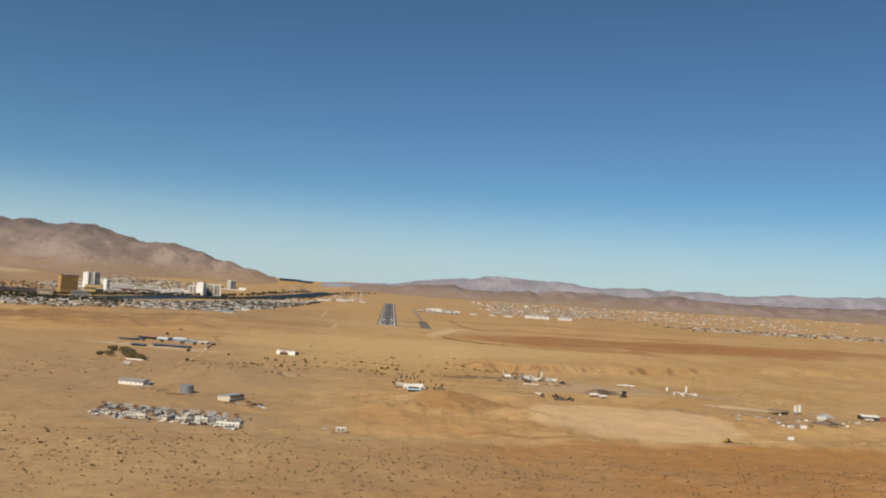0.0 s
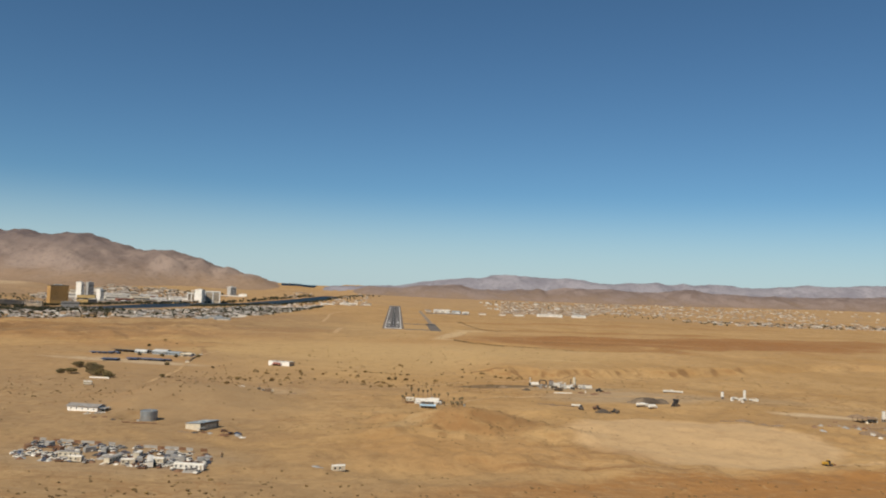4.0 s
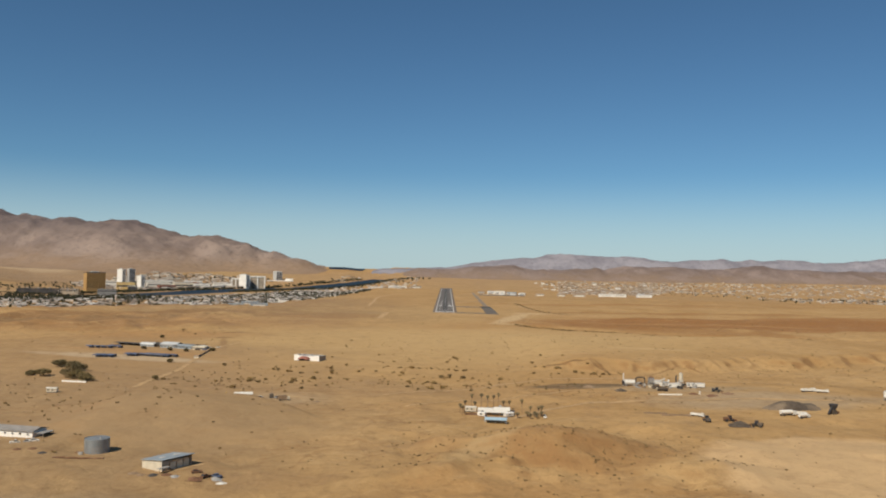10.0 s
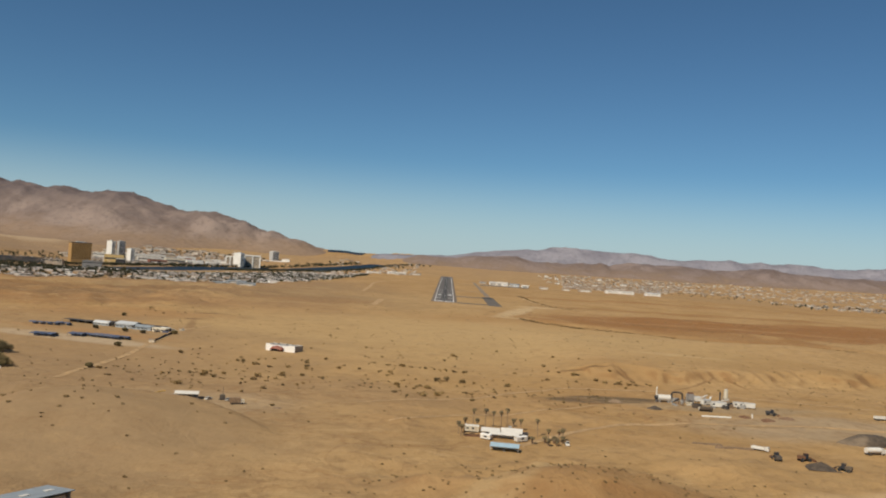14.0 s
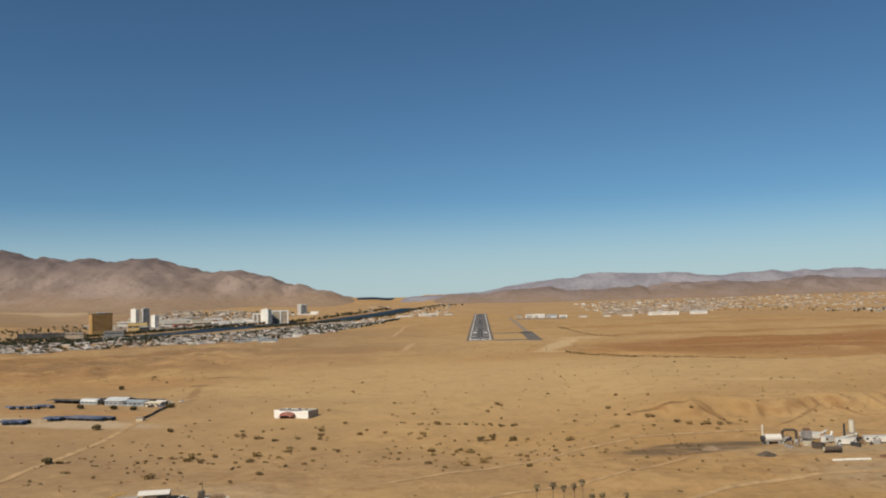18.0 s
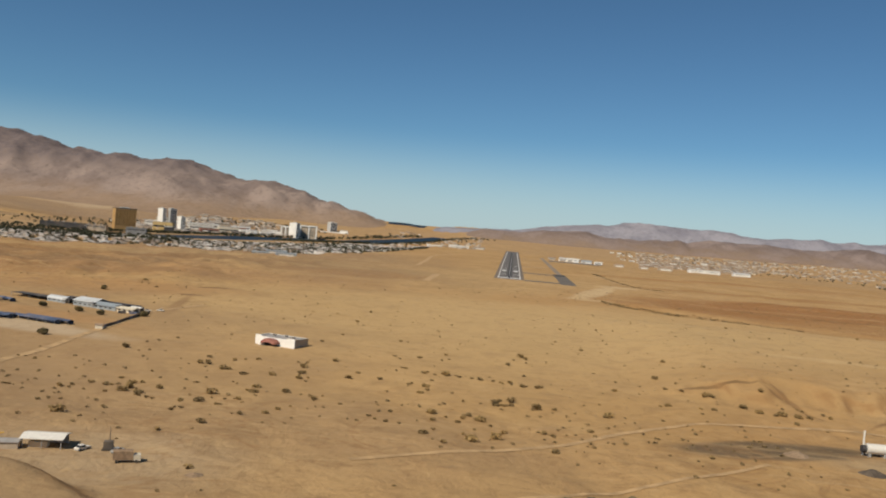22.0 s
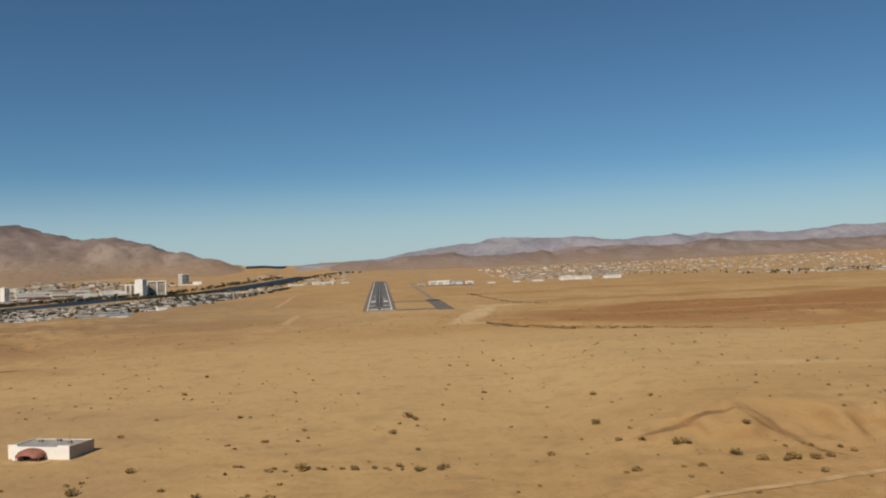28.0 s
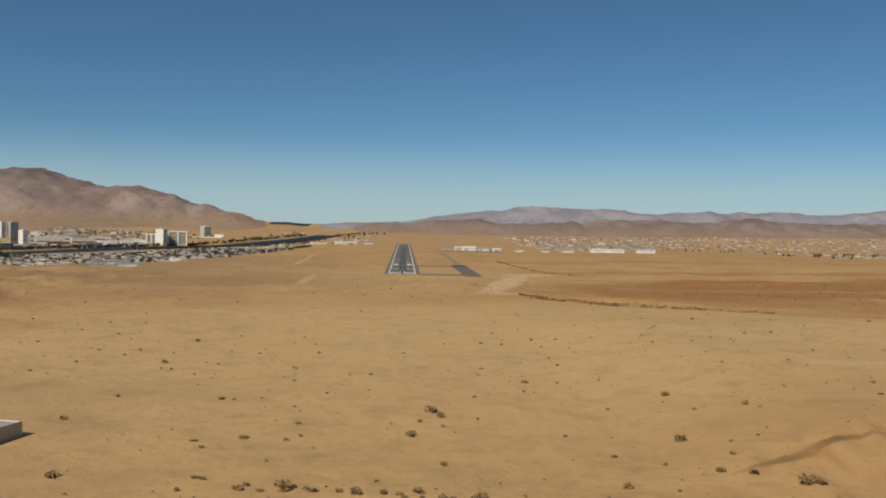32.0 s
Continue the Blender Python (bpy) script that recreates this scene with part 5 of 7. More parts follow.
# -- batch plant --
def batch_plant():
    t = thing("drum_dryer", 142, -951, 4, "white horizontal drum with a slim white stack and dark burner end", "plant machinery")
    part("drum", Solid().tube([(-3.9, 0, 2.8), (-3.6, 0, 2.8), (3.6, 0, 2.8), (3.9, 0, 2.8)], 1.9, 20), M_WHITE_METAL, t)
    part("burner", Solid().tube([(-5.4, 0, 2.6), (-3.9, 0, 2.7)], 1.4, 14), M_DARK, t)
    part("stack", Solid().drum(-4.4, 0.8, 0, 9.2, 0.38, 0.32, 12), M_WHITE_METAL, t)
    for x in (-2.8, 2.8):
        part("support", Solid().box(x - 0.4, -1.5, -0.5, x + 0.4, 1.5, 1.4), M_GREY, t)
    t = thing("duct_loop", 151, -951, 0, "large dark steel duct bending over the plant", "duct")
    pts = [(-4.2, 0, 2.5)] + [(-4.2 + 1.6 * (1 - math.cos(a)), 0, 5.0 + 1.6 * math.sin(a)) for a in np.linspace(0, math.pi / 2, 6)]
    pts += [(2.4 - 1.6 + 1.6 * math.sin(a), 0, 5.0 + 1.6 * math.cos(a)) for a in np.linspace(0, math.pi / 2, 6)] + [(2.4, 0, 2.0)]
    part("duct", Solid().tube(pts, 0.62, 12), M_GRAVEL, t)
    part("duct_foot", Solid().drum(2.4, 0, -0.6, 2.2, 1.2, 0.9, 12), M_GREY, t)
    part("duct_foot", Solid().drum(-4.2, 0, -0.6, 2.6, 1.0, 0.8, 12), M_GREY, t)
    t = thing("dust_collector", 158, -952, 5, "grey dust collector tower with a rusty top and hopper legs", "silo")
    part("casing", Solid().box(-1.8, -1.8, 2.6, 1.8, 1.8, 6.4), M_ROOFGREY, t)
    part("hopper", Solid().drum(0, 0, 0.8, 2.6, 0.5, 1.9, 4), M_GREY, t)
    part("top_frame", Solid().box(-1.4, -1.4, 6.4, 1.4, 1.4, 7.3), M_RUST, t)
    for x in (-1.6, 1.6):
        for y in (-1.6, 1.6):
            part("leg", Solid().box(x - 0.14, y - 0.14, -0.6, x + 0.14, y + 0.14, 2.7), M_GREY, t)
    t = thing("asphalt_silo", 182, -946, 0, "tall tan storage silo on a steel frame", "silo")
    part("barrel", Solid().drum(0, 0, 4.0, 9.6, 1.4, 1.3, 18), M_CREAM, t)
    part("cone", Solid().drum(0, 0, 2.4, 4.0, 0.5, 1.4, 18), M_GREY, t)
    part("top_cap", Solid().drum(0, 0, 9.6, 10.2, 0.9, 0.5, 12), M_GREY, t)
    for x in (-1.5, 1.5):
        for y in (-1.5, 1.5):
            part("leg", Solid().box(x - 0.15, y - 0.15, -0.6, x + 0.15, y + 0.15, 4.8), M_GREY, t)
    part("elevator_mast", Solid().box(-4.0, -0.4, -0.5, -3.2, 0.4, 8.0), M_DARK, t)
    for x, y, w, turn, lab in ((163.5, -941, 9.2, 2, "long white control cabin behind the plant"), (174, -957, 9.0, -3, "white site trailer beside the plant"), (191, -953, 13.0, -4, "long white box trailer in the plant yard"),
                               (168, -951, 6.0, 30, "white generator trailer in the plant yard")):
        t = thing("site_trailer", x, y, turn, lab, "trailer", "plant trailers")
        part("body", Solid().box(-w / 2, -1.3, 0.6, w / 2, 1.3, 3.3), M_WHITE_METAL, t)
        part("roof_edge", Solid().box(-w / 2 - 0.1, -1.4, 3.3, w / 2 + 0.1, 1.4, 3.45), M_PALEROOF, t)
        part("axle", Solid().tube([(w * 0.25, -1.2, 0.25), (w * 0.25, 1.2, 0.25)], 0.5, 10), M_TYRE, t)
        part("jack", Solid().box(-w * 0.35, -0.9, -0.3, -w * 0.3, 0.9, 0.6), M_GREY, t)
        for k in range(int(w // 6)):
            part("window", Solid().box(-w / 2 + 0.8 + 3 * k, -1.34, 1.6, -w / 2 + 2.0 + 3 * k, -1.3, 2.6), M_GLASS, t)
    for x, y, turn, ln, lab in ((164, -948, 20, 13, "pale inclined conveyor in the batch plant"), (177, -950, -28, 11, "white inclined conveyor beside the silo"), (172, -946, 64, 9, "short grey conveyor among plant machinery")):
        t = thing("conveyor", x, y, turn, lab, "conveyor", "plant conveyors")
        part("belt_frame", Solid().add([(a, b, 0.8 + (a + ln / 2) * 0.32 + c) for c in (0, 0.5) for a, b in ((-ln / 2, -0.5), (ln / 2, -0.5), (ln / 2, 0.5), (-ln / 2, 0.5))],
                                       [(3, 2, 1, 0), (4, 5, 6, 7), (0, 1, 5, 4), (1, 2, 6, 5), (2, 3, 7, 6), (3, 0, 4, 7)]), M_WHITE_METAL, t)
        for a in (-ln * 0.3, ln * 0.4):
            part("leg", Solid().box(a - 0.12, -0.5, -0.5, a + 0.12, 0.5, 0.9 + (a + ln / 2) * 0.32), M_GREY, t)
    t = thing("round_tank", 159, -963, 0, "low round dark steel tank on the plant yard", "tank")
    part("shell", Solid().drum(0, 0, -0.4, 2.2, 2.9, 2.9, 20, False), M_GRAVEL, t)
    part("rim", Solid().drum(0, 0, 1.6, 1.8, 2.8, 2.8, 20), M_DARK, t)
    t = thing("tank_trailer", 160.5, -975, 3, "dark brown cylindrical tank trailer parked in the yard", "trailer")
    part("tank", Solid().tube([(-3.9, 0, 1.7), (-3.5, 0, 1.7), (3.5, 0, 1.7), (3.9, 0, 1.7)], 1.25, 14), M_GRAVEL, t)
    part("end_cap", Solid().tube([(-4.1, 0, 1.7), (-3.9, 0, 1.7)], 1.0, 14), M_CREAM, t)
    part("bogie", Solid().box(1.5, -1.1, -0.3, 3.6, 1.1, 0.6), M_TYRE, t)
    t = thing("pipe_length", 162, -990.5, 4, "long white pipe lying on the ground", "pipe")
    part("pipe", Solid().tube([(-8.5, 0, 0.55), (8.5, 0, 0.55)], 0.55, 12), M_WHITE_METAL, t)
    part("pipe_block", Solid().box(-4, -0.8, -0.4, -3.4, 0.8, 0.3).box(4, -0.8, -0.4, 4.6, 0.8, 0.3), M_WOOD, t)
    rb = random.Random(64)
    for k in range(26):
        x, y = 146 + 44 * rb.random(), -962 + 18 * rb.random()
        m, lab = rb.choice(((M_GREY, "grey machine frame among the plant equipment"), (M_WOOD, "brown timber stack among the plant equipment"), (M_DARK, "dark pipe bundle among the plant equipment"), (M_CREAM, "cream machine casing in the plant yard")))
        t = thing("plant_scrap", x, y, rb.uniform(0, 180), lab, "plant scrap", "odds and ends of the plant")
        w, h = rb.uniform(0.8, 2.6), rb.uniform(0.5, 2.2)
        part("casing", Solid().box(-w, -0.7, -0.3, w, 0.7, h), m, t)
        part("strut", Solid().tube([(-w, 0.4, h), (0, 0.2, h + 1.4), (w * 1.4, -0.5, -0.2)], 0.14, 6), M_DARK, t)
    t = thing("marker_post", 184, -986, 0, "white marker post by the plant yard", "post")
    part("post", Solid().drum(0, 0, -0.5, 2.4, 0.35, 0.35, 10), M_WHITE, t)
    part("cap", Solid().drum(0, 0, 2.4, 2.6, 0.42, 0.2, 10), M_GREY, t)


batch_plant()


def loader(x, y, turn, paint, label, size=1.0):
    t = thing("wheel_loader", x, y, turn, label, "loader", "yard machines")
    part("engine_hood", Solid().box(-3.4, -1.2, 1.0, -0.6, 1.2, 2.4), paint, t)
    part("cab", Solid().box(-0.6, -0.9, 1.2, 0.9, 0.9, 3.3), M_GLASS, t)
    part("cab_roof", Solid().box(-0.8, -1.0, 3.3, 1.1, 1.0, 3.45), paint, t)
    part("lift_arm", Solid().tube([(0.6, 0, 1.9), (2.4, 0, 1.6), (3.6, 0, 0.8)], 0.28, 8), paint, t)
    part("bucket", Solid().add([(a, b, c) for b in (-1.5, 1.5) for a, c in ((3.4, 0.1), (4.9, 0.1), (3.6, 1.3))], [(0, 1, 2), (5, 4, 3), (0, 2, 5, 3), (0, 3, 4, 1)]), M_RUST, t)
    for a in (-2.3, 1.5):
        for b in (-1.3, 1.3):
            part("wheel", Solid().tube([(a, b - 0.3, 0.75), (a, b + 0.3, 0.75)], 0.75, 12), M_TYRE, t)
    t.scale = (size,) * 3


def gravel_yard():
    t = part("stockpile", heap_mesh("stockpile", 11.0, 7.4, M_GRAVEL, 3, 4.8), M_GRAVEL)
    t.matrix_world = pose(224, -1040, height(224, -1040), 0, 0, 5)
    t.scale = (1.55, 0.75, 1)
    tagged(t, "flat-topped dark gravel stockpile on the yard", "stockpile")
    t = part("stockpile", heap_mesh("stockpile", 8.0, 5.2, M_GRAVEL, 8, 3.4), M_GRAVEL)
    t.matrix_world = pose(238, -1038, height(238, -1038), 0, 0, 40)
    tagged(t, "dark gravel stockpile beside another pile", "stockpile")
    t = thing("crusher", 245, -1057, 20, "dark steel stone crusher with hopper", "crusher")
    part("hopper", Solid().drum(0, 0, 2.6, 6.2, 1.3, 2.9, 8), M_DARK, t)
    part("frame", Solid().box(-1.6, -1.6, -0.5, 1.6, 1.6, 2.6), M_GRAVEL, t)
    part("feed_conveyor", Solid().tube([(-6, -2, 0.6), (-0.5, 0, 6.0)], 0.6, 6), M_DARK, t)
    part("chute", Solid().box(1.6, -0.7, 0.4, 4.0, 0.7, 1.6), M_RUST, t)
    a = make_truck("tanker_truck", "white tanker truck parked by the gravel pile", True)
    b = make_truck("dump_truck", "white tipper truck parked on the gravel yard")
    place_first(a, 213, -1066, 15, "yard trucks")
    place_first(b, 268, -969, 5, "yard trucks")
    for x, y, turn, o in ((220, -1073, 25, a), (276, -974, -20, b), (222, -1062, 170, b), (316, -1003, 60, a), (322, -1000, 100, b), (336, -1003, 8, b), (462, -1120, 12, b), (157, -1069, -35, b), (326, -1005, 30, a)):
        drop_copy(o, x, y, turn, "yard trucks", 0.8)
    for x, y, turn, p, lab in ((200, -974, -35, M_DARK, "dark wheel loader standing at the plant yard edge"), (169, -1091, 10, M_RUST, "rusty tracked machine in the gravel yard"),
                               (180, -1104, 140, M_GRAVEL, "dark loader beside rubble heaps"), (156, -1091, 90, M_DARK, "small dark loader on the gravel road"), (-146, -1062, 20, M_YELLOW, "yellow wheel loader in the equipment yard"),
                               (-140, -1056, 75, M_YELLOW, "yellow loader with raised arm in the equipment yard"), (-133, -1072, -15, M_RUST, "rusty old loader in the equipment yard"), (262, -1272, 8, M_YELLOW, "yellow loader beside the dirt road")):
        loader(x, y, turn, p, lab)
    for x, y, r, h, m, lab in ((172, -1100, 6, 2.6, M_GRAVEL, "dark rubble heap in the yard"), (110, -962, 5, 2.0, M_WOOD, "brown soil heap beside the dark pit"), (130, -978, 5, 2.2, M_GRAVEL, "stony heap near the batch plant"),
                               (272, -1128, 6, 1.6, M_WOOD, "long brown debris heap on soil"), (284, -1138, 6, 1.6, M_WOOD, "long brown debris heap on soil"), (293, -1146, 5, 1.4, M_WOOD, "brown debris heap on bare soil"),
                               (400, -1160, 11, 3.4, M_GRAVEL, "broad grey gravel heap"), (425, -1110, 9, 4.0, M_GREY, "pale grey heap of aggregate"), (352, -1165, 8, 2.6, M_WOOD, "brown soil heap in the yard"),
                               (362, -1172, 8, 2.6, M_WOOD, "brown soil heap in the yard"), (180, -985, 4, 1.4, M_RUST, "reddish rubble heap beside the plant"), (192, -990, 5, 1.6, M_RUST, "reddish rubble heap beside the plant"), (205, -985, 5, 1.5, M_RUST, "reddish rubble heap beside the plant"),
                               (386, -1088, 9, 3.5, M_WOOD, "tan soil heap behind the silos")):
        t = part("rubble_mound", heap_mesh("rubble_mound", r, h, m, int(x)), m)
        t.matrix_world = pose(x, y, height(x, y), 0, 0, x % 90)
        tagged(t, lab, "rubble heap", "rubble heaps")
    for x, y, h, r, lab in ((330, -998, 8.8, 1.3, "slim white cement silo on legs"), (309, -998, 6.6, 1.4, "short white cement silo on legs"), (396, -1108, 8.4, 1.6, "white cement silo beside its twin"), (400.5, -1107, 9.0, 1.6, "white cement silo beside its twin")):
        t = thing("cement_silo", x, y, 0, lab, "silo", "cement silos")
        part("barrel", Solid().drum(0, 0, 2.4, h, r, r * 0.96, 16), M_WHITE_METAL, t)
        part("cone", Solid().drum(0, 0, 1.0, 2.4, 0.4, r, 16), M_GREY, t)
        part("cap", Solid().drum(0, 0, h, h + 0.5, r * 0.7, r * 0.3, 12), M_GREY, t)
        for k in range(4):
            a2 = math.pi / 4 + k * math.pi / 2
            part("leg", Solid().box(r * math.cos(a2) - 0.12, r * math.sin(a2) - 0.12, -0.5, r * math.cos(a2) + 0.12, r * math.sin(a2) + 0.12, 2.6), M_GREY, t)
    t = thing("open_barn", 378, -1112, 15, "open barn with a weathered brown roof and pale side wall", "barn")
    part("roof", Solid().gable(-8, -5, 3.4, 8, 5, 1.0, 0.6), M_WOOD, t)
    part("side_wall", Solid().box(7.6, -4.8, -0.5, 7.9, 4.8, 4.0), M_CREAM, t)
    for x in (-7.6, -2.5, 2.5):
        for y in (-4.6, 4.6):
            part("post", Solid().box(x - 0.15, y - 0.15, -0.5, x + 0.15, y + 0.15, 4.0), M_WOOD, t)
    t = thing("machine_shed", 470, -1112, -6, "long machine shed with a white roof and red end bay", "shed")
    part("wall", Solid().box(-12, -5, -0.6, 4, 5, 3.6), M_DARK, t)
    part("red_bay", Solid().box(4, -5, -0.6, 13, 5, 3.4), M_REDCLAY, t)
    part("roof", Solid().gable(-12, -5, 3.7, 4, 5, 1.2, 0.5), M_WHITE_METAL, t)
    t = thing("long_conveyor", 362, -1150, -24, "long low rust-brown conveyor across the yard", "conveyor")
    part("belt_frame", Solid().tube([(-16, 0, 0.8), (0, 0, 1.2), (16, 0, 3.4)], 0.45, 6), M_WOOD, t)
    for x, h in ((-12, 0.8), (-4, 1.0), (8, 2.0), (14, 2.8)):
        part("leg", Solid().box(x - 0.15, -0.5, -0.6, x + 0.15, 0.5, h), M_GREY, t)
    for x, y, w, lab in ((351, -1190, 6, "small white site box in the yard"), (363, -1188, 5, "small white tank box in the yard"), (322, -1248, 4, "small white water tank at the yard edge"), (410, -1130, 8, "pale block bay in the yard")):
        t = thing("site_box", x, y, x % 40, lab, "site box", "site boxes")
        part("body", Solid().box(-w / 2, -1.3, 0.1, w / 2, 1.3, 2.5), M_WHITE, t)
        part("lid", Solid().box(-w / 2 - 0.1, -1.4, 2.5, w / 2 + 0.1, 1.4, 2.65), M_PALEROOF, t)
        part("skid", Solid().box(-w / 2 + 0.2, -1.1, -0.5, w / 2 - 0.2, 1.1, 0.1), M_WOOD, t)
    rb = random.Random(91)
    for k in range(46):
        x, y = rb.choice(((370, -1130), (395, -1125), (340, -1150), (430, -1135), (400, -1160)))
        x, y = x + rb.gauss(0, 18), y + rb.gauss(0, 12)
        m, lab = rb.choice(((M_WOOD, "brown debris heap in the cluttered yard"), (M_RUST, "rusty scrap heap in the cluttered yard"), (M_CREAM, "pale heap of broken blocks in the yard"), (M_WOOD, "brown debris heap in the cluttered yard"), (M_GREY, "grey heap of steel scrap in the yard")))
        t = part("debris_mound", heap_mesh("debris_mound", rb.uniform(1.5, 4.0), rb.uniform(0.8, 2.2), m, k), m)
        t.matrix_world = pose(x, y, height(x, y), 0, 0, rb.uniform(0, 180))
        t.scale = (1, rb.uniform(0.4, 1), 1)
        tagged(t, lab, "debris heap", "debris heaps in the yard")
    for k in range(12):
        x, y = rb.choice(((352, -1170), (400, -1140), (318, -1003), (330, -1006)))
        x, y = x + rb.gauss(0, 9), y + rb.gauss(0, 6)
        t = thing("crate", x, y, rb.uniform(0, 180), "pale crate standing in the cluttered yard", "crate", "crates in the yard")
        part("body", Solid().box(-1.3, -1.0, -0.2, 1.3, 1.0, 1.7), M_WHITE_METAL, t)
        part("lid", Solid().box(-1.35, -1.05, 1.7, 1.35, 1.05, 1.82), M_BEIGE, t)
    for x, y, ln, turn in ((132, -1068, 15, 2), (147, -1070, 13, -3), (138, -1074, 9, 6), (262, -1131, 16, -18)):
        t = thing("timber_stack", x, y, turn, "long brown stack of weathered timbers on soil", "timber", "timber stacks")
        for j in range(4):
            part("board", Solid().box(-ln / 2 + 0.4 * j, -1.0 + 0.5 * j, -0.3, ln / 2 - 0.3 * j, -0.6 + 0.5 * j, 0.5 + 0.25 * (j % 2)), M_WOOD, t)


gravel_yard()


# -- fenced compound with greenhouse-like sheds --
def compound():
    def row(s, off):
        # s metres along the row from its east end, off metres towards the south
        return (-232 - 0.955 * s - 0.296 * off, -762 + 0.296 * s - 0.955 * off)

    turn = -17.2
    for s, off, w, d, h, wall, roof, kind, lab in (
            (23, 0, 19, 9, 2.8, M_BLUEGREY, M_BLUEGREY, "gable", "long shed with a blue-grey metal roof"),
            (42, -3, 18, 13, 3.4, M_BLUEGREY, M_PALEROOF, "gable", "large shed with broad pale roof"),
            (67, -1, 16, 7, 2.2, M_BLUEGREY, M_PALEROOF, "vault", "barrel-roofed pale shed"),
            (5, 3, 13, 6, 2.6, M_CREAM, M_CREAM, "gable", "low cream shed at the row's end"),
            (7, -7, 8, 4, 2.6, M_WHITE, M_WHITE_METAL, "gable", "small white hut behind the sheds")):
        x, y = row(s, off)
        t = thing("metal_shed", x, y, turn, lab + " in the fenced compound", "shed", "compound sheds")
        part("wall", Solid().box(-w / 2, -d / 2, -1, w / 2, d / 2, h), wall, t)
        sol = Solid()
        if kind == "gable":
            sol.gable(-w / 2, -d / 2, h + 0.05, w / 2, d / 2, d * 0.16, 0.5)
        else:
            sol.vault(-w / 2 - 0.3, -d / 2 - 0.3, h - 0.1, w / 2 + 0.3, d / 2 + 0.3, d * 0.3, 10)
        part("roof", sol, roof, t)
        part("end_door", Solid().box(w / 2, -1.6, -0.5, w / 2 + 0.06, 1.6, 2.4), M_DARK, t)
        for k in range(int(w // 4)):
            part("side_vent", Solid().box(-w / 2 + 1 + 4 * k, -d / 2 - 0.05, 1.2, -w / 2 + 3 + 4 * k, -d / 2, 2.0), M_GLASS, t)
    # shade netting behind and around the sheds
    for s, off, w, d, h, lab in ((40, -11, 62, 5, 3.0, "long dark shade-net structure behind the sheds"), (92, -2, 34, 9, 2.4, "dark shade-net frame at the compound's end"), (33, 1, 4, 11, 3.4, "dark gap roof between two sheds"),
                                 (55.5, 0, 5, 11, 3.2, "dark gap roof between two sheds"), (12.5, 0, 3, 10, 3.6, "dark gap roof beside the shed")):
        x, y = row(s, off)
        t = thing("shade_house", x, y, turn, lab, "shade house", "shade houses")
        part("net_roof", Solid().box(-w / 2, -d / 2, h, w / 2, d / 2, h + 0.15), M_DARK, t)
        n = max(2, int(w // 8) + 1)
        for k in range(n):
            for yy in (-d / 2 + 0.2, d / 2 - 0.2):
                xx = -w / 2 + 0.3 + (w - 0.6) * k / (n - 1)
                part("post", Solid().box(xx - 0.1, yy - 0.1, -0.8, xx + 0.1, yy + 0.1, h), M_GREY, t)
        part("back_net", Solid().box(-w / 2, d / 2 - 0.06, -0.5, w / 2, d / 2, h), M_DARK, t)
    kiosk = thing("blue_canopy", 0, 0, 0, "blue tarpaulin canopy on posts in a row", "canopy", "blue canopies", z=0)
    part("tarpaulin", Solid().gable(-3.2, -2.2, 2.0, 3.2, 2.2, 0.7, 0.2, 0.12), M_BLUE, kiosk)
    for x in (-3.0, 3.0):
        for y in (-2.0, 2.0):
            part("post", Solid().box(x - 0.08, y - 0.08, -0.6, x + 0.08, y + 0.08, 2.0), M_GREY, kiosk)
    part("side_sheet", Solid().box(-3.0, 1.95, 0.1, 3.0, 2.0, 2.0), M_BLUE, kiosk)
    r = random.Random(3)
    spots = [(-306 + 5.8 * (k % 3), -836 - 5 * (k // 3)) for k in range(6)] + [(-283 + 5.4 * (k % 3), -824 - 4.6 * (k // 3)) for k in range(5)]
    spots += [(-266 + 6.2 * (k % 5), -822 - 1.8 * (k % 5) - 5 * (k // 5)) for k in range(9)] + [(-344 + 6 * k, -768 + 0.5 * k) for k in range(4)] + [(-326, -758), (-318, -762)]
    for k, (x, y) in enumerate(spots):
        m = pose(x, y, height(x, y), 0, 0, turn + r.uniform(-6, 6))
        if k == 0:
            kiosk.matrix_world = m
        else:
            copy_thing(kiosk, m)
    fence = thing("compound_fence", -223, -792, 0, "dark screened fence along the compound's east side", "fence")
    for (xa, ya), (xb, yb) in (((-219, -832), (-226, -757)), ((-228, -770), (-240, -774))):
        n = int(math.hypot(xb - xa, yb - ya) / 5)
        for k in range(n):
            x, y = xa + (xb - xa) * (k + 0.5) / n, ya + (yb - ya) * (k + 0.5) / n
            ob = part("fence_panel", Solid().box(-2.4, -0.06, -0.5, 2.4, 0.06, 1.7), M_DARK if k % 4 else M_BLUE, fence)
            ob.matrix_world = pose(x, y, height(x, y), 0, 0, math.degrees(math.atan2(yb - ya, xb - xa)))
    t = thing("gate_hut", -219.5, -834, 10, "small cream gate hut at the fence corner", "hut")
    part("wall", Solid().box(-2, -1.5, -0.6, 2, 1.5, 2.2), M_CREAM, t)
    part("roof", Solid().gable(-2, -1.5, 2.25, 2, 1.5, 0.5, 0.3), M_ROOFTAN, t)
    t = thing("low_wall", -257, -993, -6, "long low white wall before the trees", "wall")
    part("block_course", Solid().box(-9, -0.25, -0.5, 9, 0.25, 1.1), M_WHITE, t)
    part("capping", Solid().box(-9.1, -0.3, 1.1, 9.1, 0.3, 1.2), M_BEIGE, t)


compound()


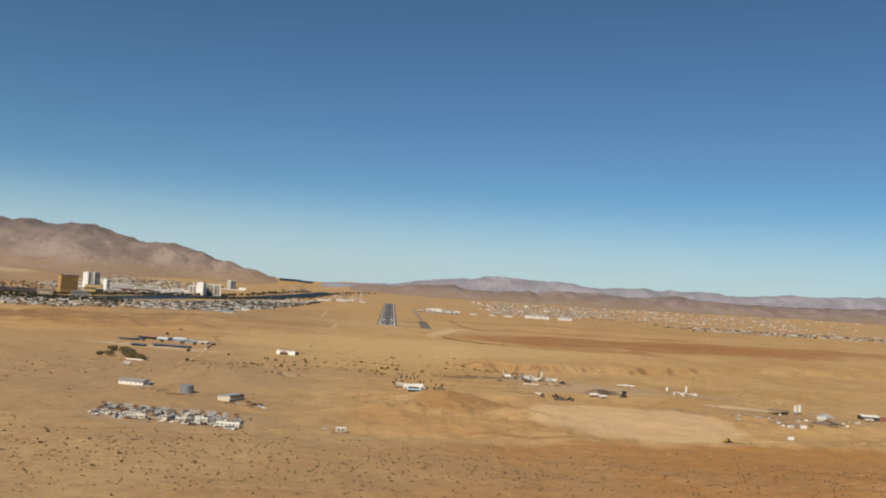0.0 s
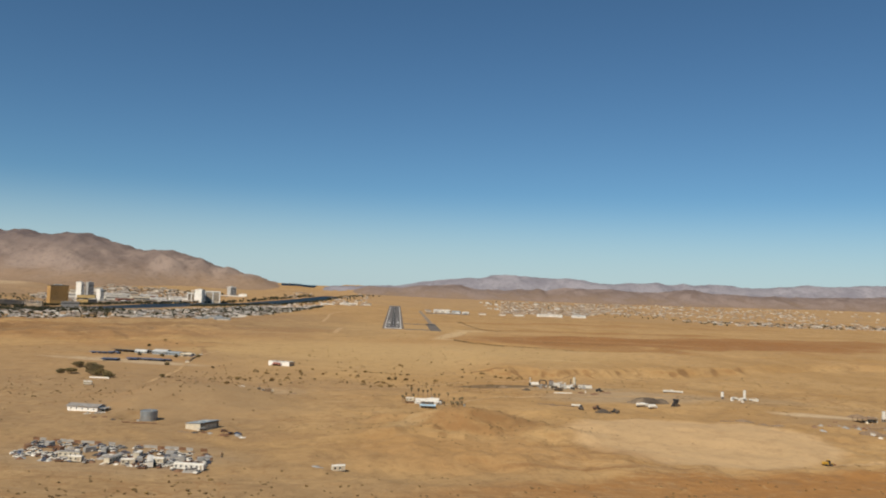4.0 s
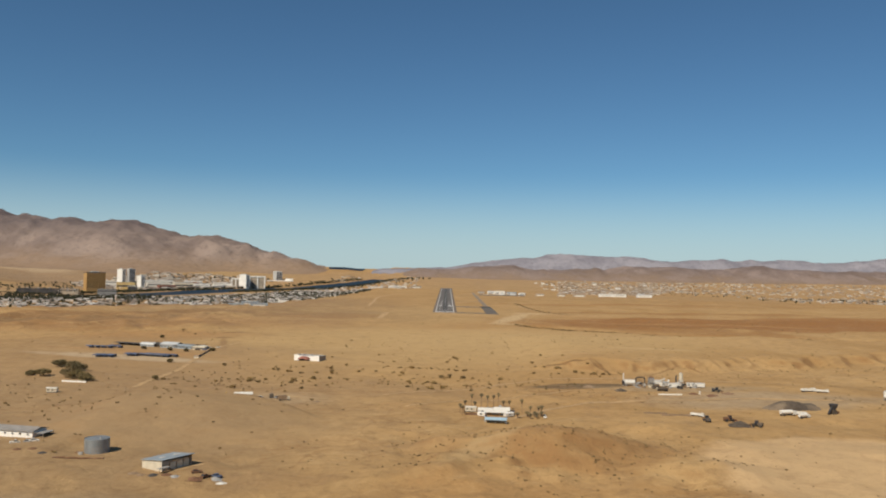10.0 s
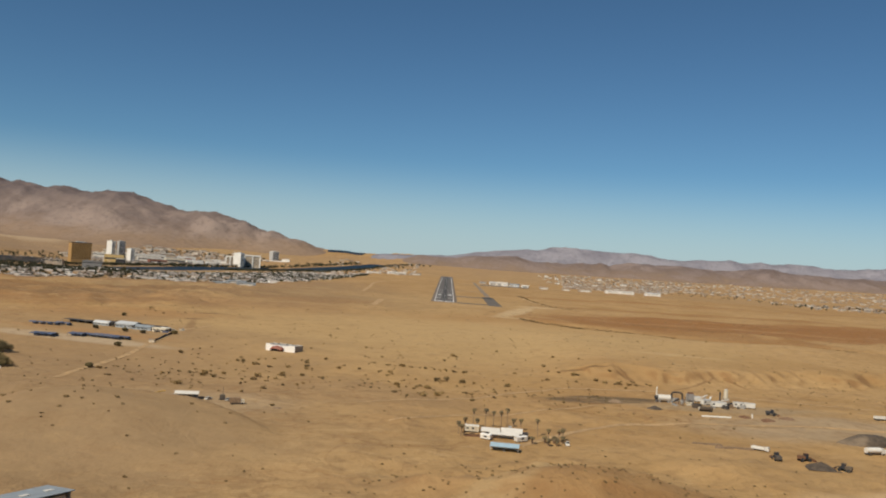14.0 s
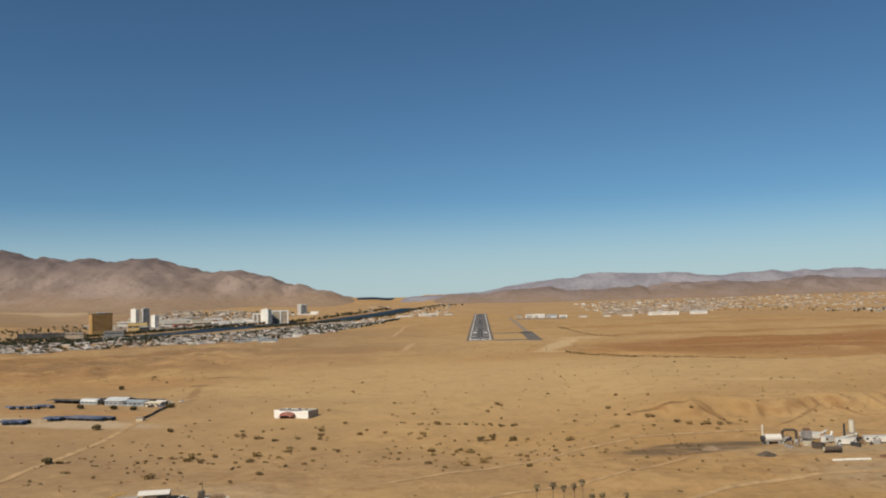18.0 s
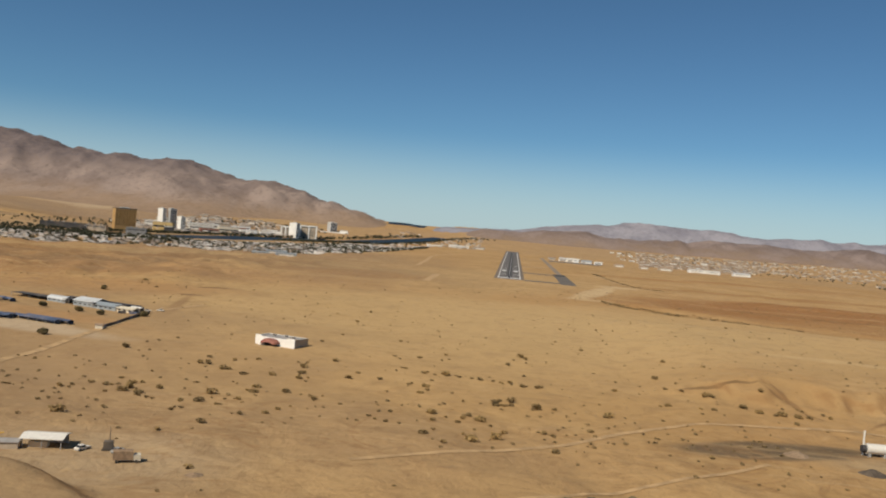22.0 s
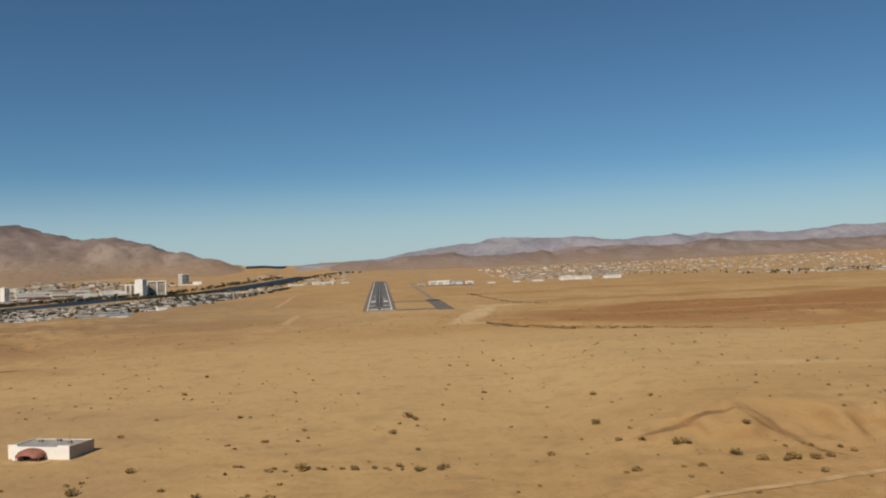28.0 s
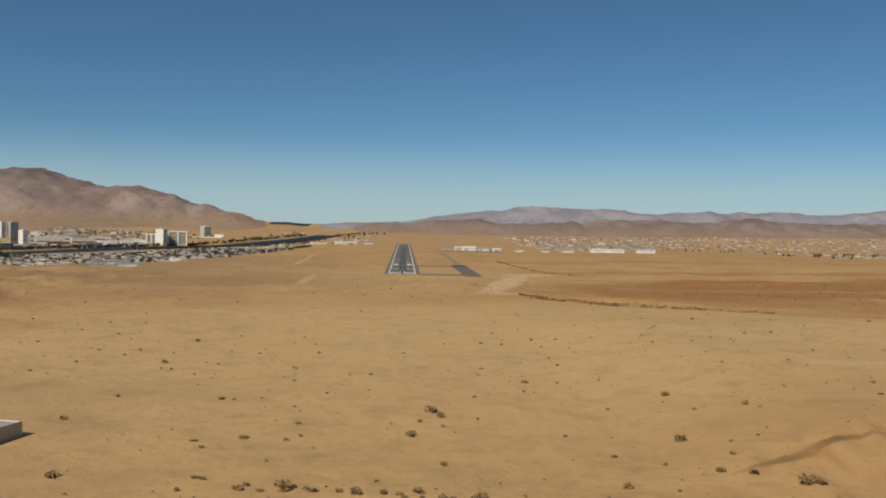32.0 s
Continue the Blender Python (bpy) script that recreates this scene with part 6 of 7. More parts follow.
def equipment_yard():
    t = thing("open_shelter", -125, -1044, 12, "open vehicle shelter with a bright white roof", "shelter")
    part("roof", Solid().gable(-5.5, -3.5, 3.0, 5.5, 3.5, 0.8, 0.4), M_WHITE_METAL, t)
    for x in (-5.2, 0, 5.2):
        for y in (-3.3, 3.3):
            part("post", Solid().box(x - 0.1, y - 0.1, -0.6, x + 0.1, y + 0.1, 3.0), M_GREY, t)
    part("back_wall", Solid().box(-5.3, 3.35, -0.6, 5.3, 3.45, 2.9), M_GREY, t)
    part("stored_trailer", Solid().box(-4, -2, 0, 1, 0.5, 1.6), M_CREAM, t)
    t = thing("low_hut", -134, -1049, 15, "low grey hut beside the vehicle shelter", "hut")
    part("wall", Solid().box(-4, -2, -0.6, 4, 2, 2.0), M_BEIGE, t)
    part("roof", Solid().gable(-4, -2, 2.05, 4, 2, 0.5, 0.3), M_ROOFGREY, t)
    for x, y, m, lab in ((-148, -1066, M_YELLOW, "heap of yellow machine parts on soil"), (-130, -1075, M_RUST, "rusty junk heap on bare soil"), (-138, -1070, M_GREY, "grey junk heap on bare soil"), (-122, -1062, M_RUST, "rusty scrap heap beside the shelter"),
                         (-76, -1057, M_WOOD, "brown heap of timber"), (-88, -1237, M_GREY, "grey scrap heap near the workshop"), (-96, -1240, M_RUST, "rusty scrap heap near the workshop"), (-122, -1236, M_WOOD, "brown brush heap beside the workshop"), (-84, -1243, M_WHITE_METAL, "low pale heap of sheet scrap near the workshop"),
                         (-33, -1320, M_GREY, "grey scrap heap beside a lone trailer"), (-113, -1238, M_DARK, "dark heap of scrap at the shed corner"), (-108, -1237, M_RUST, "rusty scrap heap at the shed corner")):
        t = part("scrap_mound", heap_mesh("scrap_mound", 3.0, 1.0, m, int(-x)), m)
        t.matrix_world = pose(x, y, height(x, y), 0, 0, -x)
        tagged(t, lab, "scrap mound", "junk heaps")


    t = thing("drill_rig", -107.6, -1041.5, 20, "dark upright drill rig with a thin mast", "drill rig")
    part("engine_box", Solid().box(-1.3, -1.0, 0.3, 1.3, 1.0, 2.6), M_DARK, t)
    part("mast", Solid().tube([(0.3, 0, 2.6), (0.3, 0, 6.8)], 0.14, 6, 0.08), M_DARK, t)
    part("track", Solid().box(-1.7, -1.3, -0.3, 1.7, -0.9, 0.5), M_TYRE, t)
    part("track", Solid().box(-1.7, 0.9, -0.3, 1.7, 1.3, 0.5), M_TYRE, t)
    t = thing("box_truck", -98.4, -1050.5, 25, "dark brown derelict box truck with a pale cab", "truck")
    part("box_body", Solid().box(-3.0, -1.2, 0.8, 2.2, 1.2, 3.2).vault(-3.0, -1.2, 3.2, 2.2, 1.2, 0.3, 6), M_WOOD, t)
    part("cab", Solid().box(2.3, -1.1, 0.6, 4.2, 1.1, 2.2), M_CREAM, t)
    part("windscreen", Solid().box(4.2, -0.9, 1.3, 4.25, 0.9, 2.0), M_GLASS, t)
    for a in (-2, 3.1):
        for b in (-1.15, 1.15):
            part("wheel", Solid().tube([(a, b - 0.14, 0.45), (a, b + 0.14, 0.45)], 0.45, 10), M_TYRE, t)
    t = thing("old_crane", -143, -1056, 35, "old yellow crane with a lowered lattice boom", "crane")
    part("house", Solid().box(-2.4, -1.3, 1.1, 1.2, 1.3, 2.9), M_YELLOW, t)
    part("cab", Solid().box(1.2, -1.2, 1.2, 2.4, 0.1, 3.1), M_CREAM, t)
    part("carrier", Solid().box(-3.2, -1.3, 0.5, 3.4, 1.3, 1.1), M_RUST, t)
    part("boom", Solid().tube([(1.6, 0.5, 2.0), (6, 0.5, 3.4), (11, 0.5, 4.2)], 0.32, 4, 0.18), M_YELLOW, t)
    for a in (-2.3, 2.4):
        for b in (-1.2, 1.2):
            part("wheel", Solid().tube([(a, b - 0.2, 0.55), (a, b + 0.2, 0.55)], 0.55, 12), M_TYRE, t)
    # rusted pipe string and old vehicles by the water tank
    for k in range(4):
        t = thing("pipe_length", -161 + 5.2 * k, -1217.6 + 0.7 * k + 0.5 * (k % 2), 8 + 4 * (k % 3), "rusted steel pipe lying on bare soil", "pipe", "rusted pipes")
        part("pipe", Solid().tube([(-2.5, 0, 0.35), (2.5, 0, 0.35)], 0.38, 10), M_RUST, t)
        part("pipe_block", Solid().box(-0.2, -0.5, -0.3, 0.2, 0.5, 0.1), M_WOOD, t)
    for x, y, m in ((-184, -1208, M_RUST), (-178, -1206, M_RUST), (-171, -1212, M_DARK), (-118, -1238, M_WOOD), (-104, -1239, M_GREY)):
        t = part("scrap_mound", heap_mesh("scrap_mound", 2.6, 0.9, m, int(-x)), m)
        t.matrix_world = pose(x, y, height(x, y), 0, 0, -x)
        tagged(t, "low junk heap on bare soil near the sheds", "scrap mound", "junk heaps")


equipment_yard()


# -- trees and brush --
def leaf_cloud(solid, r, cx, cy, cz, rx, ry, rz, count, size):
    for _ in range(count):
        while True:
            a, b, c = r.uniform(-1, 1), r.uniform(-1, 1), r.uniform(-1, 1)
            q = a * a + b * b + c * c
            if 0.15 < q < 1:
                break
        p = Vector((cx + a * rx, cy + b * ry, cz + c * rz))
        u = Vector((r.uniform(-1, 1), r.uniform(-1, 1), r.uniform(-0.6, 0.6))).normalized()
        w = u.cross(Vector((r.uniform(-1, 1), r.uniform(-1, 1), r.uniform(-1, 1)))).normalized()
        s = size * r.uniform(0.6, 1.3)
        n = u.cross(w) * s * 0.35
        solid.add([p - u * s, p + w * s * 0.6 + n, p + u * s, p - w * s * 0.6 + n], [(0, 1, 2), (0, 2, 3)])


def bush_mesh(seed, rx, h, count, size):
    r = random.Random(seed)
    s = Solid()
    for k in range(5):
        a = r.uniform(0, 6.28)
        d = rx * r.uniform(0.1, 0.55)
        leaf_cloud(s, r, d * math.cos(a), d * math.sin(a), h * r.uniform(0.35, 0.6), rx * 0.5, rx * 0.5, h * 0.45, count // 5, size)
    for k in range(6):
        a = r.uniform(0, 6.28)
        s.add([(0, 0, -0.3), (0.06, 0.05, -0.3), (rx * 0.5 * math.cos(a), rx * 0.5 * math.sin(a), h * 0.6)], [(0, 1, 2)])
    return shared(s, "desert_bush", M_BUSH)


BUSHES = [bush_mesh(20 + k, 1.5 + 0.2 * (k % 3), 1.5 + 0.15 * (k % 2), 130, 0.34) for k in range(6)]
HALL_BRUSH = [(-112, -912), (-121, -905), (-124, -906), (-133, -899), (-136, -900), (-138, -884), (-126, -883), (-122, -879), (-116, -877), (-91, -885), (-88, -895), (-100, -907), (-87, -909), (-84, -906), (-81, -862), (-67, -900), (-65, -888), (-53, -895), (-38, -896), (-34, -868), (-151, -946), (-140, -951), (-143, -954), (-150, -961), (-157, -959), (-140, -968), (-145, -972), (-130, -958), (-133, -970), (-98, -936), (-85, -939), (-70, -951), (-109, -958), (-108, -974), (-59, -955), (-169, -882), (-182, -880), (-311, -589), (-292, -602), (-23, -950)]
FLAT_BRUSH = [(95, -776), (200, -629), (24, -633), (51, -819), (97, -800), (112, -804), (5, -820), (8, -805), (15, -798), (13, -849), (-56, -828), (-97, -772), (-30, -806), (-47, -771), (-34, -785),
              (-43, -824), (-102, -804), (-45, -864), (-124, -661), (-104, -630), (43, -632), (72, -619), (84, -625), (102, -630), (195, -524), (81, -864), (88, -866), (100, -841), (286, -574)]
ROAD_BRUSH = [(-24, -871), (-30, -908), (19, -966), (46, -925), (4, -925), (0, -924), (148, -883), (51, -739), (69, -926), (-24, -951), (2, -979), (22, -992), (-89, -899), (-95, -1004), (-148, -960),
              (-140, -963), (-203, -967), (-102, -697), (-317, -570), (-80, -1051), (-104, -1018), (-141, -1011), (-88, -987), (-96, -946), (-61, -773), (12, -791)]


WASH_BRUSH = [(-49, -872), (-46, -863), (-35, -871), (-30, -872), (-26, -869), (-18, -872), (-12, -872), (-8, -873), (-2, -872), (2, -872), (6, -871), (12, -876), (19, -877), (-39, -898), (-32, -914), (-31, -901), (1, -926), (5, -924), (17, -923), (-43, -961), (-39, -959), (-25, -950), (-23, -991), (-20, -982), (-11, -954), (-4, -956), (-6, -990), (2, -982), (19, -967), (22, -992), (-15, -1000), (2, -917), (3, -925), (7, -917), (7, -923), (18, -923), (25, -922), (47, -924), (76, -898), (3, -874), (7, -874), (14, -875), (21, -874), (56, -870), (81, -833), (96, -898), (111, -887), (116, -895), (126, -896), (133, -896), (138, -895), (125, -865), (98, -873), (101, -874), (-9, -948), (-3, -950)]


def one_bush(x, y, scale, r, label):
    ob = new("desert_bush", r.choice(BUSHES))
    ob.matrix_world = pose(x, y, height(x, y) - 0.05, 0, 0, r.uniform(0, 360)) @ Matrix.Diagonal((scale, scale * r.uniform(0.8, 1.2), scale * r.uniform(0.75, 1.05), 1))
    tagged(ob, label, "bush", "desert bushes")


def brush():
    r = random.Random(77)
    for lst, lab in ((HALL_BRUSH, "dry olive-brown creosote bush on sandy ground"), (FLAT_BRUSH, "lone dark desert bush on the open flat"), (ROAD_BRUSH, "dry desert bush beside a dirt road"), (WASH_BRUSH, "dry creosote bush along a shallow sandy wash")):
        for x, y in lst:
            one_bush(x, y, r.choice((0.6, 0.8, 1.0, 1.25, 1.5)) * (0.75 if lst is FLAT_BRUSH else 1), r, lab)
    clusters = [(-115, -965, 60, 40, 36, "dry olive-brown creosote bush on sandy ground"), (0, -960, 55, 30, 16, "dry desert bush beside a dirt road"), (60, -1185, 70, 45, 30, "small dark bush on the gullied hill"),
                (140, -890, 50, 22, 14, "dark bush at the foot of the bank"), (-180, -1130, 70, 60, 14, "dry desert bush on reddish ground"), (-120, -1400, 110, 45, 46, "dry creosote bush on the sandy plain")]
    for cx, cy, sx, sy, n, lab in clusters:
        for _ in range(n):
            one_bush(cx + r.gauss(0, sx * 0.6), cy + r.gauss(0, sy * 0.6), r.uniform(0.35, 0.95) * (0.45 if cy == -1185 else 1), r, lab)


brush()


def far_brush():
    """Brush too plentiful to count, as one scatter."""
    r = np.random.RandomState(4)
    spots = []
    for cx, cy, sx, sy, n in ((-100, -1430, 200, 70, 900), (250, -1430, 250, 90, 1100), (60, -1190, 90, 55, 420), (-60, -760, 200, 130, 80), (150, -640, 160, 130, 70), (-150, -960, 120, 60, 120), (-330, -560, 200, 200, 140),
                              (300, -850, 160, 90, 200), (-250, -1080, 140, 90, 260), (350, -1040, 200, 80, 160), (0, -300, 260, 120, 160), (60, -960, 120, 40, 150), (-60, -1650, 300, 100, 500),
                              (420, -250, 260, 150, 520)):
        spots += [(cx + a * sx, cy + b * sy, r.uniform(0.3, 0.75) * (0.85 if cy < -1380 else 0.75 if cy == -1190 else 1)) for a, b in r.randn(n, 2) * 0.6]
    for k in range(1300):
        x = 108 + 430 * r.rand() ** 1.1
        y = -325 - (min(x, 350) - 118) * 0.66 - r.exponential(8) + 8 + (r.rand() - 0.5) * 12
        if float(fractal(x, y, 16, 2)) > 0.43:
            spots.append((x, y, r.uniform(0.3, 1.0)))
    for k in range(160):
        y = r.uniform(0, 420)
        x = float(np.interp(y, [0, 40, 120, 230, 420], [235, 200, 188, 178, 172]))
        spots.append((x + r.randn() * 3, y, r.uniform(0.5, 1.2)))
    for k in range(420):
        spots.append((r.uniform(-700, 1300), r.uniform(-380, 1000), r.uniform(0.3, 0.9)))
    for k in range(900):
        spots.append((r.uniform(-260, 330), r.uniform(-900, -480), r.uniform(0.12, 0.34)))
    spots = [p for p in spots if not (abs(p[0] - 30) < 80 and p[1] > -30) and not any(abs(p[0] - a) < c * 0.8 and abs(p[1] - b) < d * 0.8 for a, b, c, d in PADS)]
    arr = np.array(spots)
    z = land(arr[:, 0], arr[:, 1])
    s = Solid()
    rr = random.Random(9)
    base = [Solid() for _ in range(5)]
    for i, b in enumerate(base):
        q = random.Random(50 + i)
        leaf_cloud(b, q, 0, 0, 0.55, 1.15, 1.15, 0.65, 22, 0.5)
    for (x, y, sc), zz in zip(spots, z):
        b = base[rr.randrange(5)]
        a = rr.uniform(0, 6.28)
        c, sn = math.cos(a) * sc * 1.1, math.sin(a) * sc * 1.1
        s.add([(x + p * c - q * sn, y + p * sn + q * c, zz + w * sc) for p, q, w in b.v], b.f)
    ob = part("brush", s, M_BUSH)
    tagged(ob, "scattered small dry bushes over the desert plain", "brush", kind="stuff")


far_brush()


def tree(x, y, h, spread, seed, label, group):
    r = random.Random(seed)
    t = thing("tree", x, y, 0, label, "tree", group)
    trunk = Solid().tube([(0, 0, -0.5), (0.2, 0.1, h * 0.25), (0.1, 0.3, h * 0.5)], 0.4, 8, 0.22)
    crown = Solid()
    for k in range(7):
        a = 2 * math.pi * k / 7 + r.uniform(-0.3, 0.3)
        d = spread * r.uniform(0.35, 0.7)
        z = h * r.uniform(0.4, 0.8)
        trunk.tube([(0.1, 0.2, h * 0.35), (d * 0.5 * math.cos(a), d * 0.5 * math.sin(a), z * 0.8), (d * math.cos(a), d * math.sin(a), z)], 0.16, 5, 0.05)
        leaf_cloud(crown, r, d * math.cos(a), d * math.sin(a), z * 0.85, spread * 0.40, spread * 0.40, h * 0.30, 130, 0.5)
    leaf_cloud(crown, r, 0, 0, h * 0.75, spread * 0.5, spread * 0.5, h * 0.25, 160, 0.5)
    part("trunk", trunk, M_BARK, t)
    part("crown", crown, M_MESQUITE, t)


for k, (x, y, h, w) in enumerate(((-292, -966, 5.5, 6.5), (-307, -908, 6.0, 6.5), (-288, -926, 6.8, 7.5), (-281, -932, 6.2, 7.0), (-270, -970, 7.2, 8.0), (-262, -978, 6.8, 7.5), (-252, -986, 5.6, 6.5), (-303, -962, 4.4, 5.0))):
    tree(x, y, h, w, 100 + k, "broad olive-green desert tree in a small grove", "grove trees")
for k, (x, y) in enumerate(((-244, -786), (-262, -779), (-222, -775), (-290, -772), (-209, -967), (-232, -868), (-318, -640))):
    tree(x, y, 3.2, 2.6, 140 + k, "low dark mesquite tree near the compound", "mesquite trees")

# ---- the river town and the airfield buildings ----
def island_material(name, a, b, rough=0.8):
    m, nt, bs = nodes_of(name)
    g = nt.nodes.new("ShaderNodeNewGeometry")
    c = blend(nt, math_node(nt, "POWER", g.outputs["Random Per Island"], 1.15), a, b)
    c = blend(nt, span(nt, noise_node(nt, g.outputs["Position"], 0.2, 3), 0.4, 0.7, 0, 0.25), c, (0.36, 0.28, 0.2))
    link(nt, c, bs.inputs["Base Color"])
    bs.inputs["Roughness"].default_value = rough
    return m


M_TOWN_WALL = island_material("town_walls", (0.30, 0.22, 0.15), (0.70, 0.63, 0.53))
M_TOWN_ROOF = island_material("town_roofs", (0.13, 0.10, 0.078), (0.86, 0.82, 0.76))


def tower(name, x, y, z, w, d, h, turn, wall, glass, floors, bays, label, crown=None, back=None):
    """A hotel tower: slab, window bands floor by floor, parapet and plant room."""
    t = thing(name, x, y, turn, label, "hotel tower", z=z)
    part("wall", Solid().box(-w / 2, -d / 2, -6, w / 2, d / 2, h), wall, t)
    step = (h - 5) / floors
    for k in range(floors):
        z0 = 4 + k * step
        part("window_band", Solid().box(-w / 2 + 1.5, -d / 2 - 0.15, z0, w / 2 - 1.5, -d / 2, z0 + step * 0.55), glass, t)
        if back:
            part("window_band", Solid().box(w / 2, -d / 2 + 1.0, z0, w / 2 + 0.15, d / 2 - 1.0, z0 + step * 0.6), glass, t)
    for k in range(bays + 1):
        a = -w / 2 + 1.2 + (w - 2.4) * k / bays
        part("pier", Solid().box(a - 0.5, -d / 2 - 0.5, 0, a + 0.5, -d / 2 - 0.15, h - 1), wall, t)
    part("parapet", Solid().box(-w / 2 - 0.4, -d / 2 - 0.6, h, w / 2 + 0.4, d / 2 + 0.4, h + 1.6), crown or wall, t)
    part("plant_room", Solid().box(-w * 0.2, -d * 0.2, h + 1.6, w * 0.2, d * 0.25, h + 4.2), M_TOWERGREY, t)
    return t


tower("hotel_tower", -1036, 844, 0, 54, 30, 48, 40, M_GOLD, M_GOLDPANE, 14, 8, "gold-coloured hotel tower with a dark parapet beside the river", M_DARK, True)
tower("hotel_tower", -1178, 1398, -6, 13, 36, 59, 50, M_TOWER, M_GLASS, 16, 2, "white slab hotel tower with a grey slab as its shaded side")
# grey slab stands in for the shaded right side of the white tower
tower("hotel_tower", -1146, 1406, -6, 24, 16, 60, 50, M_TOWERGREY, M_DARK, 16, 4, "dark grey slab standing for the white tower's shaded side", back=True)
tower("hotel_tower", -1070, 1302, -8, 15, 26, 40, 50, M_TOWER, M_GLASS, 10, 3, "smaller white hotel tower with a dark flank", back=True)
tower("hotel_tower", -822, 1768, -16, 17, 44, 53, 50, M_TOWER, M_GLASS, 14, 3, "white hotel tower with a shaded dark side by the river", back=True)
tower("hotel_tower", -776, 2196, -6, 30, 34, 54, 38, M_TOWERGREY, M_GLASS, 15, 4, "pale grey hotel tower above a white podium", M_TOWER, True)
tower("hotel_tower", -1455, 700, -4, 22, 18, 38, 20, M_DARK, M_GLASS, 10, 3, "dark hotel tower far down the river bank")


def frame_block(x, y, z, w, d, h, turn, label):
    """A broad building with a white portal frame round a recessed tan front."""
    t = thing("portal_building", x, y, turn, label, "hotel")
    t.location.z = z
    part("core", Solid().box(-w / 2 + 2, -d / 2 + 3, -14, w / 2 - 2, d / 2, h - 3), M_BEIGE, t)
    part("top_beam", Solid().box(-w / 2, -d / 2, h - 4, w / 2, d / 2, h), M_WHITE, t)
    for s in (-1, 0.05, 1):
        a = s * (w / 2 - 2.2)
        part("portal_leg", Solid().box(a - 2.2, -d / 2, -14, a + 2.2, -d / 2 + 4, h - 4), M_WHITE, t)
    for k in range(6):
        part("window_band", Solid().box(-w / 2 + 3, -d / 2 + 2.8, 3 + k * 4.2, w / 2 - 3, -d / 2 + 3.0, 4.1 + k * 4.2), M_GLASS, t)


frame_block(-778, 1806, -10, 64, 20, 42, 10, "wide hotel wing framed by a thick white portal")
frame_block(-866, 1800, -10, 34, 14, 33, 10, "tan hotel wing with a thin white frame beside a tower")


def podium(x, y, z, w, d, h, turn, wall, roof, label, arches=0):
    t = thing("casino_hall", x, y, turn, label, "casino hall", "riverside halls", z=z)
    part("wall", Solid().box(-w / 2, -d / 2, -8, w / 2, d / 2, h), wall, t)
    part("roof", Solid().box(-w / 2 - 0.6, -d / 2 - 0.6, h, w / 2 + 0.6, d / 2 + 0.6, h + 0.8), roof, t)
    for k in range(3):
        part("roof_unit", Solid().box(-w * 0.3 + k * w * 0.25, -d * 0.1, h + 0.8, -w * 0.3 + k * w * 0.25 + 4, d * 0.15, h + 2.6), M_GREY, t)
    part("window_band", Solid().box(-w / 2 + 2, -d / 2 - 0.15, h * 0.35, w / 2 - 2, -d / 2, h * 0.6), M_GLASS, t)
    for k in range(arches):
        a = -w / 2 + w * (k + 0.5) / arches
        part("archway", Solid().vault(-1, -3, 0, 1, 3, 4.5, 8, 0.4).box(-1, -3, -5, 1, -2.6, 0).box(-1, 2.6, -5, 1, 3, 0), M_WHITE, t).matrix_local = pose(a, -d / 2 - 1.2, 4, 0, 0, 90)


podium(-1062, 1152, -8, 58, 30, 21, 12, M_OCHRE, M_OCHRE, "ochre castle-like gaming hall with a dark entrance", 2)
podium(-1030, 1120, -8, 26, 18, 10, 12, M_DARK, M_WHITE, "dark entrance hall with a small white dome beside the ochre hall")
podium(-1175, 800, -6, 120, 26, 6, 8, M_DARK, M_DARK, "long low dark-roofed hall near the gold tower")
podium(-1100, 815, -8, 60, 26, 8, 14, M_BEIGE, M_ROOFTAN, "low tan hall at the gold tower's foot", 3)
podium(-985, 812, -8, 50, 26, 9, 20, M_ROOFGREY, M_ROOFGREY, "low grey parking hall beside the gold tower")
podium(-1420, 690, -6, 90, 30, 12, 12, M_DARK, M_DARK, "broad dark hall far down the bank")
podium(-764, 2150, -6, 116, 22, 15, 8, M_WHITE, M_WHITE, "bright white riverside hall beneath the grey tower")
podium(-716, 2162, -6, 34, 20, 24, 8, M_WHITE, M_WHITE, "stepped white hall wing beside the grey tower")
podium(-905, 1742, -16, 70, 30, 16, 20, M_WHITE, M_WHITE_METAL, "white arched riverside hall", 5)
podium(-965, 1660, -14, 60, 30, 14, 28, M_WHITE, M_PALEROOF, "white riverside hall with pale roof", 4)
podium(-1005, 1560, -12, 70, 34, 17, 30, M_CREAM, M_WHITE_METAL, "cream gaming hall with a white roof")
podium(-940, 1470, -12, 50, 24, 8, 35, M_BEIGE, M_ROOFGREY, "low beige hall by the water")
podium(-1080, 1500, -8, 80, 36, 13, 28, M_WHITE_METAL, M_WHITE_METAL, "large white warehouse-like hall in the town")
podium(-1120, 1620, -4, 110, 40, 14, 25, M_WHITE_METAL, M_PALEROOF, "very long white-roofed hall behind the river front")
podium(-1010, 1390, -12, 60, 28, 12, 35, M_REDCLAY, M_ROOFTAN, "reddish riverside hall with tan roof")
podium(-1230, 1480, 0, 80, 30, 9, 22, M_WHITE_METAL, M_WHITE_METAL, "low white storehouse on the slope")
podium(-1290, 1690, 8, 70, 30, 10, 22, M_CREAM, M_WHITE_METAL, "cream storehouse on the slope")
podium(-890, 1620, -14, 40, 20, 12, 30, M_WHITE, M_WHITE, "white boat-like hall on the bank", 3)
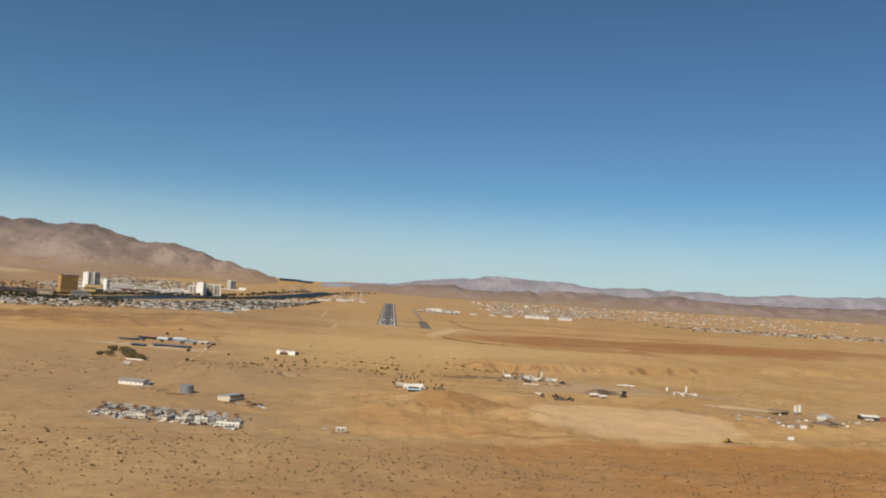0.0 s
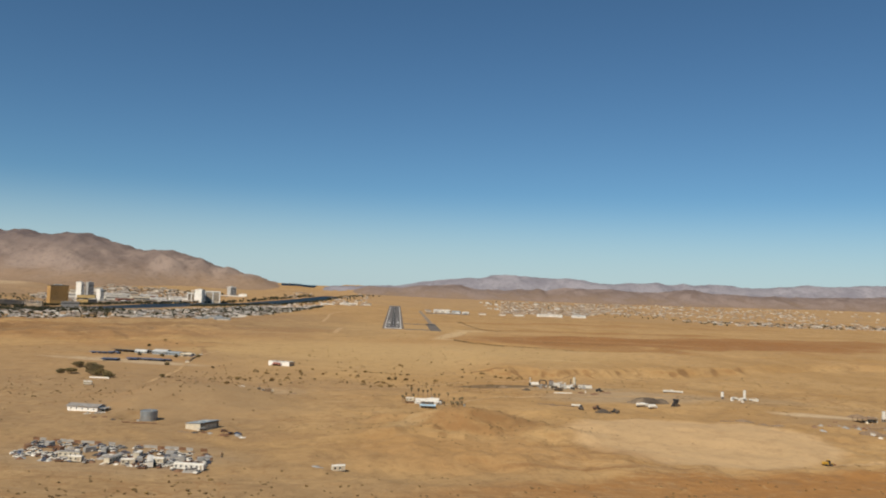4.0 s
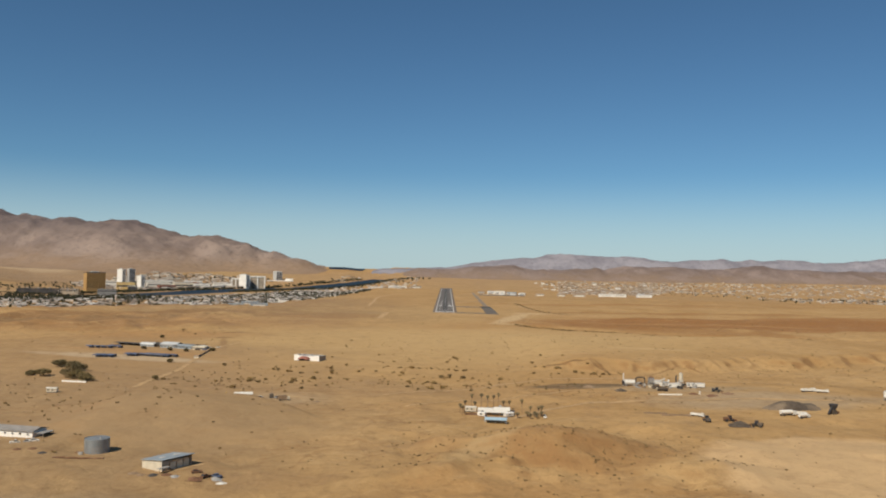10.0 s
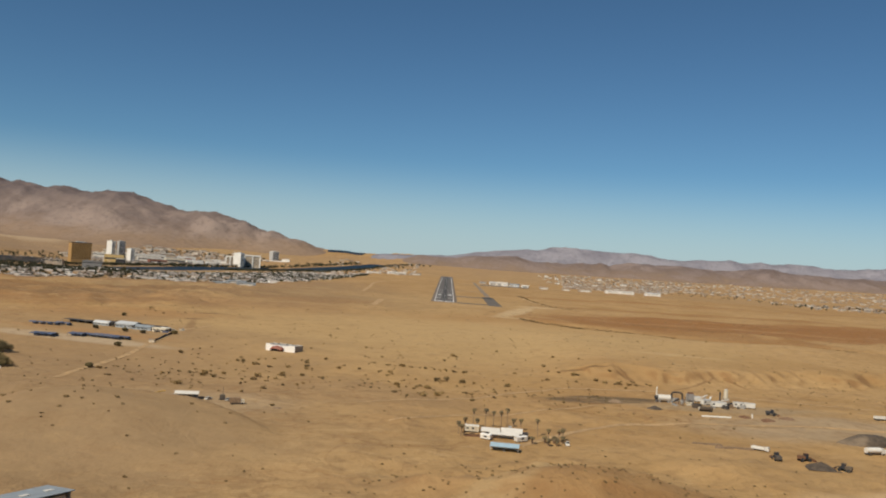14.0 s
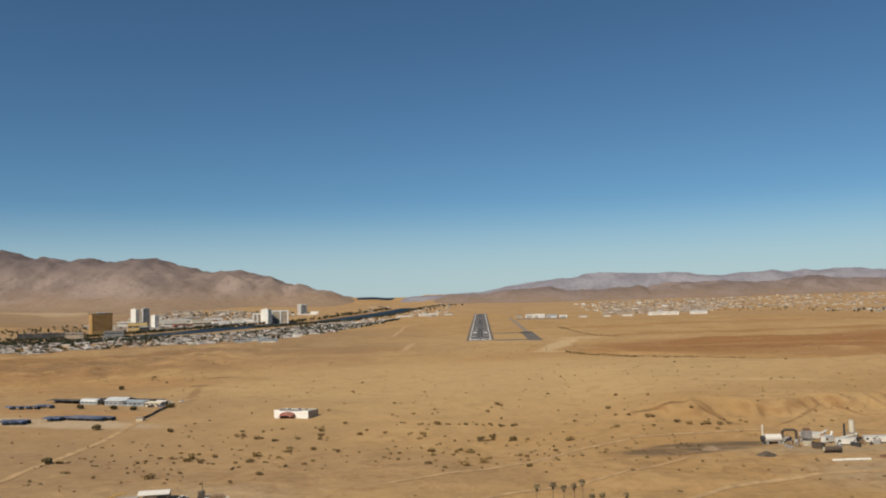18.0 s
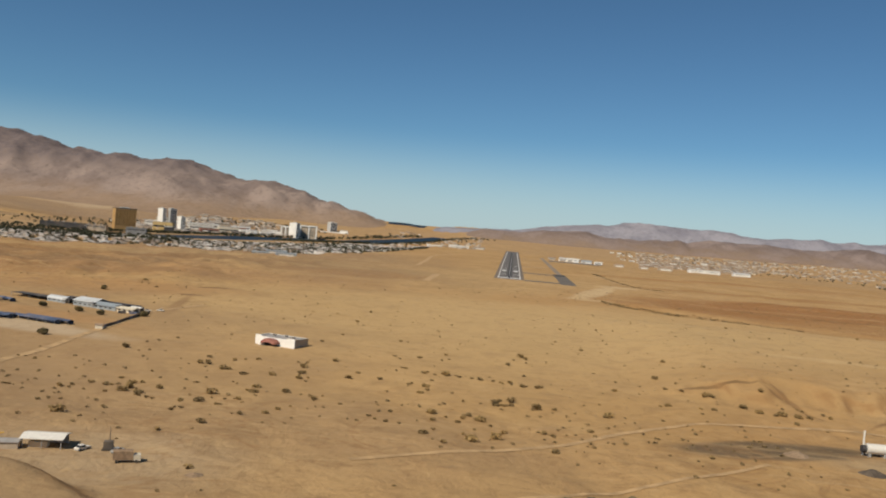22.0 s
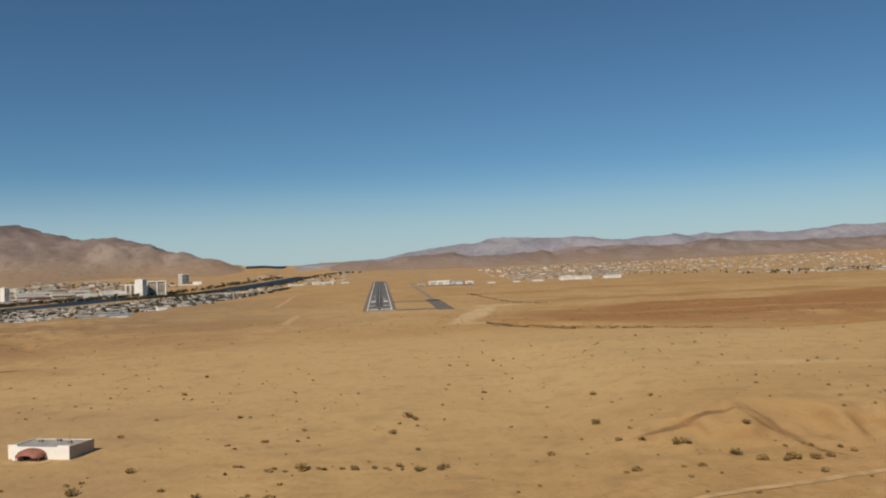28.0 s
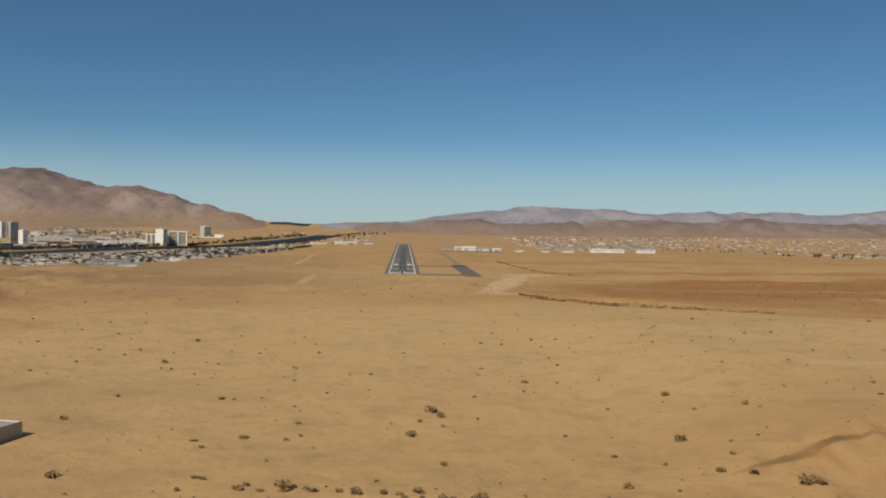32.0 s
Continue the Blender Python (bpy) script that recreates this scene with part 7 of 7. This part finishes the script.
for x, y, z, w, d, h, turn, wall, roof, lab in ((-1150, 1720, 0, 90, 30, 9, 24, M_WHITE_METAL, M_WHITE_METAL, "long white-roofed store behind the river front"), (-1050, 1830, -4, 70, 28, 10, 20, M_WHITE, M_PALEROOF, "white hall with a pale roof behind the hotels"),
                                                (-1200, 1560, 2, 60, 26, 8, 26, M_CREAM, M_WHITE_METAL, "cream store with a white roof on the bank"), (-960, 1900, -8, 60, 24, 10, 15, M_WHITE, M_WHITE_METAL, "white parking hall behind the portal hotel"),
                                                (-1010, 1700, -8, 44, 22, 12, 26, M_REDCLAY, M_ROOFTAN, "brick-red low hall in the town"), (-930, 1560, -14, 56, 20, 9, 32, M_WHITE, M_WHITE, "low bright white hall at the water"),
                                                (-1130, 1840, 6, 60, 26, 8, 20, M_BEIGE, M_WHITE_METAL, "beige store with a white metal roof")):
    podium(x, y, z, w, d, h, turn, wall, roof, lab)
podium(-1840, 1150, 18, 26, 14, 9, 10, M_WHITE, M_WHITE_METAL, "lone white building on the bare slope")
podium(-2100, 1300, 24, 40, 14, 6, 10, M_WHITE, M_WHITE_METAL, "distant pale shed on the bare slope")

# -- houses: one of each kind, then copies --
def house_kind(w, d, h, rise, wall, roof, label):
    body = new("house", shared(Solid().box(-w / 2, -d / 2, -3, w / 2, d / 2, h).box(w / 2, -d / 4, -3, w / 2 + 2.5, d / 4, h * 0.8), "house_walls", wall))
    tagged(body, label, "house")
    s = Solid()
    if rise:
        s.gable(-w / 2, -d / 2, h + 0.05, w / 2, d / 2, rise, 0.6)
    else:
        s.box(-w / 2 - 0.3, -d / 2 - 0.3, h, w / 2 + 0.3, d / 2 + 0.3, h + 0.5)
    part("roof", s, roof, body)
    part("door", Solid().box(-0.6, -d / 2 - 0.08, 0, 0.6, -d / 2, 2.1), M_GLASS, body)
    for a in (-w * 0.32, w * 0.25):
        part("window", Solid().box(a - 0.8, -d / 2 - 0.06, 1.0, a + 0.8, -d / 2, 2.1), M_GLASS, body)
    return body


KINDS = [house_kind(14, 9, 3.2, 1.6, M_BEIGE, M_WHITE_METAL, "beige bungalow with a white metal roof"), house_kind(18, 7, 3.0, 0.7, M_WHITE_METAL, M_WHITE_METAL, "long white mobile home with a shallow white roof"),
         house_kind(13, 11, 3.6, 2.0, M_CREAM, M_ROOFTAN, "cream house with a tan pitched roof"), house_kind(22, 14, 5.0, 0, M_WHITE, M_ROOFGREY, "white flat-roofed commercial building"),
         house_kind(15, 8, 3.0, 1.2, M_BEIGE, M_ROOFGREY, "beige house with a grey shingle roof"), house_kind(16, 8, 3.0, 0.8, M_WHITE_METAL, M_PALEROOF, "pale mobile home with a bluish roof")]


def town():
    r = random.Random(21)
    used = []
    made = [0] * len(KINDS)

    def settle(x, y, kind, turn, group):
        if made[kind] == 0:
            KINDS[kind].matrix_world = pose(x, y, height(x, y), 0, 0, turn)
            KINDS[kind]["group"] = group
        else:
            drop_copy(KINDS[kind], x, y, turn, group)
        made[kind] += 1

    def free(x, y, gap):
        if any(abs(x - a) < gap and abs(y - b) < gap for a, b in used):
            return False
        used.append((x, y))
        return True

    n = 0
    while n < 165:
        y = -170 + 1500 * r.random() ** 1.25
        e, w = float(plateau_edge(y)) - 50, float(river_x(y)) + 120 + 130 * (y > 700)
        if w > e:
            continue
        x = e - (e - w) * r.random() ** 1.3
        if free(x, y, 17):
            settle(x, y, r.choice((0, 1, 1, 2, 3, 4, 5, 5)), r.choice((28, 118)) + r.uniform(-6, 6), "houses on the river bench")
            n += 1
    n = 0
    while n < 125:
        x, y = r.uniform(400, 1040), r.uniform(1280, 2200)
        if x > 690 + (y - 1120) * 0.30:
            continue
        if free(x, y, 22):
            settle(x, y, r.choice((0, 2, 2, 4, 4, 3, 2)), r.choice((5, 95)) + r.uniform(-5, 5), "houses of the valley suburb")
            n += 1
    n = 0
    while n < 40:
        x = r.uniform(1050, 1900)
        y = 860 + (x - 1050) * 0.12 + 260 * r.random()
        if free(x, y, 24):
            settle(x, y, r.choice((0, 2, 4, 1)), r.uniform(-10, 10), "houses on the eastern rise")
            n += 1
    # houses beyond counting
    walls, roofs, tan_roofs = Solid(), Solid(), Solid()
    pts = []
    q = np.random.RandomState(8)
    for _ in range(2300):
        y = -140 + 1650 * q.rand() ** 1.15
        e, w = float(plateau_edge(y)) - 60, float(river_x(y)) + 110 + 150 * (y > 700)
        if w < e:
            pts.append((e - (e - w) * q.rand(), y))
    for _ in range(900):
        y = q.uniform(1260, 2330)
        x = 390 + 0.13 * (y - 1260) + (300 + 0.28 * (y - 1260)) * q.rand()
        pts.append((x, y))
    for _ in range(130):
        pts.append((q.uniform(900, 2900), q.uniform(1500, 2400)))
    for _ in range(520):
        y = q.uniform(1750, 2330)
        pts.append((760 + 0.3 * (y - 1750) + 1150 * q.rand() ** 1.5, y))
    for _ in range(780):
        y = q.uniform(1230, 2230)
        pts.append((float(river_x(min(y, 1770))) - 150 - 520 * q.rand() ** 1.3 * min(1, (y - 900) / 700), y))
    for _ in range(300):
        x = q.uniform(1040, 2400)
        pts.append((x, 850 + (x - 1050) * 0.14 + 520 * q.rand() ** 1.2))
    for _ in range(200):
        pts.append((q.uniform(-520, -130), q.uniform(1500, 2480)))
    pts = [p for p in pts if abs(p[0] - float(river_x(p[1]))) > 105 and not any(abs(p[0] - a) < 13 and abs(p[1] - b) < 13 for a, b in used)]
    arr = np.array(pts)
    z = land(arr[:, 0], arr[:, 1])
    for (x, y), zz in zip(pts, z):
        w, d, h = q.uniform(9, 19), q.uniform(7, 11), q.uniform(2.8, 4.2)
        if x < -800 and y > 1150 and q.rand() < 0.22:
            w, d, h = w * 2.4, d * 2.2, h * 2.0
        east = x > 380
        if east:
            w, d = w * 0.8, d * 0.8
        turn = q.choice((8, 98, 28, 118))
        walls.box(-w / 2, -d / 2, -3, w / 2, d / 2, h, turn, (x, y, zz))
        (tan_roofs if east and q.rand() < 0.75 else roofs).box(-w / 2 - 0.4, -d / 2 - 0.4, h, w / 2 + 0.4, d / 2 + 0.4, h + 0.5, turn, (x, y, zz))
    base = tagged(part("distant_houses", walls, M_TOWN_WALL), "dense spread of pale far-off houses across the valley", "houses", kind="stuff")
    part("distant_roofs", roofs, M_TOWN_ROOF, base)
    part("distant_tile_roofs", tan_roofs, island_material("tan_tile_roof", (0.30, 0.20, 0.12), (0.52, 0.39, 0.26)), base)


town()


def tree_belts():
    r = random.Random(31)
    s = Solid()
    spots = []
    for _ in range(620):
        y = r.uniform(150, 2350)
        x = float(river_x(y)) + (-1 if y > 800 else r.choice((-1, 1, 1))) * (105 + r.expovariate(1 / 22))
        spots.append((x, y, r.uniform(2.2, 5.0)))
    for _ in range(700):
        y = r.uniform(1250, 2360)
        spots.append((float(river_x(y)) + 100 + r.expovariate(1 / 40), y, r.uniform(2.0, 4.2)))
    for _ in range(900):
        y = r.uniform(-200, 620)
        x = float(river_x(y)) + 70 + 330 * r.random() ** 1.3
        if x < float(plateau_edge(y)) - 60:
            spots.append((x, y, r.uniform(2.6, 5.4)))
    for _ in range(3000):
        y = -160 + 1500 * r.random()
        e, w = float(plateau_edge(y)) - 40, float(river_x(y)) + 100 + 180 * (y > 700)
        if w < e:
            spots.append((e - (e - w) * r.random(), y, r.uniform(1.6, 3.6)))
    for _ in range(240):
        spots.append((r.uniform(430, 1150), r.uniform(1280, 2300), r.uniform(1.2, 2.4)))
    for _ in range(420):
        x = -1000 - 420 * r.random()
        spots.append((x, 330 + 480 * r.random(), r.uniform(1.8, 3.6)))
    for _ in range(520):
        y = r.uniform(900, 2200)
        spots.append((float(river_x(min(y, 1770))) - 120 - 480 * r.random() ** 1.4, y, r.uniform(2, 4.5)))
    for _ in range(220):
        x = r.uniform(1000, 2300)
        spots.append((x, 850 + (x - 1050) * 0.14 + 330 * r.random(), r.uniform(1.8, 3.4)))
    arr = np.array(spots)
    z = land(arr[:, 0], arr[:, 1])
    base = []
    for i in range(4):
        b = Solid()
        leaf_cloud(b, random.Random(70 + i), 0, 0, 1.0, 1.15, 1.15, 0.95, 46, 0.42)
        b.add([(-0.08, 0, -0.4), (0.08, 0, -0.4), (0, 0.05, 0.9)], [(0, 1, 2)])
        base.append(b)
    for (x, y, sc), zz in zip(spots, z):
        b = base[r.randrange(4)]
        a = r.uniform(0, 6.28)
        c, sn = math.cos(a) * sc, math.sin(a) * sc
        s.add([(x + p * c - q * sn, y + p * sn + q * c, zz + w * sc) for p, q, w in b.v], b.f)
    tagged(part("tree_belt", s, M_TREE), "dark green trees along the river banks and between houses", "trees", kind="stuff")


tree_belts()


# -- airfield buildings --
def hangar(x, y, w, d, h, turn, wall, roof, label, name="hangar"):
    t = thing(name, x, y, turn, label, name.replace("_", " "), "airfield buildings" if name == "hangar" else "long warehouses")
    part("wall", Solid().box(-w / 2, -d / 2, -2, w / 2, d / 2, h), wall, t)
    part("roof", Solid().gable(-w / 2, -d / 2, h + 0.05, w / 2, d / 2, d * 0.12, 0.5), roof, t)
    n = max(1, int(w // 14)) if name == "hangar" else max(1, int(w // 34))
    for k in range(n):
        a = -w / 2 + w * (k + 0.5) / n
        door = part("hangar_door", Solid().box(a - w / n * 0.36, -d / 2 - 0.12, -0.2, a + w / n * 0.36, -d / 2, h * 0.72), (M_PALEROOF if k % 2 else M_GREY) if name == "hangar" else M_WHITE_METAL, t)
        part("door_rail", Solid().box(a - w / n * 0.4, -d / 2 - 0.3, h * 0.72, a + w / n * 0.4, -d / 2, h * 0.77), M_DARK, door)
    return t


hangar(150, 1140, 24, 22, 8, -12, M_WHITE_METAL, M_PALEROOF, "white aircraft hangar with a pale roof")
hangar(178, 1120, 34, 24, 8.5, -12, M_WHITE_METAL, M_WHITE_METAL, "broad white aircraft hangar beside the apron")
hangar(214, 1108, 30, 20, 7, -12, M_PALEROOF, M_BLUEGREY, "grey-blue hangar in the airfield row")
hangar(246, 1092, 22, 16, 6, -12, M_WHITE, M_WHITE_METAL, "small white terminal building")
hangar(120, 1210, 22, 14, 6, -8, M_BEIGE, M_ROOFTAN, "tan airfield store behind the hangars")
for x, y, w, lab in ((425, 1052, 38, "tan warehouse with a tan roof"), (372, 1085, 24, "small tan warehouse beside the road"), (532, 1060, 86, "very long bright white warehouse"), (634, 1062, 46, "long white warehouse with bluish roof"),
                     (300, 1060, 26, "pale tan store building"), (-190, 1640, 70, "long white-roofed store near the river"), (-270, 1560, 50, "white-roofed store near the river"), (-120, 1700, 40, "tan-roofed store at the valley edge")):
    hangar(x, y, w, 18, 7.5 if w > 30 else 5.5, 4 if x > 0 else 12, (M_WHITE if w > 44 else M_BEIGE), (M_WHITE_METAL if w > 46 else M_PALEROOF if w == 46 else M_ROOFTAN), lab, "warehouse")
for k, (x, y) in enumerate(((-395, 92), (-428, 118), (-372, 70))):
    hangar(x, y, 34, 12, 4, 20, M_BLUEGREY, M_BLUEGREY, "blue-grey metal storage shed at the town's edge", "warehouse")


def parked_plane(x, y, turn):
    t = thing("light_aircraft", x, y, turn, "small white parked light aircraft on the apron", "aircraft", "parked aircraft", z=0.11)
    part("fuselage", Solid().tube([(-4.2, 0, 1.5), (-3.0, 0, 1.45), (0, 0, 1.35), (2.4, 0, 1.3), (3.2, 0, 1.2)], 0.3, 10, 0.62), M_WHITE, t)
    part("wing", Solid().box(-0.2, -5.4, 1.95, 1.3, 5.4, 2.1), M_WHITE, t)
    part("tailplane", Solid().box(-4.3, -1.6, 1.6, -3.5, 1.6, 1.7), M_WHITE, t)
    part("fin", Solid().add([(a, b, c) for b in (-0.06, 0.06) for a, c in ((-4.4, 1.6), (-3.2, 1.6), (-4.2, 3.0))], [(2, 1, 0), (3, 4, 5), (0, 1, 4, 3), (1, 2, 5, 4), (2, 0, 3, 5)]), M_WHITE, t)
    part("cabin_glass", Solid().box(0.2, -0.55, 1.6, 1.8, 0.55, 1.95), M_GLASS, t)
    for a, b in ((2.2, 0), (0, -1.1), (0, 1.1)):
        part("wheel", Solid().tube([(a, b - 0.08, 0.2), (a, b + 0.08, 0.2)], 0.2, 8), M_TYRE, t)


for k in range(9):
    parked_plane(120 + 14 * k, 1030 + 22 * (k % 2), 80 + 10 * (k % 3))
